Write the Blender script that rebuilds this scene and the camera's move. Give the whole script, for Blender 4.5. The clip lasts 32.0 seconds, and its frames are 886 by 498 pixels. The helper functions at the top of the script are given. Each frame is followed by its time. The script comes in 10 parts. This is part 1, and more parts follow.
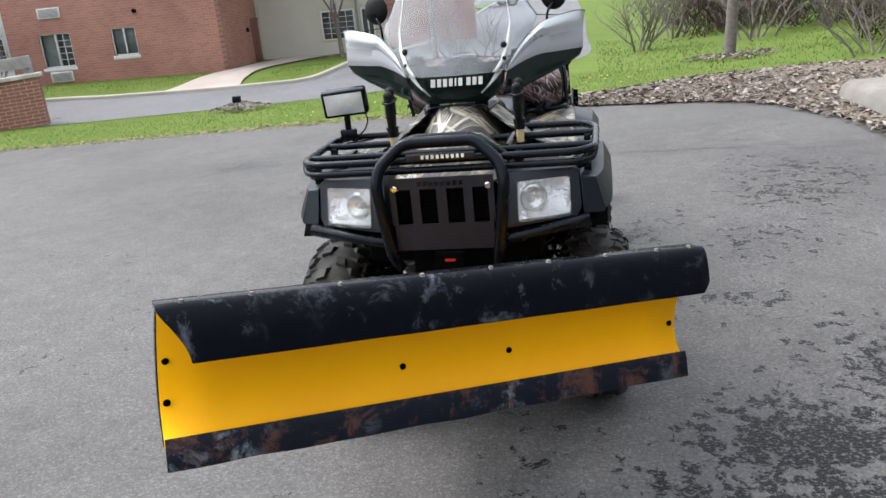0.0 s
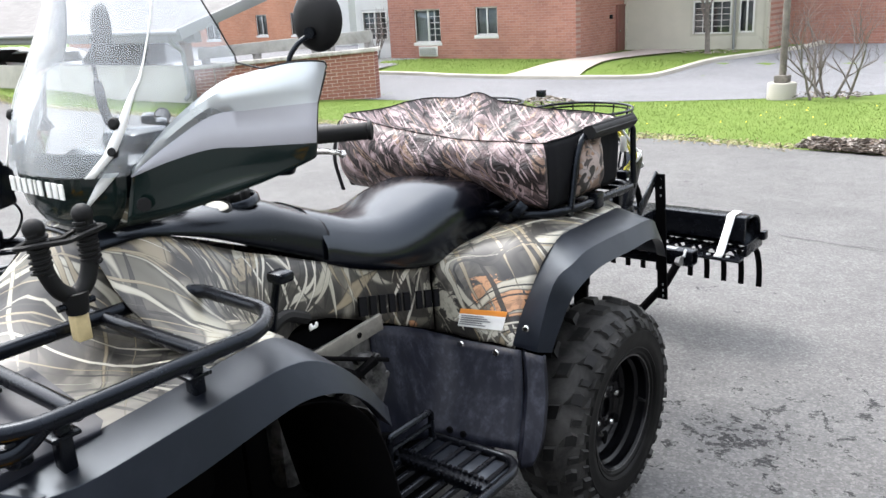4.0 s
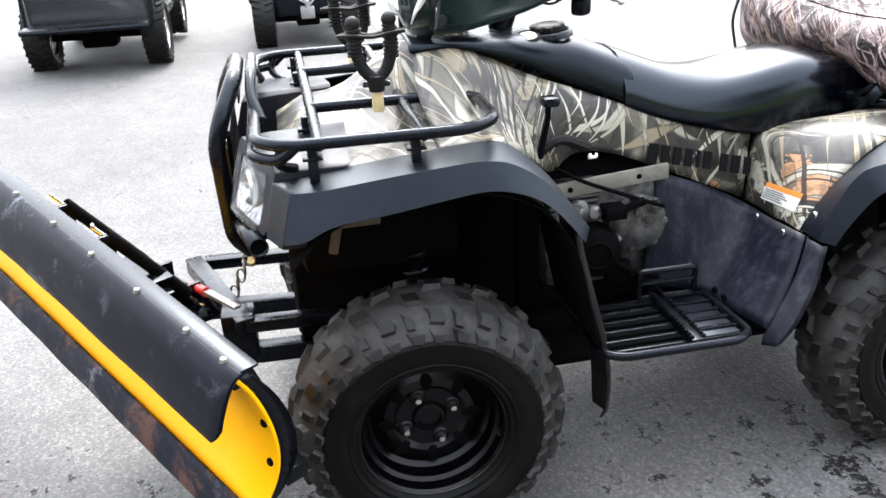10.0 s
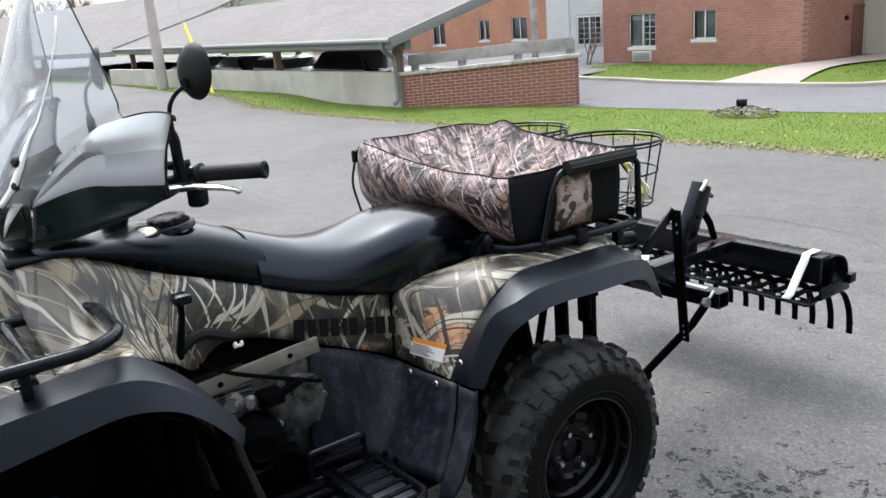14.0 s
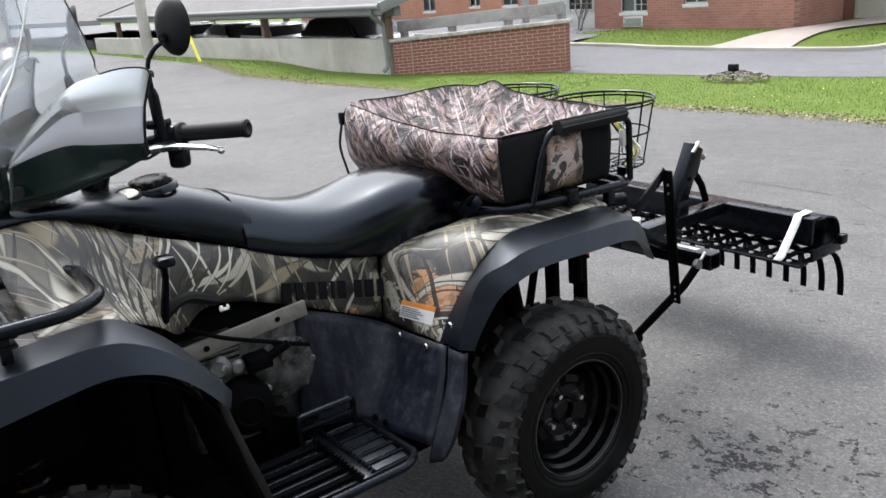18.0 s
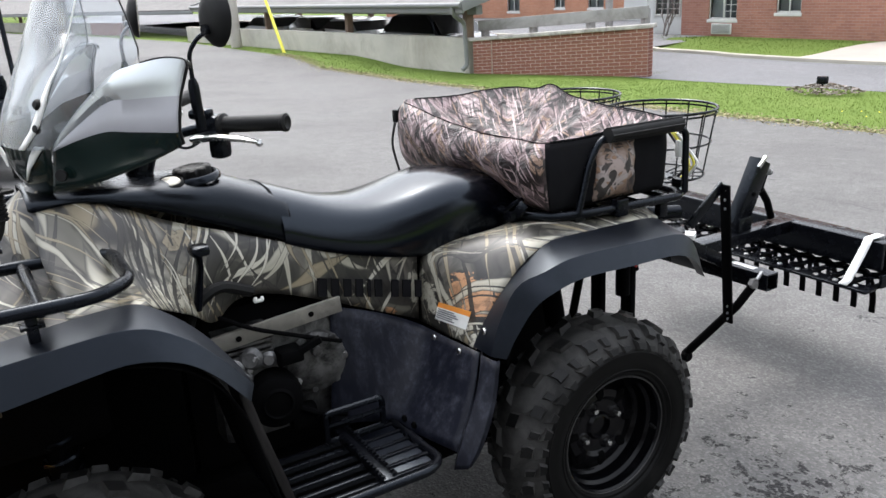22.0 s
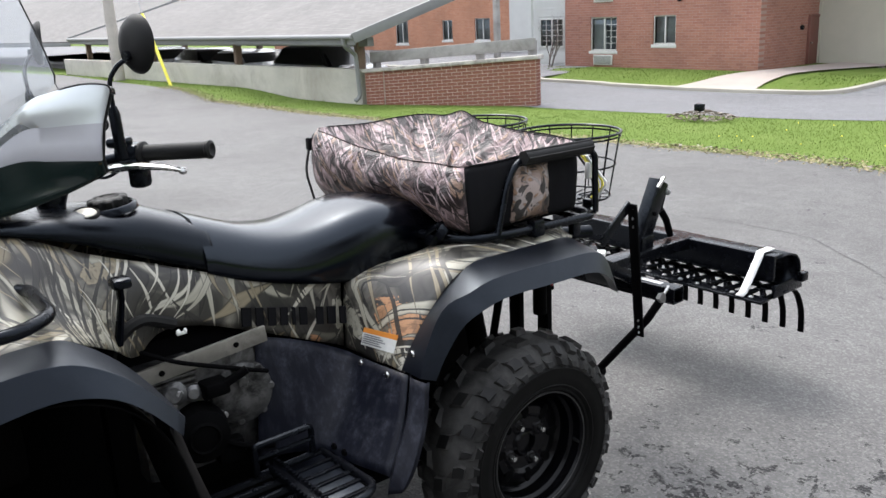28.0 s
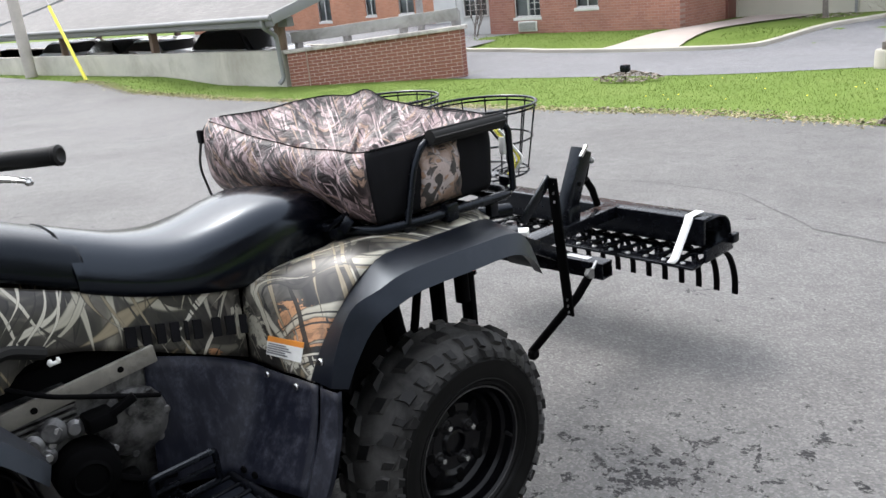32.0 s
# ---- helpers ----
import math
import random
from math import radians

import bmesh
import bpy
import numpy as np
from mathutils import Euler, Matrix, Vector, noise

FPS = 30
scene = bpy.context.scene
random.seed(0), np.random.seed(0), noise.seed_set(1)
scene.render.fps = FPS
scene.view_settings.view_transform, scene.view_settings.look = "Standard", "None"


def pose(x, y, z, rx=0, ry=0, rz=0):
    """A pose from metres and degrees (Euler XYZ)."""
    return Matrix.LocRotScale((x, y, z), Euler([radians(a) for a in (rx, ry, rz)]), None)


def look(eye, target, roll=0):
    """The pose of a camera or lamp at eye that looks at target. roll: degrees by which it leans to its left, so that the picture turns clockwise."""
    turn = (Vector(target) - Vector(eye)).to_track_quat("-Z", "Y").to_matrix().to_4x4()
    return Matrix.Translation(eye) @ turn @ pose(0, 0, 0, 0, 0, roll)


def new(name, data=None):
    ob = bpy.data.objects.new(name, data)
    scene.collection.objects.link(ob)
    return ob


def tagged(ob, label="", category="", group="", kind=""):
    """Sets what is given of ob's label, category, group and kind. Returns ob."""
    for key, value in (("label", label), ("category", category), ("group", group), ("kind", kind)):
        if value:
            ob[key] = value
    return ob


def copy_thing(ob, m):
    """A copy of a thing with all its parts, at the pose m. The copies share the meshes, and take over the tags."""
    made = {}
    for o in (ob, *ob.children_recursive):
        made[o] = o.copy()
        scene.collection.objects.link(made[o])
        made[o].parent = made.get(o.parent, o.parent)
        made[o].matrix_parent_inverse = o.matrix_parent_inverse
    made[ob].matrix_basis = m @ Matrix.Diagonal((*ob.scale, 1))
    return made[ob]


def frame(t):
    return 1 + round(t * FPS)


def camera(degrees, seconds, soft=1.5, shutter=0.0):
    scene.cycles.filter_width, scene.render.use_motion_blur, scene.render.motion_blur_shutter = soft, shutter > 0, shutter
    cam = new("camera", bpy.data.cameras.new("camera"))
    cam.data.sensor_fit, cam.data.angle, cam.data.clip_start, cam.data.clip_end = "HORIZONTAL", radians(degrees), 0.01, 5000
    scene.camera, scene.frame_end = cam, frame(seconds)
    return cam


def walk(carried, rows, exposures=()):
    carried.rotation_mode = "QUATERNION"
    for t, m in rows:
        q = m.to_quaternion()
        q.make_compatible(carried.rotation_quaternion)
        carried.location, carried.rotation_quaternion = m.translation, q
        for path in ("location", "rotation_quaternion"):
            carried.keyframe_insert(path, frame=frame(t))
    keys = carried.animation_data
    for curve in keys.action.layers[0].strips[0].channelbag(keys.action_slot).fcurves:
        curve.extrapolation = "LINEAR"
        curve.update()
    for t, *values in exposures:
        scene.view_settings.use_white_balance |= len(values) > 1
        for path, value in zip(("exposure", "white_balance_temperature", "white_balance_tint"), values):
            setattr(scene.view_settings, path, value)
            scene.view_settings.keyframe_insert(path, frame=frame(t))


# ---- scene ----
cam = camera(56.1, 32.0)
METRES, EYE, TILT, LEAN, TURN = 8.0, 1.5, 0.0, 0.0, 0.0
PATH = [
    (0, (0.484, -2.860, 1.510), (0.111, -0.994, 0.893), -5.59),
    (0.5, (0.668, -2.679, 1.459), (0.254, -0.857, 0.746), -8.2),
    (1, (0.862, -2.375, 1.433), (0.387, -0.6, 0.644), -7.9),
    (1.5, (1.101, -2.089, 1.433), (0.395, -0.354, 0.732), -7.2),
    (2, (1.236, -1.81, 1.429), (0.319, -0.185, 0.71), -8.6),
    (2.5, (1.304, -1.471, 1.43), (0.351, 0.113, 0.667), -7.9),
    (3, (1.419, -1.165, 1.428), (0.366, 0.398, 0.76), -8.7),
    (3.5, (1.488, -0.887, 1.447), (0.355, 0.629, 0.802), -5.9),
    (4, (1.445, -0.639, 1.446), (0.249, 0.853, 0.861), -3.2),
    (4.5, (1.432, -0.393, 1.462), (0.201, 1.067, 0.869), -5.3),
    (6.5, (1.856, -0.126, 1.46), (0.435, 1.141, 0.847), -1.3),
    (7, (1.99, -0.112, 1.403), (0.574, 1.08, 0.647), -1.3),
    (7.5, (2.019, -0.076, 1.341), (0.649, 1.047, 0.412), -0.7),
    (8, (2.017, -0.089, 1.335), (0.562, 0.913, 0.397), -0.50),
    (8.5, (1.988, -0.172, 1.370), (0.409, 0.583, 0.402), 0.19),
    (9, (1.999, -0.209, 1.394), (0.363, 0.289, 0.356), 1.37),
    (9.5, (2.009, -0.241, 1.402), (0.346, 0.106, 0.347), 2.63),
    (10, (2.033, -0.246, 1.424), (0.238, 0.085, 0.606), -2.81),
    (10.5, (2.027, -0.245, 1.482), (0.226, 0.234, 0.754), -3.42),
    (11, (2.008, -0.255, 1.506), (0.225, 0.351, 0.832), -4.04),
    (11.5, (2.007, -0.245, 1.493), (0.282, 0.545, 0.861), -4.21),
    (12, (2.005, -0.224, 1.494), (0.326, 0.694, 0.915), -4.69),
    (12.5, (2.005, -0.210, 1.495), (0.366, 0.791, 0.934), -4.19),
    (13, (1.984, -0.189, 1.496), (0.386, 0.882, 0.950), -4.71),
    (13.5, (1.967, -0.176, 1.489), (0.388, 0.923, 0.943), -4.4),
    (14, (1.951, -0.168, 1.489), (0.382, 0.945, 0.943), -4.4),
    (14.5, (1.95, -0.166, 1.487), (0.38, 0.953, 0.953), -4.7),
    (16.5, (1.939, -0.14, 1.465), (0.39, 0.969, 0.855), -5.5),
    (17, (1.941, -0.15, 1.468), (0.38, 0.947, 0.864), -5.1),
    (17.5, (1.93, -0.147, 1.464), (0.384, 0.963, 0.85), -5.3),
    (18, (1.935, -0.15, 1.461), (0.392, 0.962, 0.843), -4.7),
    (18.5, (1.933, -0.151, 1.46), (0.392, 0.961, 0.834), -4.8),
    (19, (1.934, -0.152, 1.458), (0.387, 0.95, 0.835), -5.0),
    (19.5, (1.938, -0.151, 1.457), (0.394, 0.953, 0.827), -5.5),
    (20, (1.933, -0.152, 1.456), (0.38, 0.942, 0.83), -4.6),
    (20.5, (1.937, -0.161, 1.458), (0.375, 0.922, 0.836), -4.3),
    (21, (1.941, -0.158, 1.457), (0.385, 0.937, 0.839), -4.4),
    (21.5, (1.942, -0.126, 1.459), (0.354, 0.921, 0.842), -4.2),
    (22, (1.955, -0.064, 1.456), (0.315, 0.905, 0.847), -3.0),
    (22.5, (1.959, -0.068, 1.46), (0.36, 0.975, 0.863), -2.6),
    (23, (1.927, -0.131, 1.461), (0.364, 0.984, 0.9), -4.1),
    (23.5, (1.916, -0.135, 1.46), (0.358, 0.989, 0.905), -1.9),
    (24, (1.9, -0.133, 1.451), (0.371, 1.02, 0.878), -2.2),
    (24.5, (1.898, -0.132, 1.449), (0.376, 1.035, 0.882), -2.3),
    (25, (1.9, -0.134, 1.451), (0.38, 1.04, 0.893), -2.2),
    (25.5, (1.913, -0.136, 1.451), (0.388, 1.036, 0.904), -2.6),
    (26, (1.916, -0.136, 1.448), (0.408, 1.05, 0.881), -2.4),
    (26.5, (1.919, -0.135, 1.45), (0.416, 1.059, 0.89), -2.4),
    (28.5, (1.933, -0.136, 1.448), (0.421, 1.053, 0.898), -2.8),
    (29, (1.927, -0.132, 1.445), (0.423, 1.061, 0.883), -2.8),
    (29.5, (1.919, -0.125, 1.443), (0.424, 1.071, 0.864), -2.5),
    (30, (1.915, -0.127, 1.436), (0.423, 1.064, 0.84), -2.7),
    (30.5, (1.905, -0.125, 1.433), (0.431, 1.08, 0.821), -2.9),
    (31, (1.896, -0.116, 1.441), (0.444, 1.124, 0.845), -3.6),
    (31.5, (1.882, -0.104, 1.453), (0.466, 1.184, 0.875), -4.2),
    (32, (1.853, 0.042, 1.43), (0.443, 1.319, 0.812), -5.9),
]
walk(cam, [(t, look(eye, target, roll)) for t, eye, target, roll in PATH], exposures=[(0,.2),(1,.10),(2,.28),(3,.6),(4,.9),(4.5,.88),(6.5,.42),(7,.26),(8,.88),(9,1.82),(9.5,1.66),(10,1.56),(11,1.18),(12,.90),(13,.5),(17,.34),(18,.38),(20,.47),(26,.43),(30,.52),(31,.60),(32,.5)])

# ---------- world and sun: bright overcast ----------
world = bpy.data.worlds.new("overcast_sky")
scene.world = world
world.use_nodes = True
wn, wl = world.node_tree.nodes, world.node_tree.links
wn.clear()
w_out = wn.new("ShaderNodeOutputWorld")
w_bg = wn.new("ShaderNodeBackground")
w_sky = wn.new("ShaderNodeTexSky")
w_sky.sky_type = "NISHITA"
w_sky.sun_disc = False
w_sky.sun_elevation = radians(58)
w_sky.sun_rotation = radians(284)
w_sky.air_density, w_sky.dust_density, w_sky.ozone_density = 1.0, 2.0, 1.0
w_hsv = wn.new("ShaderNodeHueSaturation")
w_hsv.inputs["Saturation"].default_value = 0.27
w_hsv.inputs["Value"].default_value = 2.75
w_bg.inputs["Strength"].default_value = 0.15
wl.new(w_sky.outputs[0], w_hsv.inputs["Color"])
# an overcast dome: the zenith is brighter than the horizon
w_tc = wn.new("ShaderNodeTexCoord")
w_xyz = wn.new("ShaderNodeSeparateXYZ")
w_ramp = wn.new("ShaderNodeMapRange")
w_ramp.inputs["To Min"].default_value, w_ramp.inputs["To Max"].default_value = 0.46, 1.62
w_mul = wn.new("ShaderNodeVectorMath")
w_mul.operation = "SCALE"
wl.new(w_tc.outputs["Generated"], w_xyz.inputs[0])
wl.new(w_xyz.outputs["Z"], w_ramp.inputs["Value"])
wl.new(w_hsv.outputs[0], w_mul.inputs[0])
wl.new(w_ramp.outputs[0], w_mul.inputs["Scale"])
wl.new(w_mul.outputs[0], w_bg.inputs["Color"])
wl.new(w_bg.outputs[0], w_out.inputs[0])
sun_data = bpy.data.lights.new("sun", "SUN")
sun_data.energy, sun_data.angle, sun_data.color = 0.95, radians(12), (1.0, 0.97, 0.93)
sun = new("sun", sun_data)
sun.matrix_world = look((0, 0, 30), (18.0, -4.5, 0))

# ---------- materials ----------
def node_mat(name):
    m = bpy.data.materials.new(name)
    m.use_nodes = True
    nt = m.node_tree
    b = nt.nodes["Principled BSDF"]
    return m, nt, b


def coords(nt, scale=(1, 1, 1), rot=(0, 0, 0), kind="Object"):
    tc = nt.nodes.new("ShaderNodeTexCoord")
    mp = nt.nodes.new("ShaderNodeMapping")
    mp.inputs["Scale"].default_value = scale
    mp.inputs["Rotation"].default_value = [radians(a) for a in rot]
    nt.links.new(tc.outputs[kind], mp.inputs["Vector"])
    return mp.outputs["Vector"]


def noise_tex(nt, vec, scale, detail=4.0, rough=0.55, distort=0.0):
    n = nt.nodes.new("ShaderNodeTexNoise")
    n.inputs["Scale"].default_value = scale
    n.inputs["Detail"].default_value = detail
    n.inputs["Roughness"].default_value = rough
    n.inputs["Distortion"].default_value = distort
    nt.links.new(vec, n.inputs["Vector"])
    return n.outputs["Fac"]


def ramp(nt, fac, stops, mode="LINEAR"):
    r = nt.nodes.new("ShaderNodeValToRGB")
    r.color_ramp.interpolation = mode
    el = r.color_ramp.elements
    while len(el) < len(stops):
        el.new(0.5)
    for e, (p, c) in zip(el, stops):
        e.position = p
        e.color = (*c, 1) if len(c) == 3 else c
    nt.links.new(fac, r.inputs["Fac"])
    return r.outputs["Color"]


def grey(v):
    return (v, v, v)


def mix(nt, fac, a, b, mode="MIX"):
    m = nt.nodes.new("ShaderNodeMix")
    m.data_type, m.blend_type = "RGBA", mode
    for sock, v in ((m.inputs[0], fac), (m.inputs[6], a), (m.inputs[7], b)):
        if hasattr(v, "links"):
            nt.links.new(v, sock)
        else:
            sock.default_value = (*v, 1) if isinstance(v, tuple) else v
    return m.outputs[2]


def math_node(nt, op, a, b=0.0):
    m = nt.nodes.new("ShaderNodeMath")
    m.operation = op
    for sock, v in ((m.inputs[0], a), (m.inputs[1], b)):
        if hasattr(v, "links"):
            nt.links.new(v, sock)
        else:
            sock.default_value = v
    return m.outputs[0]


def bump(nt, b, fac, strength=0.3, dist=0.002, before=None):
    n = nt.nodes.new("ShaderNodeBump")
    n.inputs["Strength"].default_value = strength
    n.inputs["Distance"].default_value = dist
    nt.links.new(fac, n.inputs["Height"])
    if before is not None:
        nt.links.new(before, n.inputs["Normal"])
    nt.links.new(n.outputs[0], b.inputs["Normal"])
    return n.outputs[0]


def plain(name, col, rough=0.5, metal=0.0, var=0.25, scale=18.0, bump_s=0.15, bump_d=0.001, fine=220.0, dirt=None, dirt_at=(0.55, 0.75), spec=0.5, coat=0.0, alpha_rand=False):
    """A surface of one colour with two scales of variation, optional dirt patches and a fine relief."""
    m, nt, b = node_mat(name)
    v = coords(nt)
    n1 = noise_tex(nt, v, scale, 5)
    n2 = noise_tex(nt, v, fine, 3)
    lo = tuple(c * (1 - var) for c in col)
    hi = tuple(min(1, c * (1 + var)) for c in col)
    c = ramp(nt, n1, [(0.3, lo), (0.7, hi)])
    if dirt:
        n3 = noise_tex(nt, v, scale * 0.6, 8, 0.7, 0.4)
        c = mix(nt, ramp(nt, n3, [(dirt_at[0], grey(0.0)), (dirt_at[1], grey(1.0))]), c, dirt)
    if alpha_rand:
        oi = nt.nodes.new("ShaderNodeObjectInfo")
        c = mix(nt, math_node(nt, "MULTIPLY", oi.outputs["Random"], 0.28), c, tuple(x * 0.62 for x in col))
    nt.links.new(c, b.inputs["Base Color"])
    r = ramp(nt, n1, [(0.25, grey(max(0.02, rough * 0.85))), (0.75, grey(min(1, rough * 1.15)))])
    nt.links.new(r, b.inputs["Roughness"])
    b.inputs["Metallic"].default_value = metal
    b.inputs["Specular IOR Level"].default_value = spec
    b.inputs["Coat Weight"].default_value = coat
    if bump_s:
        bump(nt, b, n2, bump_s, bump_d)
    return m


M = {}
M["plastic"] = plain("black_moulded_plastic", (0.0022, 0.0026, 0.0040), 0.26, 0, 0.3, 9, 0.08, 0.0004, 500, (0.005, 0.006, 0.009), (0.6, 0.9), spec=0.25)
M["plastic_dusty"] = plain("scuffed_black_plastic", (0.0030, 0.0037, 0.0064), 0.41, 0, 0.3, 7, 0.12, 0.0005, 300, (0.013, 0.015, 0.021), (0.50, 0.80), spec=0.38)
M["steel_black"] = plain("black_painted_steel", (0.0028, 0.003, 0.0042), 0.26, 0, 0.3, 25, 0.06, 0.0004, 300, spec=0.22)
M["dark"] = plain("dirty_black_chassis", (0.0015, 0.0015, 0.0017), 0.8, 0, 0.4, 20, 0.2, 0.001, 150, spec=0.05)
M["vinyl"] = plain("black_seat_vinyl", (0.0008, 0.0011, 0.0026), 0.19, 0, 0.2, 10, 0.06, 0.0002, 700, spec=0.45)
# the sky's blue is put into the sheen colour of black vinyl, plastic and painted steel
for k_ in ("vinyl", "plastic_dusty", "plastic", "steel_black"):
    for nd_ in M[k_].node_tree.nodes:
        if nd_.type == "BSDF_PRINCIPLED":
            nd_.inputs["Specular Tint"].default_value = (0.74, 0.86, 1.0, 1.0)
M["rubber"] = plain("black_rubber", (0.005, 0.005, 0.005), 0.6, 0, 0.3, 30, 0.1, 0.0006, 200, spec=0.25)
M["tyre"] = plain("dusty_tyre_rubber", (0.0125, 0.0122, 0.0116), 0.62, 0, 0.35, 16, 0.3, 0.001, 180, (0.055, 0.0535, 0.051), (0.40, 0.70), spec=0.2)
M["lug"] = plain("worn_tread_block", (0.0042, 0.0041, 0.004), 0.5, 0, 0.4, 30, 0.25, 0.001, 150, (0.020, 0.0195, 0.018), (0.52, 0.82), spec=0.25)
M["tyre_side"] = plain("black_tyre_side", (0.0020, 0.0020, 0.0019), 0.5, 0, 0.35, 14, 0.2, 0.001, 180, (0.010, 0.0098, 0.0093), (0.52, 0.8), spec=0.12)
M["rail_metal"] = plain("dull_frame_metal", (0.20, 0.19, 0.165), 0.45, 0.3, 0.2, 25, 0.15, 0.0006, 160, (0.06, 0.055, 0.05), (0.5, 0.8))
M["rim"] = plain("black_wheel_steel", (0.0012, 0.0012, 0.0018), 0.24, 0.0, 0.3, 20, 0.08, 0.0005, 200, (0.006, 0.0058, 0.0056), (0.6, 0.85), spec=0.20)
M["rim_edge"] = plain("pale_rim_highlight", (0.045, 0.044, 0.043), 0.4, 0.3, 0.4, 30, 0.1, 0.0005, 200, (0.012, 0.012, 0.012), (0.5, 0.7))
M["chrome"] = plain("bright_zinc_steel", (0.62, 0.62, 0.60), 0.25, 1.0, 0.12, 40, 0.08, 0.0003, 300)
M["steel"] = plain("bare_grey_metal", (0.36, 0.36, 0.36), 0.42, 0.8, 0.2, 30, 0.15, 0.0006, 200, (0.10, 0.09, 0.08), (0.55, 0.8))
M["alu"] = plain("cast_engine_metal", (0.095, 0.094, 0.092), 0.5, 0.6, 0.4, 25, 0.2, 0.0008, 160, (0.005, 0.005, 0.005), (0.42, 0.62))
M["tan_paint"] = plain("dusty_tan_paint", (0.062, 0.044, 0.027), 0.7, 0, 0.4, 40, 0.2, 0.001, 120)
M["boss"] = plain("pale_cast_alloy", (0.16, 0.16, 0.16), 0.42, 0.7, 0.35, 30, 0.3, 0.001, 140, (0.02, 0.02, 0.02), (0.5, 0.7))
M["brass"] = plain("yellowed_metal", (0.36, 0.26, 0.12), 0.45, 0.4, 0.25, 40)
M["badge"] = plain("pale_badge", (0.42, 0.40, 0.34), 0.4, 0, 0.1, 40)
M["matte"] = plain("matte_black_plastic", (0.006, 0.0075, 0.014), 0.46, 0, 0.3, 12, 0.15, 0.0006, 300, (0.024, 0.027, 0.038), (0.5, 0.9), spec=0.36)
M["tan"] = plain("tan_plastic", (0.52, 0.42, 0.22), 0.55, 0, 0.15, 40)
M["red"] = plain("red_plastic", (0.45, 0.02, 0.02), 0.35, 0, 0.15, 40)
M["orange"] = plain("orange_print", (0.75, 0.28, 0.05), 0.5, 0, 0.1, 40)
M["white"] = plain("white_print", (0.78, 0.78, 0.74), 0.5, 0, 0.06, 40)
M["cream"] = plain("cream_vinyl", (0.62, 0.53, 0.36), 0.45, 0, 0.12, 30)
M["strap"] = plain("white_strap", (0.80, 0.80, 0.78), 0.6, 0, 0.06, 60)
M["silver"] = plain("silver_paint", (0.50, 0.53, 0.54), 0.28, 0.60, 0.08, 5, 0.02, 0.0003, 200, coat=0.3)
M["greypaint"] = plain("pale_grey_paint", (0.34, 0.34, 0.365), 0.33, 0.2, 0.10, 5, 0.02, 0.0003, 200)
M["green"] = plain("dark_green_gloss_paint", (0.006, 0.013, 0.0115), 0.18, 0, 0.15, 6, 0.02, 0.0003, 200, spec=0.35, coat=0.2)
M["gloss"] = plain("black_gloss_paint", (0.008, 0.009, 0.010), 0.14, 0, 0.2, 6, 0.02, 0.0003, 200, coat=0.4)
M["cloth"] = plain("black_nylon_cloth", (0.006, 0.006, 0.007), 0.8, 0, 0.3, 20, 0.5, 0.0008, 600, spec=0.1)
M["wood_grey"] = plain("weathered_grey_timber", (0.30, 0.29, 0.28), 0.85, 0, 0.25, 3, 0.4, 0.004, 40, (0.16, 0.15, 0.14), (0.5, 0.75))
M["wood_post"] = plain("brown_timber_post", (0.20, 0.14, 0.10), 0.85, 0, 0.25, 3, 0.4, 0.004, 40)
M["concrete"] = plain("stained_concrete", (0.47, 0.45, 0.40), 0.85, 0, 0.15, 0.9, 0.3, 0.003, 30, (0.27, 0.245, 0.20), (0.46, 0.78))
M["cap"] = plain("pale_concrete_coping", (0.46, 0.43, 0.40), 0.85, 0, 0.25, 5, 0.3, 0.003, 40, (0.16, 0.14, 0.125), (0.48, 0.7))
M["curb"] = plain("pale_concrete_kerb", (0.36, 0.34, 0.29), 0.85, 0, 0.15, 1.2, 0.3, 0.002, 60)
M["slab"] = plain("weathered_slab_concrete", (0.21, 0.20, 0.18), 0.9, 0, 0.25, 3, 0.4, 0.004, 40, (0.15, 0.135, 0.115), (0.5, 0.8), spec=0.1)
M["walk"] = plain("warm_concrete_path", (0.37, 0.32, 0.285), 0.85, 0, 0.12, 1.0, 0.3, 0.002, 60)
M["brick_a"] = plain("red_brick", (0.26, 0.105, 0.075), 0.85, 0, 0.25, 6, 0.4, 0.003, 60, alpha_rand=True)
M["mortar"] = plain("pale_mortar", (0.56, 0.45, 0.40), 0.9, 0, 0.2, 8, 0.3, 0.003, 60)
M["fascia"] = plain("grey_painted_fascia", (0.20, 0.205, 0.205), 0.6, 0, 0.1, 2, 0.1, 0.001, 60)
M["trim"] = plain("white_window_frame", (0.60, 0.60, 0.58), 0.5, 0, 0.05, 5, 0.05, 0.001, 60)
M["siding"] = plain("cream_lap_siding", (0.44, 0.42, 0.35), 0.6, 0, 0.06, 1.5, 0.1, 0.001, 60)
M["siding_w"] = plain("white_lap_siding", (0.50, 0.51, 0.50), 0.6, 0, 0.06, 1.5, 0.1, 0.001, 60)
M["door"] = plain("brick_red_door", (0.17, 0.07, 0.055), 0.55, 0, 0.1, 4, 0.1, 0.001, 60)
M["blind"] = plain("pale_blind", (0.36, 0.37, 0.37), 0.8, 0, 0.2, 4, 0.1, 0.001, 60)
M["roomdark"] = plain("dim_room", (0.09, 0.10, 0.105), 0.8, 0, 0.6, 3, 0.1, 0.001, 60)
M["bark"] = plain("grey_bark", (0.16, 0.14, 0.125), 0.9, 0, 0.35, 12, 0.8, 0.01, 60)
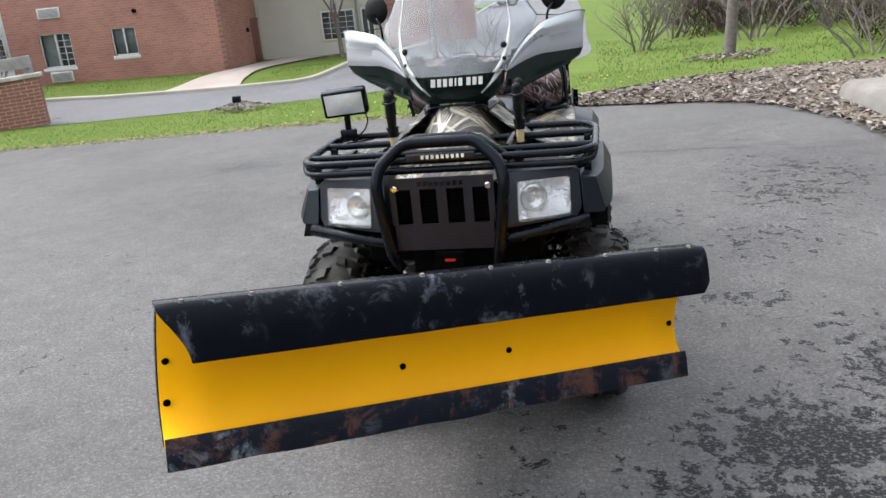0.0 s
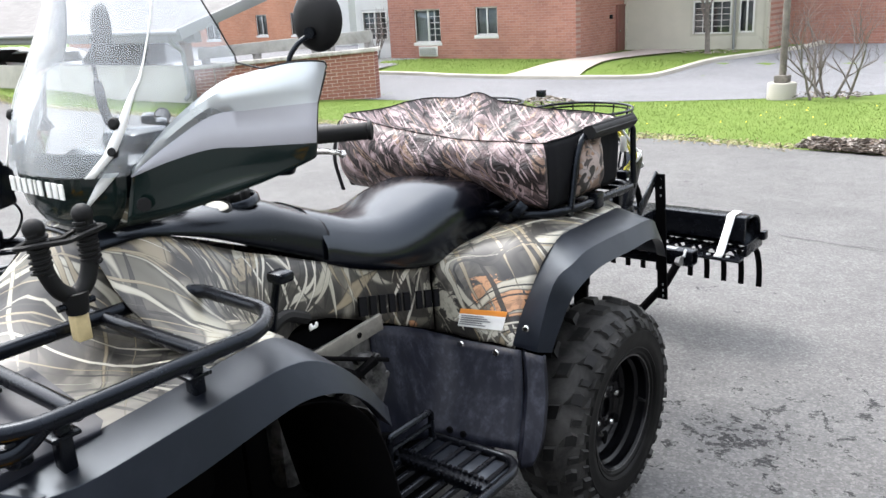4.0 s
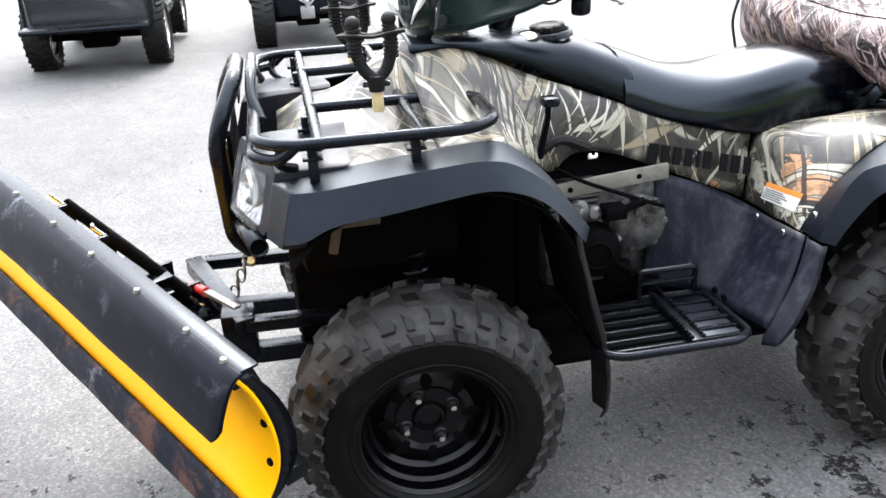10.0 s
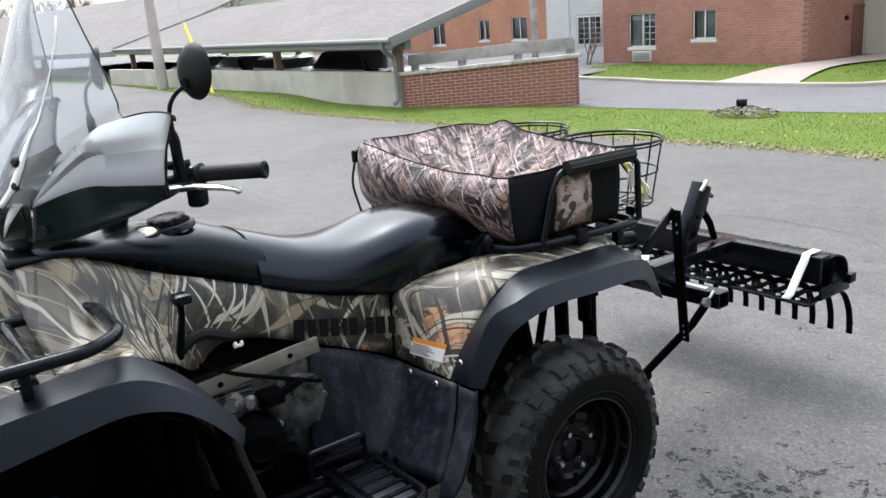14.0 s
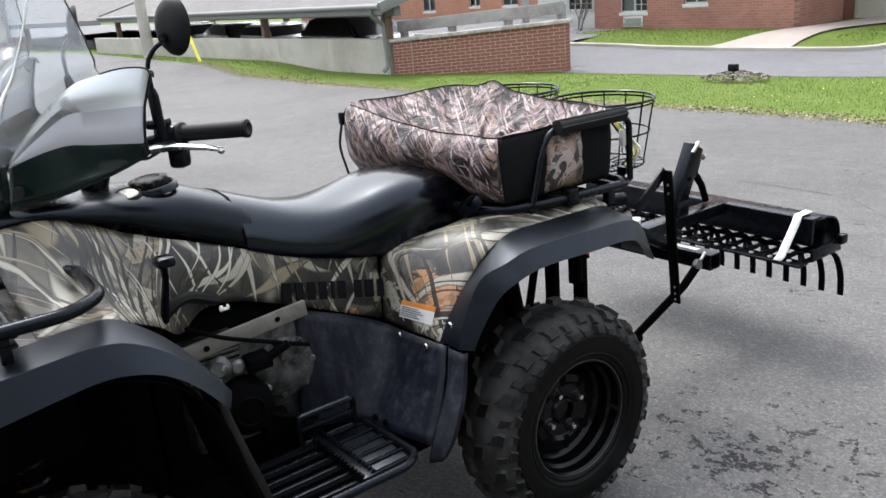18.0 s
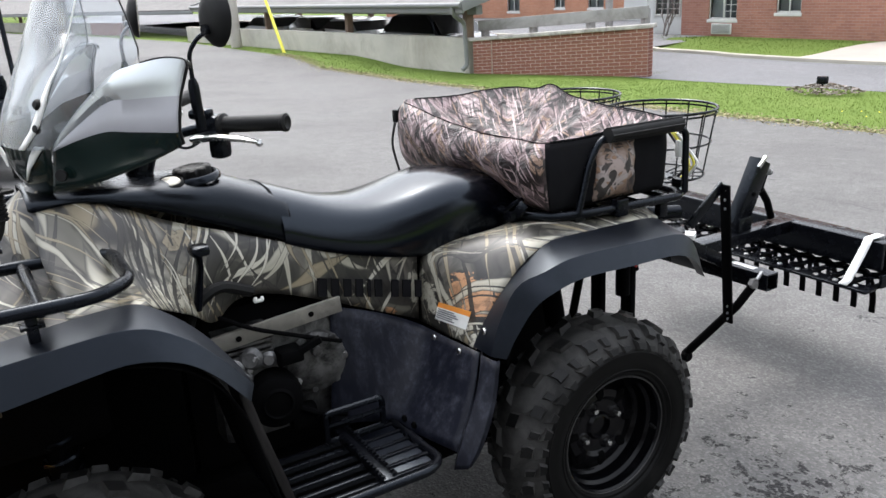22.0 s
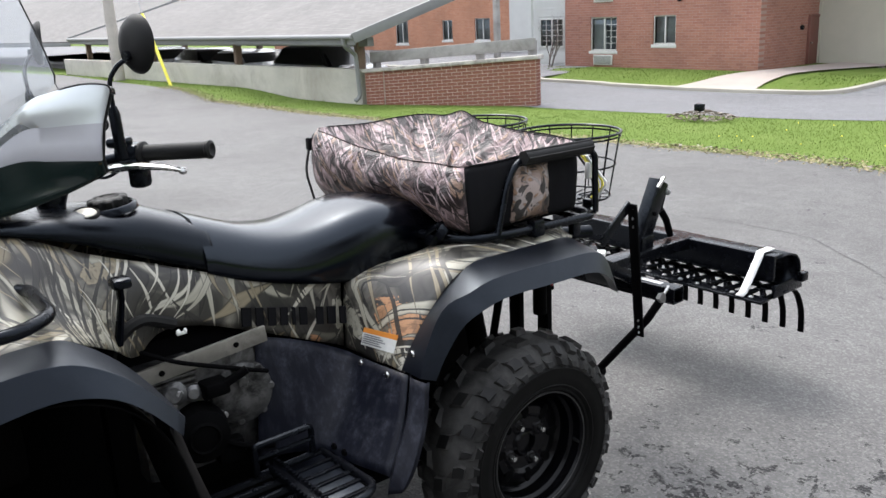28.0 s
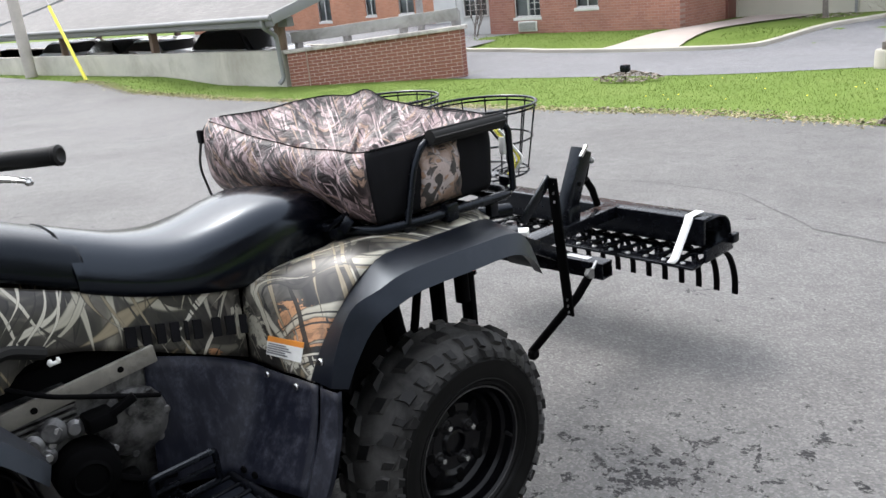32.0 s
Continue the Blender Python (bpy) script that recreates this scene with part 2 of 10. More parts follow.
M["twig"] = plain("grey_brown_twigs", (0.15, 0.125, 0.115), 0.9, 0, 0.3, 12, 0.3, 0.004, 60)
M["leaf"] = plain("spring_leaves", (0.10, 0.16, 0.035), 0.7, 0, 0.35, 2, 0.2, 0.002, 60)
M["rock"] = plain("brownish_stone", (0.24, 0.20, 0.17), 0.9, 0, 0.25, 6, 0.6, 0.01, 30, alpha_rand=True)
M["pole"] = plain("weathered_pole", (0.42, 0.39, 0.35), 0.85, 0, 0.2, 2, 0.3, 0.004, 40)
M["yellow_guard"] = plain("yellow_cable_guard", (0.75, 0.68, 0.08), 0.5, 0, 0.1, 10)
M["carpaint_d"] = plain("dark_car_paint", (0.02, 0.022, 0.026), 0.2, 0, 0.1, 4, 0, coat=0.5)
M["carpaint_s"] = plain("silver_car_paint", (0.5, 0.52, 0.54), 0.25, 0.5, 0.1, 4, 0, coat=0.5)
M["carpaint_w"] = plain("white_car_paint", (0.72, 0.73, 0.74), 0.25, 0, 0.05, 4, 0, coat=0.5)
M["carpaint_b"] = plain("pale_blue_door", (0.36, 0.45, 0.55), 0.6, 0, 0.1, 2)
M["bulb_amber"] = plain("clear_bulb", (0.62, 0.56, 0.48), 0.3, 0, 0.1, 30)


def glass(name, tint=(1, 1, 1), rough=0.02, alpha=0.25, haze=0.0):
    m, nt, b = node_mat(name)
    nt.nodes.remove(b)
    out = nt.nodes["Material Output"]
    tr = nt.nodes.new("ShaderNodeBsdfTransparent")
    tr.inputs["Color"].default_value = (*tint, 1)
    gl = nt.nodes.new("ShaderNodeBsdfGlossy")
    gl.inputs["Roughness"].default_value = rough
    fr = nt.nodes.new("ShaderNodeFresnel")
    fr.inputs["IOR"].default_value = 1.45
    add = math_node(nt, "ADD", fr.outputs[0], alpha)
    ms = nt.nodes.new("ShaderNodeMixShader")
    nt.links.new(add, ms.inputs[0])
    nt.links.new(tr.outputs[0], ms.inputs[1])
    nt.links.new(gl.outputs[0], ms.inputs[2])
    last = ms
    if haze:
        # uneven whitish film mixed in to imitate glare on the clear plastic
        df = nt.nodes.new("ShaderNodeBsdfDiffuse")
        df.inputs["Color"].default_value = (0.75, 0.78, 0.80, 1)
        last = nt.nodes.new("ShaderNodeMixShader")
        v = coords(nt)
        nt.links.new(ramp(nt, noise_tex(nt, v, 14, 6, 0.65), [(0.3, grey(haze * 0.6)), (0.7, grey(haze * 1.4))]), last.inputs[0])
        nt.links.new(ms.outputs[0], last.inputs[1])
        nt.links.new(df.outputs[0], last.inputs[2])
    nt.links.new(last.outputs[0], out.inputs["Surface"])
    return m


M["shield"] = glass("clear_windshield", (0.86, 0.91, 0.95), 0.16, 0.03, 0.17)
M["lens"] = glass("clear_lamp_lens", (0.97, 0.97, 0.97), 0.05, 0.05, 0.05)
M["pane"] = glass("window_pane", (0.70, 0.74, 0.74), 0.02, 0.06)
M["lampface"] = plain("frosted_lamp_lens", (0.66, 0.67, 0.66), 0.25, 0.35, 0.08, 40, 0.3, 0.002, 120)
M["reflector"] = plain("lamp_reflector", (0.88, 0.89, 0.91), 0.22, 0.7, 0.06, 30, 1.0, 0.012, 40)


def camo(name, ground, blades, scale=1.0, cover=0.60, length=4.0, width=60.0, leafy=None, bend=0.11):
    """Printed camouflage: soft dark ground, leaf patches and long crossing reeds with dark outlines."""
    m, nt, b = node_mat(name)
    v0 = coords(nt)
    base = ramp(nt, noise_tex(nt, v0, 9 * scale, 4, 0.6, 0.6), [(0.32, ground[0]), (0.47, ground[1]), (0.62, ground[2])])
    nz = nt.nodes.new("ShaderNodeTexNoise")
    nz.inputs["Scale"].default_value = 3.4 * scale
    sc = nt.nodes.new("ShaderNodeVectorMath")
    sc.operation = "SCALE"
    sc.inputs["Scale"].default_value = bend / scale
    wob = nt.nodes.new("ShaderNodeVectorMath")
    wob.operation = "ADD"
    nt.links.new(v0, nz.inputs["Vector"])
    nt.links.new(nz.outputs["Color"], sc.inputs[0])
    nt.links.new(v0, wob.inputs[0])
    nt.links.new(sc.outputs[0], wob.inputs[1])
    c = base
    if leafy:
        for i, col in enumerate(leafy):
            f = noise_tex(nt, wob.outputs[0], (7.5 + 2 * i) * scale, 2.5, 0.5, 1.2 + i)
            c = mix(nt, ramp(nt, f, [(0.60, grey(0.0)), (0.615, grey(0.92))]), c, ramp(nt, f, [(0.60, tuple(x * 0.25 for x in col)), (0.635, col)]))
    for i, (rot, col, line) in enumerate(blades):
        turn = nt.nodes.new("ShaderNodeMapping")
        turn.inputs["Rotation"].default_value = (radians(rot), radians(rot * 0.5), radians(rot * 0.8))
        turn.inputs["Location"].default_value = (i * 0.37, i * 0.23, i * 0.51)
        vv = nt.nodes.new("ShaderNodeMapping")
        vv.inputs["Scale"].default_value = (12 * scale, length * scale, (width + 7 * (i % 3)) * scale)
        nt.links.new(wob.outputs[0], turn.inputs["Vector"])
        nt.links.new(turn.outputs[0], vv.inputs["Vector"])
        f = noise_tex(nt, vv.outputs[0], 1.0, 0.6, 0.4)
        k = cover + 0.012 * (i % 3)
        over = ramp(nt, f, [(k, grey(0.0)), (k + 0.006, grey(0.95))])
        tone = ramp(nt, f, [(k, line), (k + 0.016, line), (k + 0.024, col), (k + 0.10, tuple(x * 0.7 for x in col))])
        c = mix(nt, over, c, tone)
    nt.links.new(c, b.inputs["Base Color"])
    return m, nt, b, v0


INK = (0.020, 0.018, 0.015)


def leaf_print(name, ground, scale, bend, under, spots, over_):
    """Printed camouflage: blurred ground, layers of pointed leaves and reeds with dark edges, a few large curled leaves.
    Layers are (turn, length, width, colours, share, shift)."""
    m, nt, b = node_mat(name)
    v0 = coords(nt)
    nz = nt.nodes.new("ShaderNodeTexNoise")
    nz.inputs["Scale"].default_value = 5.0
    nz.inputs["Detail"].default_value = 1.0
    nt.links.new(v0, nz.inputs["Vector"])
    sc = nt.nodes.new("ShaderNodeVectorMath")
    sc.operation = "SCALE"
    sc.inputs["Scale"].default_value = bend
    nt.links.new(nz.outputs["Color"], sc.inputs[0])
    wob = nt.nodes.new("ShaderNodeVectorMath")
    wob.operation = "ADD"
    nt.links.new(v0, wob.inputs[0])
    nt.links.new(sc.outputs[0], wob.inputs[1])
    se = nt.nodes.new("ShaderNodeSeparateXYZ")
    nt.links.new(wob.outputs[0], se.inputs[0])
    c = ramp(nt, noise_tex(nt, v0, scale, 3, 0.55, 0.8), list(zip((0.36, 0.49, 0.60, 0.74), ground)))

    def layer(c, turn, half_len, half_wide, cols, share, shift, thin=0.36):
        a, k = math.cos(radians(turn)), math.sin(radians(turn))
        lin = lambda p, q, r: math_node(nt, "ADD", math_node(nt, "ADD", math_node(nt, "MULTIPLY", se.outputs[0], p), math_node(nt, "MULTIPLY", se.outputs[1], q)), math_node(nt, "MULTIPLY", se.outputs[2], r))
        co = nt.nodes.new("ShaderNodeCombineXYZ")
        nt.links.new(math_node(nt, "ADD", math_node(nt, "MULTIPLY", lin(0.25, a, k), 1 / half_len), shift), co.inputs[0])
        nt.links.new(math_node(nt, "ADD", math_node(nt, "MULTIPLY", lin(0.75, -k, a), 1 / half_wide), shift * 1.7), co.inputs[1])
        vo = nt.nodes.new("ShaderNodeTexVoronoi")
        vo.voronoi_dimensions, vo.distance = "2D", "MANHATTAN"
        vo.inputs["Scale"].default_value = 0.42
        nt.links.new(co.outputs[0], vo.inputs["Vector"])
        hue = nt.nodes.new("ShaderNodeSeparateColor")
        nt.links.new(vo.outputs["Color"], hue.inputs[0])
        there = ramp(nt, hue.outputs[2], [(0.0, grey(1.0)), (share, grey(0.0))], "CONSTANT")
        over = math_node(nt, "MULTIPLY", there, ramp(nt, vo.outputs["Distance"], [(thin, grey(0.96)), (thin + 0.03, grey(0.0))]))
        tone = ramp(nt, hue.outputs[0], [(i / len(cols), x) for i, x in enumerate(cols)], "CONSTANT")
        tone = mix(nt, 1.0, tone, ramp(nt, vo.outputs["Distance"], [(0.0, grey(0.80)), (thin * 0.55, grey(1.0)), (thin * 0.80, grey(0.85)), (thin * 0.97, grey(0.14))]), "MULTIPLY")
        return mix(nt, over, c, tone)

    for l in under:
        c = layer(c, *l)
    # one or two large curled leaves on each flank
    for y, z, ry, rz, col in spots:
        sv = nt.nodes.new("ShaderNodeSeparateXYZ")
        nt.links.new(v0, sv.inputs[0])
        p = math_node(nt, "MULTIPLY", math_node(nt, "SUBTRACT", sv.outputs[1], y), 1 / ry)
        q = math_node(nt, "MULTIPLY", math_node(nt, "SUBTRACT", sv.outputs[2], z), 1 / rz)
        d = math_node(nt, "ADD", math_node(nt, "MULTIPLY", p, p), math_node(nt, "MULTIPLY", q, q))
        f = math_node(nt, "ADD", d, math_node(nt, "MULTIPLY", noise_tex(nt, v0, 24, 3, 0.6, 1.4), 2.4))
        f = math_node(nt, "MULTIPLY", f, 0.33)
        c = mix(nt, ramp(nt, f, [(0.53, grey(0.96)), (0.56, grey(0.0))]), c, ramp(nt, f, [(0.34, tuple(x * 0.55 for x in col)), (0.44, col), (0.50, col), (0.54, INK)]))
    for l in over_:
        c = layer(c, *l)
    nt.links.new(c, b.inputs["Base Color"])
    return m, nt, b, v0


STRAW, PALE, CREAM, OLIVE, RUST = (0.24, 0.20, 0.13), (0.37, 0.35, 0.28), (0.54, 0.515, 0.43), (0.10, 0.094, 0.072), (0.42, 0.22, 0.11)
cm, cnt, cb, cv = leaf_print(
    "reed_camouflage", ((0.006, 0.0055, 0.005), (0.034, 0.031, 0.026), (0.125, 0.115, 0.092), (0.28, 0.265, 0.22)), 7.5, 0.075,
    ((64, 0.16, 0.026, (OLIVE, INK, STRAW), 0.60, 1.3), (-38, 0.15, 0.030, (INK, OLIVE, PALE), 0.50, 4.1), (12, 0.14, 0.022, (STRAW, OLIVE, PALE), 0.40, 6.0)),
    ((0.985, 0.705, 0.050, 0.075, RUST), (0.825, 0.640, 0.035, 0.035, RUST), (0.915, 0.690, 0.032, 0.085, PALE), (0.945, 0.640, 0.03, 0.03, CREAM), (0.260, 0.870, 0.085, 0.035, PALE), (0.340, 0.955, 0.07, 0.03, STRAW), (0.30, 0.80, 0.04, 0.07, PALE)),
    ((80, 0.15, 0.0120, (PALE, STRAW, OLIVE), 0.36, 7.7), (28, 0.16, 0.0100, (CREAM, PALE, INK), 0.26, 2.2), (-62, 0.15, 0.0095, (PALE, STRAW, INK), 0.32, 9.4),
     (104, 0.13, 0.0048, (CREAM, INK, STRAW), 0.34, 12.9), (52, 0.14, 0.0045, (PALE, INK, CREAM), 0.32, 15.3)))
cb.inputs["Roughness"].default_value = 0.46
cb.inputs["Coat Weight"].default_value = 0.12
cb.inputs["Coat Roughness"].default_value = 0.16
M["camo"] = cm
BARK, ROSE, BLUSH, TAN = (0.018, 0.012, 0.012), (0.40, 0.295, 0.295), (0.50, 0.395, 0.40), (0.30, 0.195, 0.14)
cm, cnt, cb, cv = leaf_print(
    "bark_camouflage_cloth", ((0.022, 0.015, 0.015), (0.11, 0.075, 0.074), (0.27, 0.195, 0.195), (0.50, 0.40, 0.41)), 12.0, 0.012,
    ((70, 0.045, 0.020, (TAN, ROSE, BARK), 0.50, 1.9), (-25, 0.040, 0.015, (ROSE, BARK, TAN), 0.45, 5.3), (40, 0.036, 0.012, (ROSE, TAN, BARK), 0.45, 3.3)), (),
    ((86, 0.040, 0.0050, (BARK, ROSE, BARK), 0.50, 7.7), (64, 0.036, 0.0042, (BARK, TAN, ROSE), 0.45, 2.2), (-74, 0.034, 0.0050, (ROSE, BARK, BARK), 0.45, 9.4),
     (18, 0.030, 0.0040, (BARK, ROSE, BARK), 0.40, 12.9), (-50, 0.030, 0.0034, (BLUSH, BARK, TAN), 0.36, 15.3)))
cb.inputs["Roughness"].default_value = 0.44
cb.inputs["Specular IOR Level"].default_value = 0.45
bump(cnt, cb, noise_tex(cnt, cv, 9, 5, 0.6, 1.8), 0.9, 0.022)
M["bagcamo"] = cm
cm, cnt, cb, cv = camo("leaf_camouflage_pocket", ((0.03, 0.022, 0.02), (0.20, 0.13, 0.09), (0.36, 0.29, 0.26)),
                       ((50, (0.36, 0.31, 0.29), INK), (-60, INK, INK)), 1.3, 0.63, 7.0, 40, ((0.36, 0.31, 0.29), (0.27, 0.155, 0.09), (0.03, 0.025, 0.022)))
cb.inputs["Roughness"].default_value = 0.7
bump(cnt, cb, noise_tex(cnt, cv, 25, 4, 0.6, 1.0), 0.5, 0.008)
M["pocket"] = cm


def worn(name, base, wear, rust=None, rough=0.5, at=(0.52, 0.62), at2=(0.55, 0.6), sc=9.0, spec=0.4):
    m, nt, b = node_mat(name)
    v = coords(nt)
    n = noise_tex(nt, v, sc, 10, 0.75, 0.3)
    n0 = noise_tex(nt, v, 3.0, 4)
    f = math_node(nt, "MULTIPLY", ramp(nt, n, [(at[0], grey(0)), (at[1], grey(1))]), ramp(nt, n0, [(0.42, grey(0)), (0.62, grey(0.8))]))
    c = mix(nt, f, ramp(nt, noise_tex(nt, v, 40, 4), [(0.3, tuple(x * 0.7 for x in base)), (0.7, base)]), wear)
    if rust:
        r = noise_tex(nt, v, 11.0, 9, 0.75, 0.5)
        c = mix(nt, ramp(nt, r, [(at2[0], grey(0)), (at2[1] + 0.06, grey(0.9))]), c, rust)
    nt.links.new(c, b.inputs["Base Color"])
    nt.links.new(ramp(nt, n, [(0.3, grey(rough * 0.8)), (0.7, grey(min(1, rough * 1.4)))]), b.inputs["Roughness"])
    b.inputs["Specular IOR Level"].default_value = spec
    bump(nt, b, n, 0.2, 0.001)
    return m




def streaked(name, base, wear, rough, spec):
    """Black plastic with dusty streaks that run down it, and small scratches."""
    m, nt, b = node_mat(name)
    f = math_node(nt, "MULTIPLY", ramp(nt, noise_tex(nt, coords(nt, (38, 38, 5)), 1.0, 7, 0.65), [(0.44, grey(0.0)), (0.72, grey(1.0))]), ramp(nt, noise_tex(nt, coords(nt), 60, 6, 0.7), [(0.38, grey(0.15)), (0.60, grey(1.0))]))
    nt.links.new(mix(nt, f, base, wear), b.inputs["Base Color"])
    nt.links.new(ramp(nt, f, [(0.0, grey(rough)), (1.0, grey(min(1, rough * 1.5)))]), b.inputs["Roughness"])
    b.inputs["Specular IOR Level"].default_value = spec
    bump(nt, b, f, 0.15, 0.001)
    return m


M["scuffed"] = streaked("scuffed_guard_plastic", (0.0042, 0.0050, 0.0098), (0.034, 0.037, 0.050), 0.42, 0.20)
M["mudflap"] = plain("muddy_rubber_flap", (0.0060, 0.0052, 0.0048), 0.6, 0, 0.4, 9, 0.3, 0.001, 160, (0.030, 0.025, 0.022), (0.52, 0.8), spec=0.2)
M["flap"] = worn("scuffed_rubber_flap", (0.002, 0.0028, 0.007), (0.15, 0.16, 0.19), None, 0.34, (0.54, 0.66), spec=0.12)
M["edge"] = worn("rusty_wear_bar", (0.007, 0.009, 0.017), (0.24, 0.25, 0.28), (0.085, 0.040, 0.028), 0.5, (0.51, 0.60), (0.50, 0.55), spec=0.15)
M["plowyellow"] = plain("yellow_plastic_blade", (1.0, 0.46, 0.0), 0.45, 0, 0.04, 3, 0.05, 0.0005, 200, spec=0.15)


# place, reach and weight of the stains, and of the shade painted under the machine
STAINS_AND_SHADE = ((1.12, -0.42, 0.55, 0.23), (0.85, -0.75, 0.4, 0.18), (1.5, 0.1, 0.7, 0.14), (0.72, 1.9, 0.6, 0.15), (1.3, 1.65, 0.55, 0.15), (1.9, 2.75, 0.8, 0.12), (0.62, 0.90, 0.6, 0.11), (-3.1, 5.1, 0.7, 0.14), (1.0, 0.9, 0.6, 0.08), (1.9, -0.5, 0.8, 0.14), (0.3, 0.45, 0.7, 0.08))


def asphalt(name, lo, hi, blotch=True):
    m, nt, b = node_mat(name)
    v = coords(nt)
    big = noise_tex(nt, v, 0.45, 5, 0.55, 0.3)
    mid = noise_tex(nt, v, 6.0, 6, 0.6)
    vo = nt.nodes.new("ShaderNodeTexVoronoi")
    vo.inputs["Scale"].default_value = 130.0
    nt.links.new(v, vo.inputs["Vector"])
    c = ramp(nt, big, [(0.30, lo), (0.70, hi)])
    c = mix(nt, 0.30, c, ramp(nt, mid, [(0.3, grey(0.25)), (0.7, grey(0.75))]), "OVERLAY")
    sp = nt.nodes.new("ShaderNodeSeparateColor")
    nt.links.new(vo.outputs["Color"], sp.inputs[0])
    c = mix(nt, 0.46, c, ramp(nt, sp.outputs[0], [(0.0, grey(0.16)), (0.7, grey(0.5)), (1.0, grey(0.97))]), "OVERLAY")
    rough = 0.82
    if blotch:
        # damp patches and oil spots in several places on the lot, and painted shade under the machine
        se = nt.nodes.new("ShaderNodeSeparateXYZ")
        nt.links.new(v, se.inputs[0])
        near = None
        for sx_, sy_, sr_, ss_ in STAINS_AND_SHADE:
            dx = math_node(nt, "SUBTRACT", se.outputs[0], sx_)
            dy = math_node(nt, "SUBTRACT", se.outputs[1], sy_)
            d = math_node(nt, "SQRT", math_node(nt, "ADD", math_node(nt, "MULTIPLY", dx, dx), math_node(nt, "MULTIPLY", dy, dy)))
            one = ramp(nt, math_node(nt, "MULTIPLY", d, 0.5 / sr_), [(0.05, grey(ss_)), (0.62, grey(0.0))])
            near = one if near is None else math_node(nt, "MAXIMUM", near, one)
        w = noise_tex(nt, v, 12.0, 10, 0.72, 0.3)
        patch = ramp(nt, noise_tex(nt, v, 0.9, 4, 0.6, 0.4), [(0.42, grey(0.0)), (0.68, grey(1.0))])
        pores = ramp(nt, noise_tex(nt, v, 62, 3, 0.6), [(0.40, grey(0.10)), (0.46, grey(1.0))])
        s = math_node(nt, "ADD", math_node(nt, "ADD", w, near), math_node(nt, "MULTIPLY", patch, 0.125))
        damp_and_shade = math_node(nt, "ADD", math_node(nt, "MULTIPLY", near, 1.6), math_node(nt, "MULTIPLY", big, 0.9))
        c = mix(nt, ramp(nt, damp_and_shade, [(0.46, grey(0.0)), (0.90, grey(0.58))]), c, (0.036, 0.040, 0.041))
        wet = math_node(nt, "MULTIPLY", ramp(nt, s, [(0.678, grey(0.0)), (0.692, grey(0.93))]), pores)
        c = mix(nt, wet, c, (0.005, 0.005, 0.006))
        nt.links.new(ramp(nt, wet, [(0.0, grey(0.80)), (1.0, grey(0.50))]), b.inputs["Roughness"])
        nt.links.new(ramp(nt, wet, [(0.0, grey(0.42)), (1.0, grey(0.10))]), b.inputs["Specular IOR Level"])
    else:
        b.inputs["Roughness"].default_value = rough
    nt.links.new(c, b.inputs["Base Color"])
    bump(nt, b, vo.outputs["Distance"], 0.40, 0.005)
    return m


M["asphalt"] = asphalt("weathered_asphalt", (0.070, 0.0680, 0.0665), (0.122, 0.1185, 0.1155))
M["road"] = asphalt("pale_road_asphalt", (0.118, 0.119, 0.126), (0.152, 0.153, 0.161), False)


def ground_mat(name):
    m, nt, b = node_mat(name)
    v = coords(nt)
    c = ramp(nt, noise_tex(nt, v, 1.6, 6, 0.65), [(0.25, (0.088, 0.132, 0.027)), (0.5, (0.106, 0.155, 0.034)), (0.75, (0.134, 0.176, 0.048))])
    c = mix(nt, 0.35, c, ramp(nt, noise_tex(nt, v, 45, 5, 0.7), [(0.3, grey(0.2)), (0.7, grey(0.8))]), "OVERLAY")
    nt.links.new(c, b.inputs["Base Color"])
    b.inputs["Roughness"].default_value = 0.9
    b.inputs["Specular IOR Level"].default_value = 0.08
    bump(nt, b, noise_tex(nt, v, 60, 4, 0.7), 0.4, 0.02)
    return m


M["lawn"] = ground_mat("spring_lawn")


def island(name, cols, rough=0.85):
    """Loose pieces that differ one from another."""
    m, nt, b = node_mat(name)
    g = nt.nodes.new("ShaderNodeNewGeometry")
    c = ramp(nt, g.outputs["Random Per Island"], [(i / max(1, len(cols) - 1), k) for i, k in enumerate(cols)])
    nt.links.new(c, b.inputs["Base Color"])
    b.inputs["Roughness"].default_value = rough
    b.inputs["Specular IOR Level"].default_value = 0.12
    return m


M["blades"] = island("grass_blades", [(0.094, 0.140, 0.026), (0.106, 0.156, 0.031), (0.118, 0.168, 0.037), (0.134, 0.176, 0.046)])
M["litter"] = island("dry_leaf_litter", [(0.075, 0.06, 0.05), (0.21, 0.18, 0.155), (0.12, 0.09, 0.07), (0.40, 0.365, 0.33), (0.17, 0.14, 0.12)])
M["twigs"] = island("dead_brush", [(0.042, 0.030, 0.024), (0.085, 0.065, 0.054), (0.058, 0.042, 0.033), (0.13, 0.105, 0.092)])
M["straw"] = island("dry_straw", [(0.30, 0.24, 0.14), (0.40, 0.34, 0.22), (0.24, 0.22, 0.12), (0.34, 0.30, 0.22)])
M["crack"] = plain("tar_filled_crack", (0.035, 0.035, 0.036), 0.8, 0, 0.3, 8)
M["soil"] = plain("brown_litter_soil", (0.12, 0.095, 0.074), 0.95, 0, 0.4, 4, 0.8, 0.02, 40, (0.27, 0.22, 0.16), (0.5, 0.7))
M["flower"] = plain("yellow_flower", (0.80, 0.68, 0.05), 0.6, 0, 0.1, 40)


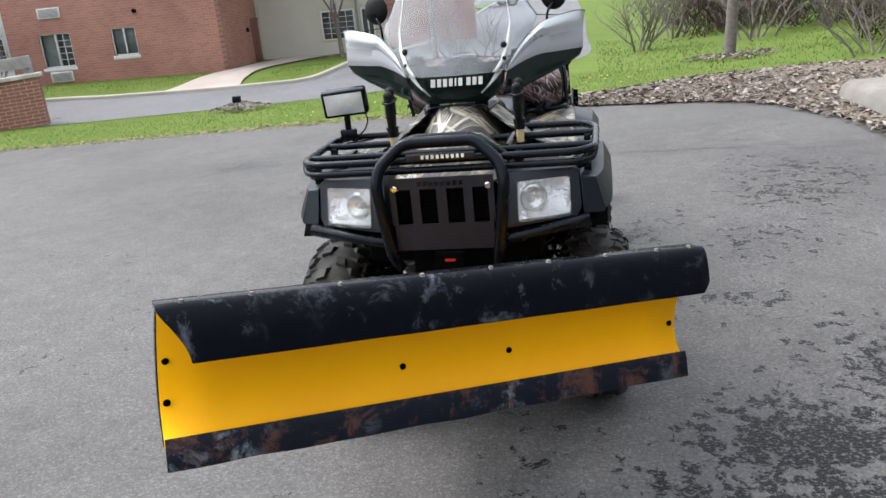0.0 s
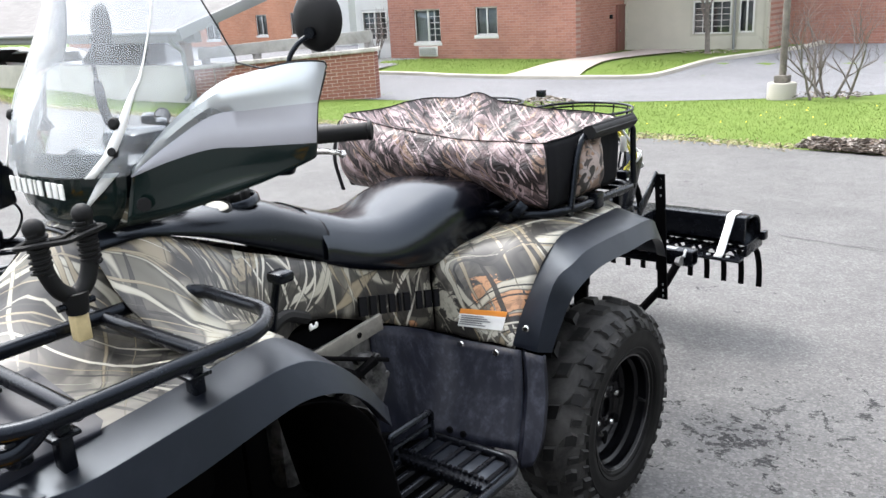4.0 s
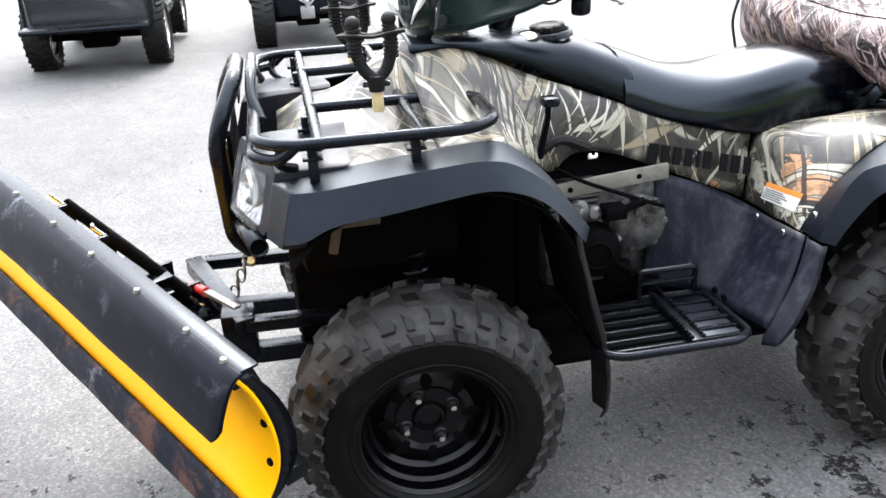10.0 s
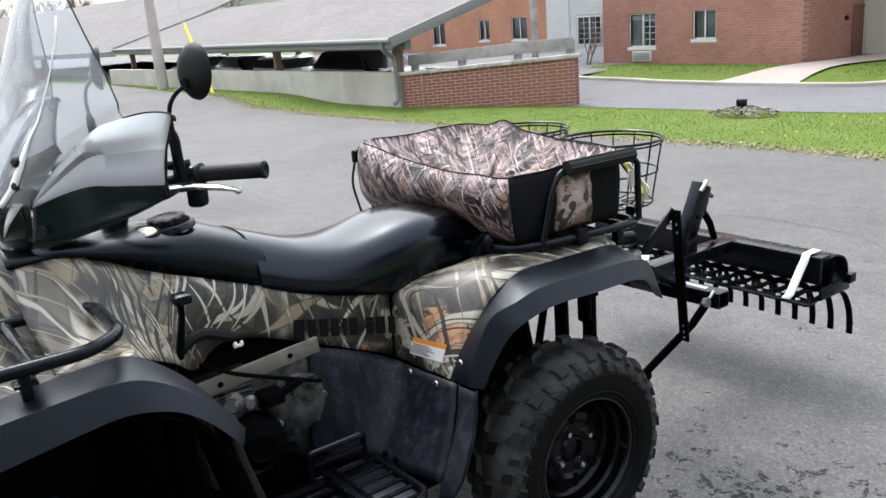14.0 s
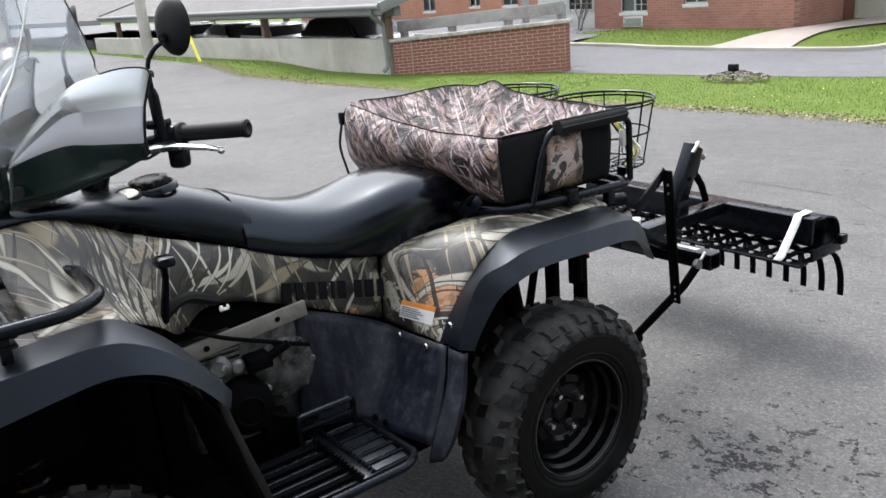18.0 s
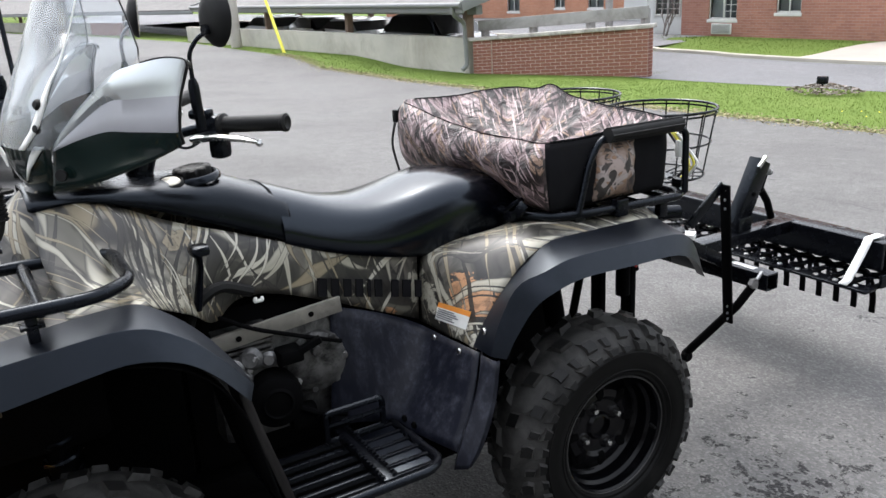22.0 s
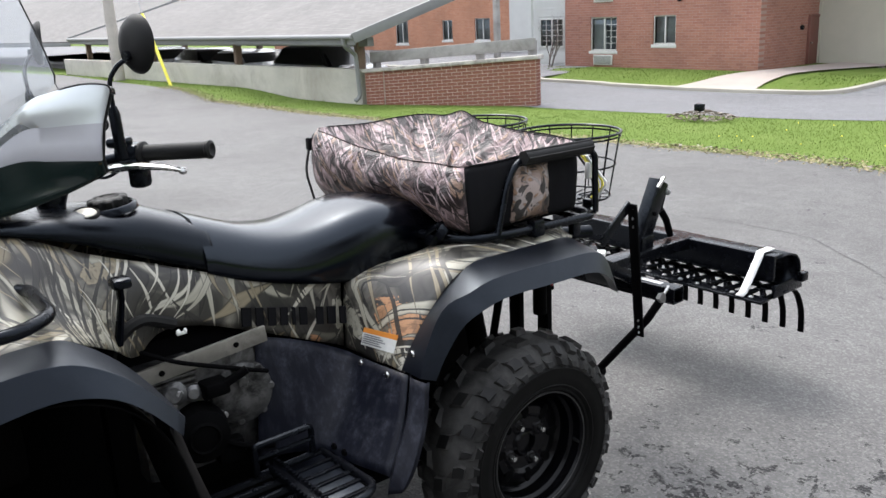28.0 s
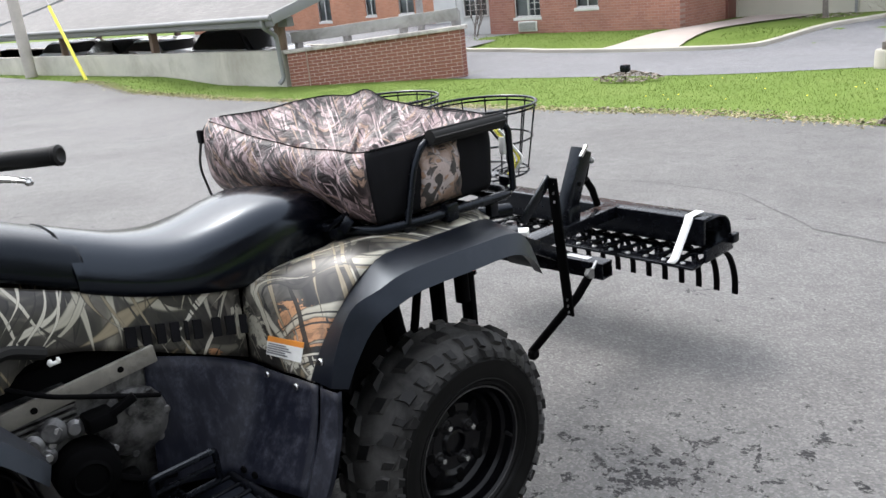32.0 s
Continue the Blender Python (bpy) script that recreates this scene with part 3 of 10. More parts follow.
def brick_mat(name, c1, c2, mortar, w=0.2, h=0.068, axis="x"):
    m, nt, b = node_mat(name)
    v = coords(nt, rot=(90, 0, 0) if axis == "x" else (90, 0, 90))
    if axis == "y":
        v = coords(nt, rot=(0, -90, -90))
    br = nt.nodes.new("ShaderNodeTexBrick")
    br.inputs["Scale"].default_value = 1.0
    br.inputs["Brick Width"].default_value = w
    br.inputs["Row Height"].default_value = h
    br.inputs["Mortar Size"].default_value = 0.005
    br.inputs["Color1"].default_value = (*c1, 1)
    br.inputs["Color2"].default_value = (*c2, 1)
    br.inputs["Mortar"].default_value = (*mortar, 1)
    nt.links.new(v, br.inputs["Vector"])
    o = coords(nt)
    c = mix(nt, 0.5, br.outputs["Color"], ramp(nt, noise_tex(nt, o, 0.8, 5), [(0.3, grey(0.35)), (0.7, grey(0.62))]), "OVERLAY")
    nt.links.new(c, b.inputs["Base Color"])
    b.inputs["Roughness"].default_value = 0.9
    bump(nt, b, br.outputs["Fac"], -0.4, 0.004)
    return m


M["facade_x"] = brick_mat("brick_facade", (0.36, 0.168, 0.124), (0.295, 0.130, 0.098), (0.36, 0.24, 0.20))
M["facade_y"] = brick_mat("brick_side_facade", (0.36, 0.168, 0.124), (0.295, 0.130, 0.098), (0.36, 0.24, 0.20), axis="y")
M["facade_o"] = brick_mat("orange_brick_facade", (0.42, 0.20, 0.12), (0.36, 0.16, 0.095), (0.42, 0.26, 0.19))


def shingles(name):
    m, nt, b = node_mat(name)
    v = coords(nt)
    br = nt.nodes.new("ShaderNodeTexBrick")
    br.inputs["Scale"].default_value = 1.0
    br.inputs["Brick Width"].default_value = 0.3
    br.inputs["Row Height"].default_value = 0.13
    br.inputs["Mortar Size"].default_value = 0.008
    br.inputs["Color1"].default_value = (0.135, 0.128, 0.124, 1)
    br.inputs["Color2"].default_value = (0.17, 0.162, 0.155, 1)
    br.inputs["Mortar"].default_value = (0.10, 0.096, 0.092, 1)
    nt.links.new(v, br.inputs["Vector"])
    c = mix(nt, 0.5, br.outputs["Color"], ramp(nt, noise_tex(nt, v, 0.5, 6), [(0.3, grey(0.4)), (0.7, grey(0.6))]), "OVERLAY")
    nt.links.new(c, b.inputs["Base Color"])
    b.inputs["Roughness"].default_value = 0.95
    bump(nt, b, br.outputs["Fac"], -0.4, 0.005)
    return m


M["shingle"] = shingles("grey_roof_shingles")

# ---------- mesh tools ----------
def part(name, bm, material, parent=None, label="", smooth=40, solid=0.0, bevel=0.0, subd=0, category="", group="", kind=""):
    """Links a bmesh as one mesh object, under a thing or a part where one is given."""
    bmesh.ops.remove_doubles(bm, verts=bm.verts, dist=1e-5)
    bmesh.ops.recalc_face_normals(bm, faces=bm.faces)
    lim = radians(smooth)
    for f in bm.faces:
        f.smooth = smooth > 0
    for e in bm.edges:
        if len(e.link_faces) == 2 and e.calc_face_angle(0) > lim:
            e.smooth = False
    me = bpy.data.meshes.new(name)
    bm.to_mesh(me)
    bm.free()
    for m in material if isinstance(material, (list, tuple)) else (material,):
        me.materials.append(m)
    ob = new(name, me)
    if parent is not None:
        ob.parent = parent
    if subd:
        s = ob.modifiers.new("round", "SUBSURF")
        s.levels = s.render_levels = subd
    if solid:
        s = ob.modifiers.new("thick", "SOLIDIFY")
        s.thickness, s.offset = solid, -1
    if bevel:
        s = ob.modifiers.new("edge", "BEVEL")
        s.width, s.segments, s.limit_method, s.angle_limit = bevel, 2, "ANGLE", radians(35)
    return tagged(ob, label, category, group, kind)


def thing(name, label, category, group="", at=(0, 0, 0), rz=0.0):
    ob = new(name)
    ob.matrix_world = pose(*at, 0, 0, rz)
    ob.empty_display_size = 0.1
    return tagged(ob, label, category, group)


def box(bm, lo, hi, bev=0.0, mat=0, taper=None):
    """A box between two corners, with bevelled edges."""
    t = bmesh.new()
    bmesh.ops.create_cube(t, size=1.0)
    c = [(a + b) / 2 for a, b in zip(lo, hi)]
    s = [abs(b - a) for a, b in zip(lo, hi)]
    for v in t.verts:
        if taper and v.co.z > 0:
            v.co.x *= taper[0]
            v.co.y *= taper[1]
        v.co = Vector((c[i] + v.co[i] * s[i] for i in range(3)))
    if bev:
        bmesh.ops.bevel(t, geom=list(t.edges), offset=min(bev, 0.45 * min(s)), segments=2, profile=0.5, affect="EDGES")
    return join(bm, t, mat)


def join(bm, t, mat=0, m=None):
    vs = {}
    for v in t.verts:
        vs[v] = bm.verts.new(m @ v.co if m else v.co)
    made = []
    for f in t.faces:
        try:
            g = bm.faces.new([vs[v] for v in f.verts])
            g.material_index = mat if mat is not None else f.material_index
            made.append(g)
        except ValueError:
            pass
    t.free()
    return made


def obox(bm, c, size, axes, bev=0.0, mat=0):
    """A box about c with its own three axes."""
    t = bmesh.new()
    box(t, [-s / 2 for s in size], [s / 2 for s in size], bev)
    ax = [Vector(a).normalized() for a in axes]
    m = Matrix((ax[0], ax[1], ax[2])).transposed().to_4x4()
    m.translation = Vector(c)
    join(bm, t, mat, m)


def bar(bm, a, b, w, h, up=(0, 0, 1), bev=0.002, mat=0):
    """A flat or square bar from a to b, w wide and h thick along up."""
    a, b = Vector(a), Vector(b)
    x = (b - a).normalized()
    z = Vector(up)
    if abs(x.dot(z.normalized())) > 0.98:
        z = Vector((1, 0, 0))
    y = z.cross(x).normalized()
    z = x.cross(y)
    obox(bm, (a + b) / 2, ((b - a).length, w, h), (x, y, z), bev, mat)


def fillet(pts, r, n=5, closed=False):
    P = [Vector(p) for p in pts]
    out = []
    N = len(P)
    for i in range(N):
        if not closed and i in (0, N - 1):
            out.append(P[i])
            continue
        p, a, b = P[i], P[i - 1], P[(i + 1) % N]
        u, v = (a - p), (b - p)
        k = min(r, u.length * 0.45, v.length * 0.45)
        p0, p1 = p + u.normalized() * k, p + v.normalized() * k
        for j in range(n + 1):
            t = j / n
            out.append(p0 * (1 - t) ** 2 + p * 2 * t * (1 - t) + p1 * t * t)
    return out


def tube(bm, pts, r, seg=10, closed=False, bend=0.0, caps=True, mat=0, n=5, flat=1.0):
    """A round tube along a line; r may be a list of radii."""
    P = fillet(pts, bend, n, closed) if bend else [Vector(p) for p in pts]
    R = r if isinstance(r, (list, tuple)) else [r] * len(P)
    N = len(P)
    rings = []
    ref = None
    for i in range(N):
        if closed:
            d = P[(i + 1) % N] - P[i - 1]
        else:
            d = P[min(i + 1, N - 1)] - P[max(i - 1, 0)]
        d = d.normalized() if d.length > 1e-9 else Vector((0, 0, 1))
        if ref is None:
            ref = Vector((0, 0, 1)) if abs(d.z) < 0.9 else Vector((1, 0, 0))
        x = (ref - d * ref.dot(d))
        x = x.normalized() if x.length > 1e-6 else d.orthogonal().normalized()
        ref = x
        y = d.cross(x)
        rings.append([bm.verts.new(P[i] + x * (math.cos(a) * R[i] * flat) + y * (math.sin(a) * R[i])) for a in [2 * math.pi * k / seg for k in range(seg)]])
    for i in range(N if closed else N - 1):
        a, b = rings[i], rings[(i + 1) % N]
        for k in range(seg):
            f = bm.faces.new((a[k], a[(k + 1) % seg], b[(k + 1) % seg], b[k]))
            f.material_index = mat
    if caps and not closed:
        for ring in (rings[0], rings[-1]):
            f = bm.faces.new(ring)
            f.material_index = mat


def lathe(bm, prof, m=None, seg=32, mat=0, arc=1.0):
    """Turns a profile of (radius, height) about z."""
    m = m or Matrix()
    rows = []
    for r, h in prof:
        if r < 1e-6:
            rows.append([bm.verts.new(m @ Vector((0, 0, h)))])
        else:
            rows.append([bm.verts.new(m @ Vector((r * math.cos(2 * math.pi * k / seg), r * math.sin(2 * math.pi * k / seg), h))) for k in range(seg)])
    for a, b in zip(rows, rows[1:]):
        for k in range(seg):
            q = [a[k % len(a)], a[(k + 1) % len(a)], b[(k + 1) % len(b)], b[k % len(b)]]
            u = []
            for v in q:
                if v not in u:
                    u.append(v)
            if len(u) > 2:
                f = bm.faces.new(u)
                f.material_index = mat


def axis_m(at, d):
    """A frame at a point whose z looks along d."""
    q = Vector(d).to_track_quat("Z", "Y").to_matrix().to_4x4()
    q.translation = Vector(at)
    return q


def disc(bm, at, d, r, h, seg=16, bev=0.15, mat=0):
    e = min(r, abs(h)) * bev
    lathe(bm, [(0, 0), (r, 0), (r, h - e), (r - e, h), (0, h)], axis_m(at, d), seg, mat)


def loft(bm, rows, mats=None, closed=False):
    """A sheet through rows of points; mats gives the material of each column of faces."""
    V = [[bm.verts.new(p) for p in row] for row in rows]
    for a, b in zip(V, V[1:]):
        n = len(a)
        for k in range(n if closed else n - 1):
            f = bm.faces.new((a[k], a[(k + 1) % n], b[(k + 1) % n], b[k]))
            if mats:
                f.material_index = mats[k]
    return V


def spline(pts, n):
    """n points on a smooth line through pts, evenly by index."""
    P = [Vector(p) for p in pts]
    out = []
    for i in range(n):
        t = i / (n - 1) * (len(P) - 1)
        k = min(int(t), len(P) - 2)
        f = t - k
        p0, p1, p2, p3 = P[max(k - 1, 0)], P[k], P[k + 1], P[min(k + 2, len(P) - 1)]
        out.append(0.5 * (2 * p1 + (p2 - p0) * f + (2 * p0 - 5 * p1 + 4 * p2 - p3) * f * f + (3 * p1 - p0 - 3 * p2 + p3) * f ** 3))
    return out


def smoothstep(a, b, x):
    t = max(0.0, min(1.0, (x - a) / (b - a)))
    return t * t * (3 - 2 * t)


def line_at(pts, x):
    """Height of a piecewise line at x."""
    for (x0, y0), (x1, y1) in zip(pts, pts[1:]):
        if x <= x1:
            return y0 + (y1 - y0) * max(0.0, (x - x0)) / (x1 - x0)
    return pts[-1][1]


def mirrored(p, s):
    return (p[0] * s, p[1], p[2])


def loose(name, bm, material, parent=None, label="", **kw):
    """Links every separate piece of a bmesh as a part of its own."""
    left = set(bm.verts)
    while left:
        todo = [left.pop()]
        isle = set(todo)
        while todo:
            v = todo.pop()
            for e in v.link_edges:
                o = e.other_vert(v)
                if o not in isle:
                    isle.add(o)
                    left.discard(o)
                    todo.append(o)
        t = bmesh.new()
        vs = {v: t.verts.new(v.co) for v in sorted(isle, key=lambda q: q.index)}
        for f in {f for v in isle for f in v.link_faces}:
            g = t.faces.new([vs[v] for v in f.verts])
            g.material_index = f.material_index
        part(name, t, material, parent, label, **kw)
    bm.free()

# ---------- the ground ----------
def gz(x, y):
    """Height of the ground: level under the machine, falling gently to the road, rising a little at the house."""
    s = -0.66 * x + 0.75 * y
    z = -0.035 * min(14.0, max(0.0, s - 1.5))
    w = smoothstep(-16.5, -14.2, x)
    z += 0.19 * ((1 - w) * smoothstep(18.3, 20.3, s) + w * smoothstep(16.0, 18.2, y)) * smoothstep(2.0, -2.0, x)
    z += 0.10 * smoothstep(2.6, 9.0, x) * smoothstep(4.0, 14.0, y) * 6
    return z


LOT = [(-140, 4.0), (-75, 2.6), (-60, 5.2), (-47, 7.5), (-33, 9.0), (-25, 8.75), (-14.3, 8.55), (-7.1, 8.25), (-4.6, 8.15), (-2.3, 8.05), (-1.46, 7.85), (0.0, 7.55), (0.5, 7.45), (1.7, 7.0), (2.24, 6.5), (2.65, 5.3), (2.8, 4.2), (3.2, 3.2), (6.0, 2.4), (60, 2.0)]
ROAD_A = [(-140, 14.0), (-16, 12.1), (-9.8, 11.75), (-6.3, 11.82), (-4.4, 11.95), (-2.4, 12.65), (-1.1, 13.3), (-0.2, 14.6), (0.4, 16.6), (0.3, 22), (-0.1, 40), (-2.6, 115)]
ROAD_B = [(-140, 24.0), (-30, 16.4), (-14.1, 16.05), (-11.2, 15.72), (-8.9, 15.68), (-7.3, 15.85), (-6.4, 16.1), (-5.8, 17.0), (-4.7, 20.6), (-4.4, 24), (-5.0, 40), (-8.0, 115)]


def sheet(name, rows, material, label, category, lift=0.0, kind="structure"):
    bm = bmesh.new()
    loft(bm, [[(x, y, gz(x, y) + (lift(x, y) if callable(lift) else lift)) for x, y in r] for r in rows])
    return tagged(part(name, bm, material, smooth=60), label, category, kind=kind)


def grid_rows(xs, ys):
    return [[(x, y) for x in xs] for y in ys]


def steps(a, b, d):
    n = max(1, int(abs(b - a) / d))
    return [a + (b - a) * i / n for i in range(n + 1)]


gx = [-900, -400, -200, -140] + steps(-100, -40, 5) + steps(-38, 12, 0.8) + steps(14, 40, 4) + [70, 140, 400, 900]
gy = [-900, -300, -100, -40] + steps(-20, 2, 3) + steps(2.5, 30, 0.8) + steps(32, 60, 4) + [80, 140, 300, 900]
# the soil runs on under the asphalt, deeper away from the lawn's edge
sheet("ground", grid_rows(gx, gy), M["lawn"], "green spring lawn round the parking lot", "lawn", lambda x, y: -0.02 - 0.2 * smoothstep(0.8, 4.0, line_at(LOT, x) - y))

lx = [-140, -90, -60, -45] + steps(-38, 2.2, 0.6) + steps(2.3, 3.2, 0.15) + [4, 6, 12, 60]
rows = []
for i in range(36):
    f = i / 35
    rows.append([(x, -60 + (line_at(LOT, x) + 60) * (1 - (1 - f) ** 2.4)) for x in lx])
parking_lot = sheet("parking_lot", rows, M["asphalt"], "worn grey asphalt parking lot with damp dark spots and shade painted under the ATV", "parking lot", 0.0)


def along(line, n):
    """n points at even spacing on a plan line."""
    P = [Vector((*p, 0)) for p in line]
    L = [0.0]
    for a, b in zip(P, P[1:]):
        L.append(L[-1] + (b - a).length)
    out = []
    for i in range(n):
        d = L[-1] * i / (n - 1)
        k = max(j for j in range(len(L) - 1) if L[j] <= d + 1e-9)
        f = (d - L[k]) / (L[k + 1] - L[k])
        q = P[k].lerp(P[k + 1], f)
        out.append((q.x, q.y))
    return out


def smooth_line(line, n):
    return [(p.x, p.y) for p in spline([(*p, 0) for p in line], n)]


RA, RB = smooth_line(ROAD_A[1:], 70), smooth_line(ROAD_B[1:], 70)
RA, RB = [(-60, 13.0), (-30, 12.6)] + RA, [(-60, 18.5), (-40, 17.2)] + RB
rows = [[(a[0] + (b[0] - a[0]) * k / 8, a[1] + (b[1] - a[1]) * k / 8) for k in range(9)] for a, b in zip(RA, RB)]
sheet("road", rows, M["road"], "pale grey asphalt drive bending past the house", "road", -0.012)


def kerb(name, line, label, w=0.13, h=0.07):
    bm = bmesh.new()
    P = [Vector((*p, 0)) for p in line]
    rows = []
    for i, p in enumerate(P):
        d = (P[min(i + 1, len(P) - 1)] - P[max(i - 1, 0)]).normalized()
        n = Vector((-d.y, d.x, 0))
        z = gz(p.x, p.y)
        rows.append([p + n * a + Vector((0, 0, z + b)) for a, b in ((-0.01, -0.03), (0.0, h * 0.8), (0.03, h), (w, h), (w, -0.1))])
    loft(bm, rows)
    return tagged(part(name, bm, M["curb"], smooth=50), label, "kerb", kind="structure")


kerb("kerb", RB, "pale concrete kerb along the far side of the drive")

# path to the door
bm = bmesh.new()
pl = spline([(-9.9, 15.85, 0), (-9.6, 17.2, 0), (-9.2, 18.4, 0), (-8.6, 21.3, 0)], 12)
pr = spline([(-7.8, 15.9, 0), (-8.1, 17.2, 0), (-7.9, 18.9, 0), (-6.9, 20.9, 0)], 12)
loft(bm, [[(a.lerp(b, k / 3).x, a.lerp(b, k / 3).y, gz(*a.lerp(b, k / 3).xy) + 0.02) for k in range(4)] for a, b in zip(pl, pr)])
tagged(part("path", bm, M["walk"]), "pale concrete footpath from the drive to the door", "path", kind="structure")

# leaf litter bed beside the lot
bm = bmesh.new()
bed_a = [(-0.8, 7.70), (0.0, 7.52), (0.6, 7.38), (1.7, 6.95), (2.3, 6.4), (2.7, 5.2), (2.85, 4.2), (3.3, 3.2)]
bed_b = [(-0.6, 7.95), (0.2, 8.0), (0.9, 8.5), (1.9, 9.5), (3.4, 9.6), (5.2, 8.6), (6.5, 7.5), (8.5, 5.0)]
A, B = along(bed_a, 24), along(bed_b, 24)
loft(bm, [[(a[0] + (b[0] - a[0]) * k / 8, a[1] + (b[1] - a[1]) * k / 8, gz(a[0] + (b[0] - a[0]) * k / 8, a[1] + (b[1] - a[1]) * k / 8) + 0.015 + 0.10 * math.sin(math.pi * k / 8) * noise.noise((a[0] * 2, k, 3)) + 0.07 * math.sin(math.pi * k / 8)) for k in range(9)] for a, b in zip(A, B)])
tagged(part("leaf_bed", bm, M["soil"], smooth=60), "bed of brown leaf litter and wood chips beside the asphalt", "ground cover", kind="structure")


def scatter(name, spots, size, material, label, flat=0.5, seed=1, category="leaf litter"):
    """Loose chips and dry leaves."""
    rnd = random.Random(seed)
    V, F = [], []
    for x, y, z, k in spots:
        a, t, u = rnd.uniform(0, 6.3), rnd.uniform(-flat, flat), rnd.uniform(-flat, flat)
        s = size * k * rnd.uniform(0.5, 1.3)
        w = s * rnd.uniform(0.3, 0.7)
        m = Matrix.Translation((x, y, z + s * 0.25)) @ Euler((t, u, a)).to_matrix().to_4x4()
        i = len(V)
        V += [tuple(m @ Vector(p)) for p in ((-s, 0, 0), (0, -w, s * 0.25), (s, 0, 0), (0, w, s * 0.25))]
        F += [(i, i + 1, i + 2), (i, i + 2, i + 3)]
    me = bpy.data.meshes.new(name)
    me.from_pydata(V, [], F)
    me.materials.append(material)
    return tagged(new(name, me), label, category, kind="stuff")


rnd = random.Random(5)
spots = []
for _ in range(9000):
    i, k = rnd.random() * 22.99, rnd.random() ** 1.3
    a = Vector(A[int(i)]).lerp(Vector(A[int(i) + 1]), i % 1)
    b = Vector(B[int(i)]).lerp(Vector(B[int(i) + 1]), i % 1)
    p = a.lerp(b, k * 1.02 - 0.03)
    spots.append((p.x, p.y, gz(p.x, p.y) + 0.02 + 0.07 * math.sin(math.pi * max(0, min(1, k))), 1.0))
for _ in range(150):
    x = rnd.uniform(-4.2, -0.6)
    spots.append((x, line_at(LOT, x) + abs(rnd.gauss(0, 0.12)), gz(x, 8) + 0.01, 0.8))
for _ in range(150):
    x = rnd.uniform(-16, -3)
    spots.append((x, line_at(LOT, x) + abs(rnd.gauss(0, 0.14)) - 0.05, gz(x, 8.2) + 0.004, 0.6))
for cx, cy, n, r in ((2.75, 12.1, 500, 0.62), (-5.75, 11.2, 380, 0.46), (-1.75, 12.75, 120, 0.5), (-6.4, 20.2, 160, 0.6)):
    for _ in range(n):
        a, d = rnd.uniform(0, 6.3), r * math.sqrt(rnd.random())
        x, y = cx + d * 1.25 * math.cos(a), cy + d * math.sin(a)
        spots.append((x, y, gz(x, y) + 0.02 + 0.12 * max(0, 1 - d / r) * (cx < -5 and cy < 13), 1.1))
pale_spots = []
for _ in range(9000):
    x = rnd.uniform(-22, -0.8)
    y = line_at(LOT, x) + rnd.gauss(0.05, 0.13)
    pale_spots.append((x, y, gz(x, y) + 0.004, 0.55))
scatter("dry_grass", pale_spots, 0.036, M["straw"], "strip of dry beige grass where lawn meets asphalt", seed=9, category="dry grass")
scatter("leaf_litter", spots, 0.036, M["litter"], "scattered dry leaves and wood chips at the lawn's edge")

# grass blades
V, F = [], []
for n, x0, x1, d0, d1, s in ((52000, -15, 3.0, 0.0, 4.4, 0.027), (9000, -4.5, 6.0, 4.0, 12, 0.06), (7000, -16, -4.8, 8.0, 11.0, 0.05), (5000, -34, -15, 0.0, 1.6, 0.06)):
    for _ in range(n):
        x = rnd.uniform(x0, x1)
        y = line_at(LOT, x) + rnd.uniform(d0, d1)
        if d0 < 1 and x > -10.3 and y > min(p[1] for p in RA if p[0] > -11) + 0.0 and y > line_at(ROAD_A[:8], x) - 0.03:
            continue
        if d0 > 3 and x < 0.55 and x > -6.0:
            continue
        if x < -4.8 and d0 > 7 and (y < 16.15 or y > 18.5 or (x > -9.9 + (y - 16) * 0.25 and x < -7.6)):
            continue
        if x > 0.4 and y < 9.0 + (x - 0.5) * 0.5 and y < 9.7:
            continue
        z = gz(x, y) - 0.03
        a, h, w = rnd.uniform(0, 6.3), s * rnd.uniform(0.25, 0.75), s * rnd.uniform(0.10, 0.2)
        lx_, ly_ = rnd.gauss(0, 0.5) * h, rnd.gauss(0, 0.5) * h
        i = len(V)
        V += [(x - w * math.cos(a), y - w * math.sin(a), z), (x + w * math.cos(a), y + w * math.sin(a), z), (x + lx_, y + ly_, z + 0.02 + h)]
        F.append((i, i + 1, i + 2))
me = bpy.data.meshes.new("grass")
me.from_pydata(V, [], F)
me.materials.append(M["blades"])
tagged(new("grass", me), "short bright green grass blades on the lawn", "grass", kind="stuff")

# dandelions
V, F = [], []
for _ in range(34):
    x = rnd.choice((rnd.uniform(-4.2, -1.2), rnd.uniform(-3, 1.5)))
    y = rnd.uniform(8.4, 11.5)
    z, r = gz(x, y) + 0.03, rnd.uniform(0.008, 0.016)
    i = len(V)
    V += [(x + r * math.cos(k), y + r * math.sin(k), z) for k in (0, 1.05, 2.1, 3.14, 4.2, 5.25)] + [(x, y, z + 0.012)]
    F += [(i + k, i + (k + 1) % 6, i + 6) for k in range(6)]
me = bpy.data.meshes.new("dandelions")
me.from_pydata(V, [], F)
me.materials.append(M["flower"])
tagged(new("dandelions", me), "yellow dandelion heads in the lawn", "flower", kind="stuff")

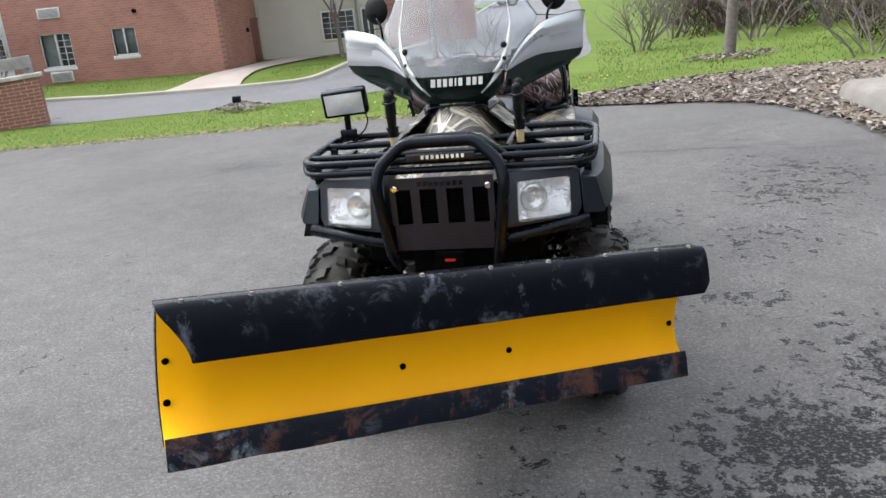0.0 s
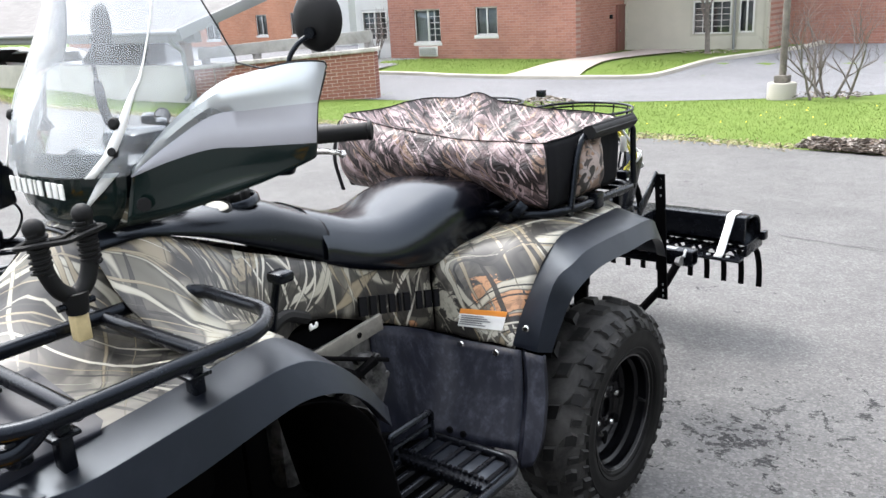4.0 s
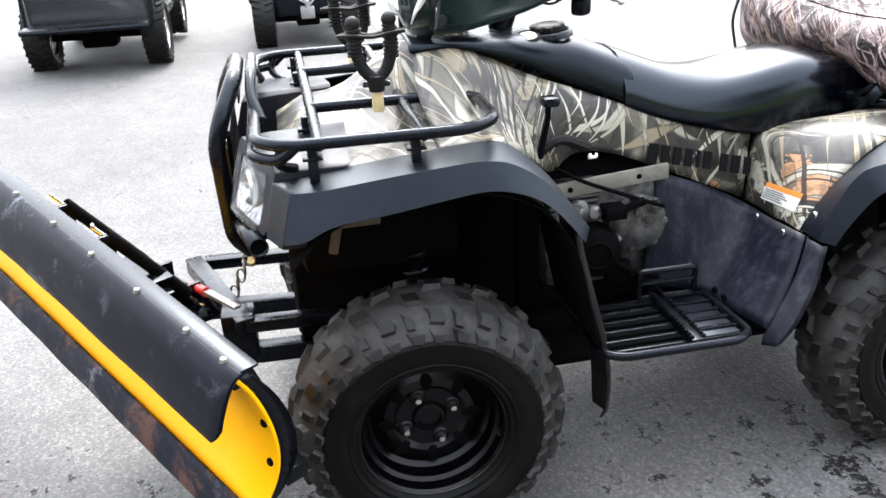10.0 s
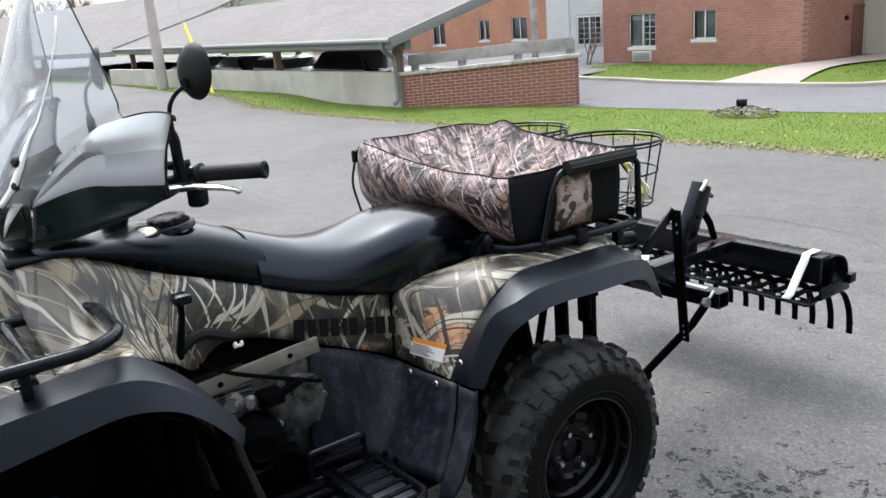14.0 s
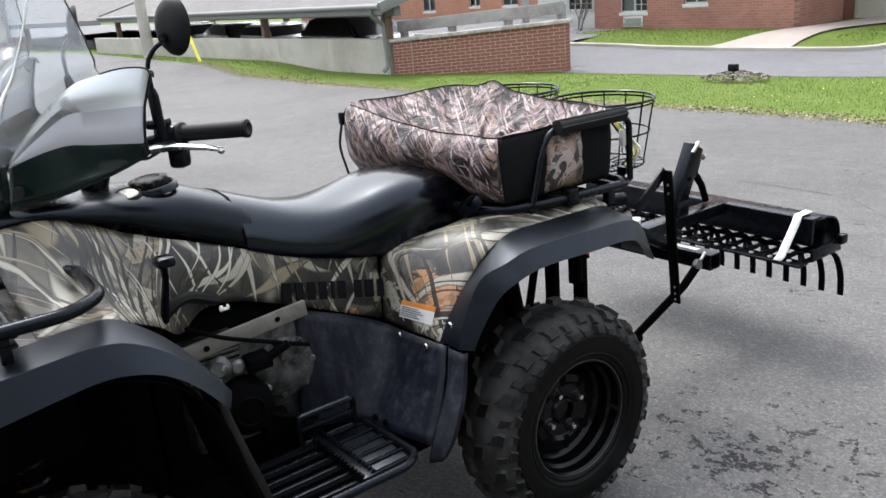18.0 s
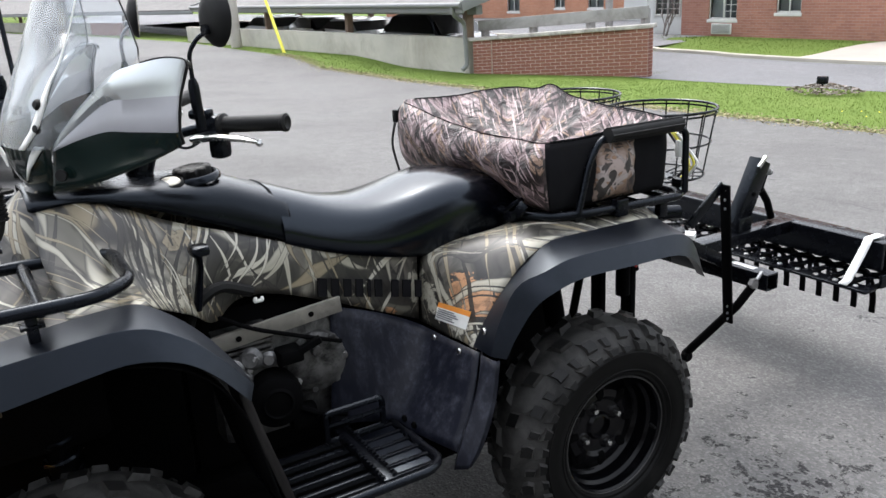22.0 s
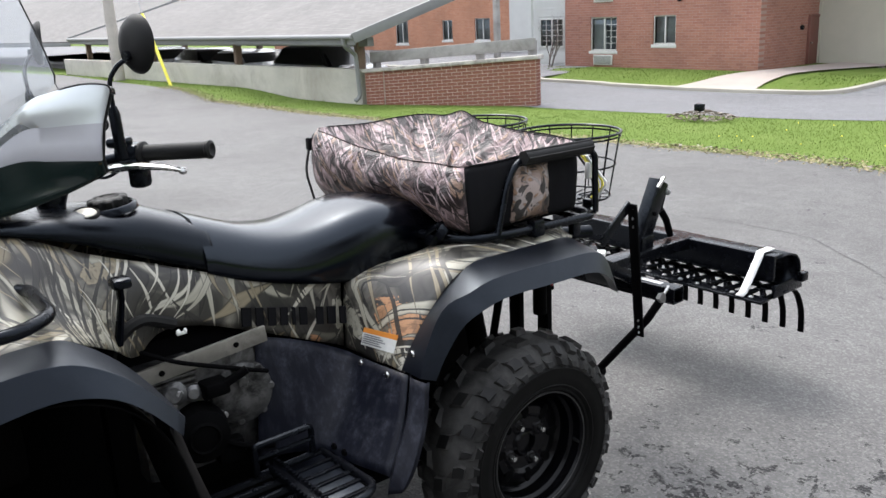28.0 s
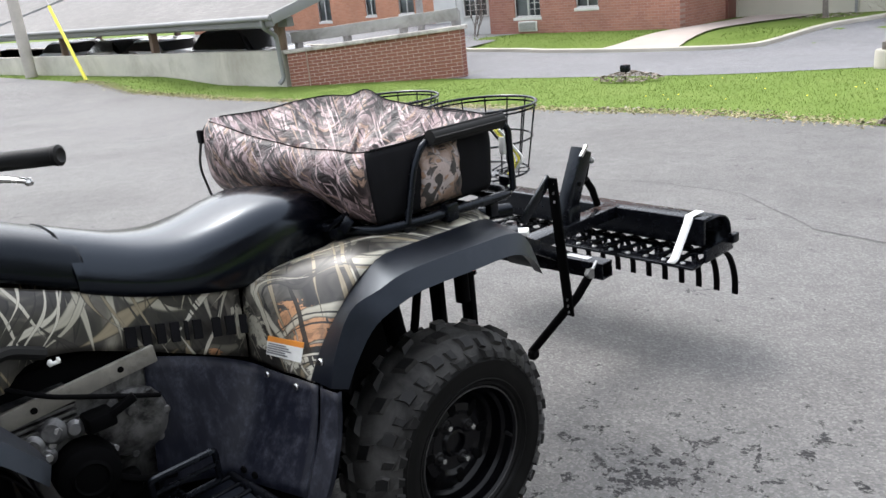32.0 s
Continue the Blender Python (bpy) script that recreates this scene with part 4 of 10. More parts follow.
# cracks in the asphalt
bm = bmesh.new()
for pts in ([(-4.5, 5.15), (-2.1, 4.95), (-1.4, 5.1), (-0.7, 5.0), (0.05, 4.4), (1.0, 4.2), (2.7, 4.0)], [(0.5, 4.35), (1.6, 4.15), (2.6, 4.3)]):
    P = along(pts, 90)
    rows = []
    for i, (x, y) in enumerate(P):
        y += 0.05 * noise.noise((x * 3, 0, 1)) + 0.02 * noise.noise((x * 14, 5, 1))
        w = max(0.0008, 0.0035 + 0.007 * noise.noise((x * 9, 2, 2)))
        rows.append([(x, y - w, gz(x, y) + 0.0025), (x, y + w, gz(x, y) + 0.0025)])
    loft(bm, rows)
part("crack", bm, M["crack"], parking_lot, kind="stuff")

# ---------- concrete slab end beside the leaf bed ----------
bm = bmesh.new()
rows = []
for i in range(9):
    f = i / 8
    x0 = 2.86 + 0.05 * math.sin(f * 3.1)
    rows.append([(x0 + a + 0.05 * (1 - min(1, f * 4)), 4.3 + 1.75 * f - 0.12 * b * (f - 0.5), gz(3, 5) + b) for a, b in ((0, 0), (0.03, 0.14), (0.10, 0.19), (0.6, 0.20), (1.6, 0.22), (1.7, 0.0))])
loft(bm, rows)
for r in (rows[0], rows[-1]):
    bm.faces.new([bm.verts.new(p) for p in r])
tagged(part("concrete_slab", bm, M["slab"], smooth=50), "rounded grey concrete slab end beside the leaf bed", "concrete slab")

# stone mound with its small sign block
mound = thing("stone_mound", "low heap of pale stones in the lawn", "stone heap", at=(-5.75, 11.2, gz(-5.75, 11.2) - 0.09))
rk = random.Random(8)
for i in range(26):
    bm = bmesh.new()
    bmesh.ops.create_icosphere(bm, subdivisions=1, radius=1.0)
    a, d = rk.uniform(0, 6.3), 0.45 * math.sqrt(rk.random())
    s = rk.uniform(0.02, 0.055)
    for v in bm.verts:
        v.co = v.co * (1 + 0.25 * noise.noise(v.co * 2 + Vector((i, 0, 0)))) * s
        v.co.z *= 0.7
        v.co += Vector((d * 1.2 * math.cos(a), d * math.sin(a), 0.03 + 0.06 * (1 - d / 0.45)))
    part("stone", bm, M["rock"], mound, smooth=30)
flood = thing("lawn_floodlight", "small black floodlight standing in the stone heap", "floodlight", at=(-5.77, 11.15, gz(-5.75, 11.2) + 0.05))
bm = bmesh.new()
tube(bm, [(0, 0, -0.05), (0, 0, 0.10)], 0.012)
part("stake", bm, M["steel_black"], flood)
bm = bmesh.new()
box(bm, (-0.07, -0.05, 0.08), (0.07, 0.05, 0.19), 0.012)
part("housing", bm, M["steel_black"], flood)

# ---------- the machine ----------
atv = thing("atv", "camouflaged four-wheel ATV with black fenders and windshield, parked on asphalt", "ATV")


def tyre_mesh(R, h, n):
    """A knobbly tyre about the x axis: skewed tread blocks and side biters rooted in a round carcass."""
    bm = bmesh.new()
    rc = R - 0.012
    half = [(rc, 0.0), (rc - 0.002, 0.25), (rc - 0.006, 0.45), (rc - 0.016, 0.66), (rc - 0.034, 0.84), (rc - 0.058, 0.95), (rc - 0.066, 0.995), (rc - 0.072, 0.985), (0.212, 1.0), (0.200, 0.985), (0.190, 0.95), (0.187, 0.965), (0.181, 0.93), (0.179, 0.90), (0.172, 0.89), (0.165, 0.82), (0.160, 0.66)]
    prof = [(r, -u) for r, u in half[:0:-1]] + half
    seg = n * 4
    V = [[bm.verts.new((u * h, r * math.sin(a), r * math.cos(a))) for a in [2 * math.pi * q / seg for q in range(seg)]] for r, u in prof]
    mid = len(half) - 1
    for i in range(len(prof)):
        a_, b_ = V[i], V[(i + 1) % len(prof)]
        for q in range(seg):
            f = bm.faces.new((a_[q], a_[(q + 1) % seg], b_[(q + 1) % seg], b_[q]))
            f.material_index = 1 if i < mid - 5 or i >= mid + 5 else 0
    # length along the half profile from the crown
    pts = [(u * h, r) for r, u in half]
    arc = [0.0]
    for p, q in zip(pts, pts[1:]):
        arc.append(arc[-1] + math.hypot(q[0] - p[0], q[1] - p[1]))

    def at(s):
        k = max(j for j in range(len(arc) - 1) if arc[j] <= s or j == 0)
        f = (s - arc[k]) / (arc[k + 1] - arc[k])
        (x0, r0), (x1, r1) = pts[k], pts[k + 1]
        l = arc[k + 1] - arc[k]
        return x0 + (x1 - x0) * f, r0 + (r1 - r0) * f, -(r1 - r0) / l, (x1 - x0) / l, k

    step = 2 * math.pi / n
    w_ = arc[5] + 0.006
    # outlines of the blocks: (place along the profile, place round the tyre in steps), then the height
    BLK = ((((0.07, 0.06), (0.33, 0.13), (0.36, 0.50), (0.10, 0.42)), 0.013),
           (((0.49, 0.52), (0.60, 0.56), (0.71, 0.53), (0.73, 0.84), (0.61, 0.88), (0.50, 0.82)), 0.013),
           (((0.56, 0.04), (0.76, 0.06), (0.78, 0.24), (0.57, 0.22)), 0.009),
           (((0.82, 0.06), (0.98, 0.12), (1.00, 0.34), (0.83, 0.42)), 0.011),
           (((0.86, 0.56), (1.00, 0.62), (1.00, 0.80), (0.86, 0.86)), 0.007))
    jit = random.Random(n)
    for k in range(n):
        for side in (-1, 1):
            off = step * (k + (0.5 if side > 0 else 0))
            for poly, hh in BLK:
                c0 = (sum(p[0] for p in poly) / len(poly), sum(p[1] for p in poly) / len(poly))
                low, top = [], []
                for s0, a0 in poly:
                    for ring, f, lift in ((low, 1.04, -0.004), (top, 0.84, hh + jit.uniform(-0.0006, 0.0006))):
                        x, r, nx, nr, kk = at((c0[0] + (s0 - c0[0]) * f) * w_)
                        ang = off + (c0[1] + (a0 - c0[1]) * f) * step
                        r2 = r + nr * lift
                        ring.append(bm.verts.new((side * (x + nx * lift), r2 * math.sin(ang), r2 * math.cos(ang))))
                # one hidden corner is rooted in the carcass
                kk = at(poly[0][0] * w_)[4]
                root = V[mid + side * kk][int(round((off + poly[0][1] * step) / (2 * math.pi) * seg)) % seg]
                bm.verts.remove(low[0])
                low[0] = root
                m = len(poly)
                for q in range(m):
                    f = bm.faces.new((low[q], low[(q + 1) % m], top[(q + 1) % m], top[q]))
                    f.material_index = 0
                f = bm.faces.new(top)
                f.material_index = 2
    return bm


def make_wheel(name, at, R, h, side, nblk, steer=0.0):
    wheel = new(name)
    wheel.parent = atv
    wheel.matrix_basis = pose(*at, 0, 0, steer + (0 if side > 0 else 180))
    part("tyre", tyre_mesh(R, h, nblk), [M["tyre"], M["tyre_side"], M["lug"]], wheel, "knobbly dusty black tyre", smooth=32)
    rx = Matrix.Rotation(radians(90), 4, "Y")
    bm = bmesh.new()
    f = 0.073
    lathe(bm, [(0.164, f + 0.000), (0.170, f + 0.010), (0.1675, f + 0.0155), (0.161, f + 0.016), (0.157, f + 0.010), (0.154, f - 0.014), (0.146, f - 0.022), (0.142, f - 0.052), (0.132, f - 0.062), (0.120, f - 0.058), (0.104, f - 0.046), (0.086, f - 0.042), (0.074, f - 0.050), (0.040, f - 0.052), (0.034, f - 0.044), (0.028, f - 0.042), (0.026, f - 0.052), (0.0, f - 0.053)], rx, 64)
    part("rim", bm, M["rim"], wheel, "deep black steel rim", smooth=24)
    # the light caught by the rim's lip, put in as a paler ring
    bm = bmesh.new()
    tube(bm, [(f + 0.0155, 0.1645 * math.sin(a), 0.1645 * math.cos(a)) for a in [2 * math.pi * q / 56 for q in range(56)]], 0.0022, 6, True)
    part("rim_edge", bm, M["rim_edge"], wheel, "pale ring for the light on the rim's edge")
    bm = bmesh.new()
    lathe(bm, [(0.162, -f), (0.158, f - 0.03)], rx, 48)
    lathe(bm, [(0.158, -f + 0.02), (0.03, -f + 0.03)], rx, 48)
    part("rim_barrel", bm, M["dark"], wheel)
    for k in range(4):
        a = radians(24 + 90 * k)
        y, z = 0.060 * math.cos(a), 0.060 * math.sin(a)
        bm = bmesh.new()
        lathe(bm, [(0.023, f - 0.058), (0.018, f - 0.048), (0.0125, f - 0.0465), (0.0, f - 0.0465)], Matrix.Translation((0, y, z)) @ rx, 20)
        part("nut_boss", bm, M["rim"], wheel, smooth=50)
        bm = bmesh.new()
        lathe(bm, [(0.0095, f - 0.046), (0.0095, f - 0.036), (0.0070, f - 0.031), (0.0, f - 0.030)], Matrix.Translation((0, y, z)) @ rx, 6)
        part("lug_nut", bm, M["chrome"], wheel, "chrome lug nut", smooth=20)
    for k in range(8):
        b = radians(2 + 45 * k)
        bm = bmesh.new()
        t = bmesh.new()
        lathe(t, [(0.0, 0.0), (0.0115, 0.0), (0.0140, -0.0025)], None, 14)
        join(bm, t, 0, Matrix.Translation((f - 0.0415, 0.097 * math.cos(b), 0.097 * math.sin(b))) @ Matrix.Rotation(b, 4, "X") @ rx @ Matrix.Diagonal((1.0, 1.6, 1, 1)))
        part("rim_hole", bm, M["dark"], wheel)
    bm = bmesh.new()
    tube(bm, [(f - 0.01, 0.150, -0.03), (f + 0.012, 0.147, -0.03)], [0.006, 0.004], 8)
    part("valve", bm, M["rubber"], wheel)
    return wheel


make_wheel("front_wheel", (0.460, -0.010, 0.308), 0.316, 0.117, 1, 17, -1.5)
make_wheel("front_wheel", (-0.460, -0.010, 0.308), 0.316, 0.117, -1, 17, -1.5)
make_wheel("rear_wheel", (0.431, 1.280, 0.305), 0.313, 0.106, 1, 17)
make_wheel("rear_wheel", (-0.431, 1.280, 0.305), 0.313, 0.106, -1, 17)


def flare(stations, name, label, s, n=30):
    """A fender flare: top sheet, outer lip and turned-under edge, lofted along the arch."""
    cols = list(zip(*stations))
    C = [spline(c, n) for c in cols]
    bm = bmesh.new()
    rows = []
    for i in range(n):
        r = [mirrored(C[j][i], s) for j in range(len(C))]
        q = C[-1][i]
        r.append(mirrored((q[0] - 0.03, q[1], q[2] + 0.004), s))
        rows.append(r)
    loft(bm, rows)
    bm.faces.new([bm.verts.new(p) for p in rows[0]])
    return part(name, bm, M["plastic_dusty"], atv, label, smooth=28, solid=0.005, bevel=0.003)


FF = [((0.415, -0.272, 0.888), (0.478, -0.256, 0.872), (0.503, -0.284, 0.776)),
      ((0.418, -0.215, 0.893), (0.494, -0.212, 0.876), (0.524, -0.238, 0.785)),
      ((0.420, -0.143, 0.898), (0.502, -0.165, 0.882), (0.529, -0.180, 0.812)),
      ((0.420, -0.050, 0.906), (0.505, -0.055, 0.894), (0.531, -0.064, 0.826)),
      ((0.420, 0.055, 0.916), (0.505, 0.057, 0.903), (0.531, 0.048, 0.842)),
      ((0.420, 0.130, 0.921), (0.505, 0.120, 0.906), (0.531, 0.128, 0.850)),
      ((0.420, 0.186, 0.916), (0.505, 0.180, 0.896), (0.531, 0.186, 0.840)),
      ((0.420, 0.248, 0.872), (0.505, 0.244, 0.858), (0.530, 0.236, 0.818)),
      ((0.420, 0.302, 0.814), (0.504, 0.294, 0.808), (0.528, 0.284, 0.776)),
      ((0.418, 0.356, 0.735), (0.500, 0.354, 0.733), (0.522, 0.338, 0.708))]
RF = [((0.386, 0.934, 0.608), (0.454, 0.940, 0.604), (0.478, 0.968, 0.598)),
      ((0.386, 0.962, 0.658), (0.457, 0.960, 0.676), (0.485, 0.994, 0.650)),
      ((0.385, 1.020, 0.728), (0.462, 1.014, 0.765), (0.490, 1.046, 0.713)),
      ((0.386, 1.110, 0.800), (0.465, 1.095, 0.786), (0.493, 1.110, 0.741)),
      ((0.385, 1.200, 0.832), (0.466, 1.190, 0.804), (0.495, 1.200, 0.757)),
      ((0.378, 1.390, 0.826), (0.468, 1.400, 0.800), (0.497, 1.360, 0.753)),
      ((0.365, 1.550, 0.815), (0.465, 1.550, 0.790), (0.496, 1.505, 0.748)),
      ((0.350, 1.605, 0.765), (0.460, 1.610, 0.748), (0.490, 1.585, 0.712)),
      ((0.350, 1.650, 0.662), (0.452, 1.655, 0.660), (0.482, 1.632, 0.655))]
for s in (1, -1):
    flare(FF, "front_fender", "black moulded plastic front fender", s)
    flare(RF, "rear_fender", "black moulded plastic rear fender", s)
    # nose that closes the front end of the fender beside the lamp housing
    bm = bmesh.new()
    nose = [(0.430, -0.290, 0.884), (0.478, -0.258, 0.874), (0.505, -0.286, 0.775), (0.499, -0.284, 0.764), (0.436, -0.316, 0.770)]
    loft(bm, [[mirrored((x, y + dy, z), s) for x, y, z in nose] for dy in (0.0, 0.05)], closed=True)
    bm.faces.new([bm.verts.new(mirrored(p, s)) for p in nose])
    part("fender_nose", bm, M["plastic_dusty"], atv, "flat black front end of the fender", smooth=25, bevel=0.003)
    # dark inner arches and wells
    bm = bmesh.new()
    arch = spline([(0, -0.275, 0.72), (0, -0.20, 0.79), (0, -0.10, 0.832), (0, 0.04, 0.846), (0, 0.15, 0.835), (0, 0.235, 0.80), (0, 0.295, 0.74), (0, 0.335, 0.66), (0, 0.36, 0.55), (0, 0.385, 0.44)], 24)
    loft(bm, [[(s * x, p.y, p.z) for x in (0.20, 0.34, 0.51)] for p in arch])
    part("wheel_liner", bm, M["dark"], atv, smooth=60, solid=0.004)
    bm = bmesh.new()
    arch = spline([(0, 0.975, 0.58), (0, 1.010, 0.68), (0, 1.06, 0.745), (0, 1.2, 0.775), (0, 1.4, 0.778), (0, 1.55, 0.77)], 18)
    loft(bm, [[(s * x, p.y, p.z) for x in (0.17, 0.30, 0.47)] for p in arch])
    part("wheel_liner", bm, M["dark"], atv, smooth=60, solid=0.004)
    # mud flap behind the front wheel
    bm = bmesh.new()
    gl = spline([(0, 0.345, 0.72), (0, 0.362, 0.64), (0, 0.392, 0.53), (0, 0.422, 0.42), (0, 0.440, 0.30), (0, 0.436, 0.205)], 14)
    rows = []
    for i, p in enumerate(gl):
        w = 0.065 * (1 if i < 10 else (1 - ((i - 9) / 5) ** 2 * 0.85))
        cx = 0.455 - 0.02 * i / 13
        rows.append([(s * (cx - w - 0.02), p.y - 0.012, p.z), (s * cx, p.y + 0.004, p.z), (s * (cx + w * 0.72), p.y - 0.02, p.z)])
    loft(bm, rows)
    part("mud_flap", bm, M["mudflap"], atv, "muddy black rubber mud flap", smooth=50, solid=0.005)

# hood between the front fenders
bm = bmesh.new()
rows = []
for j in range(22):
    y = -0.27 + 0.47 * j / 21
    row = []
    for i in range(29):
        x = -0.42 + 0.84 * i / 28
        z = 0.868 + 0.10 * (y + 0.27) - 0.02 * smoothstep(0.30, 0.42, abs(x)) * (1 - smoothstep(0.0, 0.2, y))
        z += 0.155 * math.exp(-(x / 0.115) ** 4) * smoothstep(-0.16, 0.16, y) + 0.062 * math.exp(-(x / 0.19) ** 4) * smoothstep(-0.30, -0.19, y)
        z += 0.003 * math.cos(x * 38) * smoothstep(0.06, 0.2, abs(x))
        row.append((x, y, z))
    rows.append(row)
loft(bm, rows)
part("hood", bm, M["camo"], atv, "reed-camouflaged hood", smooth=60, solid=0.005)

for s in (1, -1):
    # camouflaged side panel
    st = [((0.10, 0.06, 1.065), (0.20, 0.05, 0.985), (0.31, 0.06, 0.925), (0.40, 0.06, 0.905)),
          ((0.125, 0.14, 1.070), (0.205, 0.14, 1.000), (0.285, 0.15, 0.930), (0.38, 0.17, 0.905)),
          ((0.135, 0.22, 1.040), (0.195, 0.225, 0.985), (0.245, 0.235, 0.900), (0.32, 0.245, 0.860)),
          ((0.138, 0.30, 1.000), (0.178, 0.305, 0.950), (0.205, 0.31, 0.880), (0.235, 0.32, 0.800)),
          ((0.138, 0.375, 0.968), (0.165, 0.375, 0.920), (0.180, 0.375, 0.850), (0.185, 0.374, 0.752)),
          ((0.138, 0.437, 0.945), (0.158, 0.437, 0.910), (0.168, 0.437, 0.860), (0.170, 0.437, 0.788)),
          ((0.138, 0.537, 0.905), (0.150, 0.537, 0.875), (0.158, 0.537, 0.830), (0.162, 0.537, 0.775)),
          ((0.138, 0.685, 0.845), (0.143, 0.685, 0.815), (0.150, 0.685, 0.770), (0.158, 0.685, 0.714)),
          ((0.138, 0.800, 0.812), (0.140, 0.800, 0.780), (0.148, 0.800, 0.725), (0.156, 0.800, 0.662)),
          ((0.140, 0.930, 0.790), (0.142, 0.925, 0.745), (0.150, 0.920, 0.680), (0.160, 0.912, 0.612))]
    C = [spline(c, 34) for c in zip(*st)]
    bm = bmesh.new()
    rows = []
    for i in range(34):
        rows.append([mirrored(p, s) for p in spline([C[j][i] for j in range(4)], 9)])
    loft(bm, rows)
    part("side_panel", bm, M["camo"], atv, "reed-camouflaged side panel", smooth=50, solid=0.004)
    # camouflaged rear fender top
    bm = bmesh.new()
    inn = [(0.158, 0.916, 0.606), (0.150, 0.926, 0.68), (0.142, 0.940, 0.775), (0.140, 1.02, 0.800), (0.140, 1.16, 0.805), (0.140, 1.27, 0.822), (0.140, 1.40, 0.83), (0.14, 1.58, 0.822)]
    mid = [(0.280, 0.926, 0.602), (0.275, 0.940, 0.66), (0.270, 0.985, 0.755), (0.268, 1.055, 0.815), (0.266, 1.15, 0.843), (0.266, 1.25, 0.850), (0.266, 1.40, 0.845), (0.266, 1.58, 0.832)]
    out = [(0.390, 0.938, 0.600), (0.392, 0.950, 0.636), (0.390, 1.012, 0.722), (0.388, 1.095, 0.795), (0.387, 1.17, 0.826), (0.387, 1.25, 0.832), (0.380, 1.40, 0.824), (0.364, 1.57, 0.812)]
    A_, B_, C_ = spline(inn, 30), spline(mid, 30), spline(out, 30)
    loft(bm, [[mirrored(p, s) for p in spline([a, a.lerp(b, 0.5) + Vector((0, -0.004, 0.006)), b, b.lerp(c, 0.5) + Vector((0, -0.004, 0.008)), c], 12)] for a, b, c in zip(A_, B_, C_)])
    part("rear_body", bm, M["camo"], atv, "reed-camouflaged rear body", smooth=55, solid=0.004)
    # black leg guard between the foot rest and the rear fender
    top = spline([(0.165, 0.66, 0.715), (0.168, 0.80, 0.660), (0.19, 0.895, 0.612), (0.28, 0.918, 0.602), (0.41, 0.938, 0.600)], 16)
    md = spline([(0.19, 0.64, 0.56), (0.21, 0.76, 0.53), (0.25, 0.835, 0.505), (0.33, 0.862, 0.50), (0.441, 0.894, 0.50)], 16)
    bot = spline([(0.20, 0.62, 0.415), (0.23, 0.70, 0.41), (0.275, 0.765, 0.405), (0.35, 0.785, 0.40), (0.469, 0.828, 0.392)], 16)
    bm = bmesh.new()
    loft(bm, [[mirrored(p, s) for p in spline([a, b, c], 9)] for a, b, c in zip(top, md, bot)])
    part("leg_guard", bm, M["scuffed"], atv, "scuffed black plastic leg guard", smooth=40, solid=0.004)
    bm = bmesh.new()
    a_ = spline([(0.410, 0.940, 0.602), (0.436, 0.905, 0.52), (0.462, 0.84, 0.42), (0.474, 0.81, 0.365)], 10)
    b_ = spline([(0.468, 0.956, 0.595), (0.492, 0.925, 0.51), (0.510, 0.875, 0.42), (0.500, 0.845, 0.365)], 10)
    loft(bm, [[mirrored(p, s) for p in (a, a.lerp(b, 0.12) + Vector((0.01, -0.012, 0)), a.lerp(b, 0.85) + Vector((0.008, -0.010, 0)), b)] for a, b in zip(a_, b_)])
    part("mud_flap", bm, M["scuffed"], atv, "scuffed black plastic guard before the rear wheel", smooth=25, solid=0.005)
    for p in ((0.250, 0.905, 0.594), (0.349, 0.917, 0.588), (0.420, 0.946, 0.657), (0.30, 0.778, 0.425), (0.335, 0.785, 0.42)):
        bm = bmesh.new()
        disc(bm, mirrored(p, s), (0.15 * s, -1, 0.1), 0.009, 0.006, 12, 0.4)
        part("rivet", bm, M["chrome"] if p[2] > 0.5 else M["dark"], atv)

# lettering shown as plain slanted bars: side panel
def letter_row(name, org, u, v, widths, h, material, parent, slant=0.12, lift=0.002, gap=0.007):
    """A row of plain slanted blocks in the place of a brand's letters."""
    u, v = Vector(u).normalized(), Vector(v).normalized()
    n = u.cross(v)
    x = 0.0
    for w in widths:
        if w > 0:
            bm = bmesh.new()
            o = Vector(org) + u * x
            P = [o, o + u * w, o + u * (w + h * slant) + v * h, o + u * h * slant + v * h]
            a = [bm.verts.new(p) for p in P]
            b = [bm.verts.new(p + n * lift) for p in P]
            bm.faces.new(a)
            bm.faces.new(b)
            for k in range(4):
                bm.faces.new((a[k], a[(k + 1) % 4], b[(k + 1) % 4], b[k]))
            part(name, bm, material, parent, smooth=0)
            x += w + gap
        else:
            x -= w


WORD = (0.024, 0.020, 0.020, 0.020, 0.008, 0.020, -0.014, 0.020, 0.024, 0.018)
letter_row("lettering", (0.167, 0.632, 0.747), (0.01, 0.305, -0.072), (-0.10, 0.0, 1), WORD, 0.046, M["cloth"], atv, 0.1, 0.006, 0.0125)
letter_row("lettering", (-0.167, 0.935, 0.672), (-0.01, -0.305, 0.072), (0.10, 0.0, 1), WORD, 0.046, M["cloth"], atv, 0.1, 0.006, 0.0125)

# warning sticker
bm = bmesh.new()
V4 = [Vector(p) for p in ((0.232, 0.9395, 0.676), (0.368, 0.9495, 0.690), (0.357, 0.9395, 0.641), (0.222, 0.9285, 0.631))]
c = sum(V4, Vector()) / 4
nrm = Vector((0.05, -1, 0.25)).normalized() * 0.006
loft(bm, [[V4[0] + nrm, V4[1] + nrm], [V4[0].lerp(V4[3], 0.28) + nrm, V4[1].lerp(V4[2], 0.28) + nrm], [V4[3] + nrm, V4[2] + nrm]])
bm.faces.ensure_lookup_table()
bm.faces[0].material_index = 1
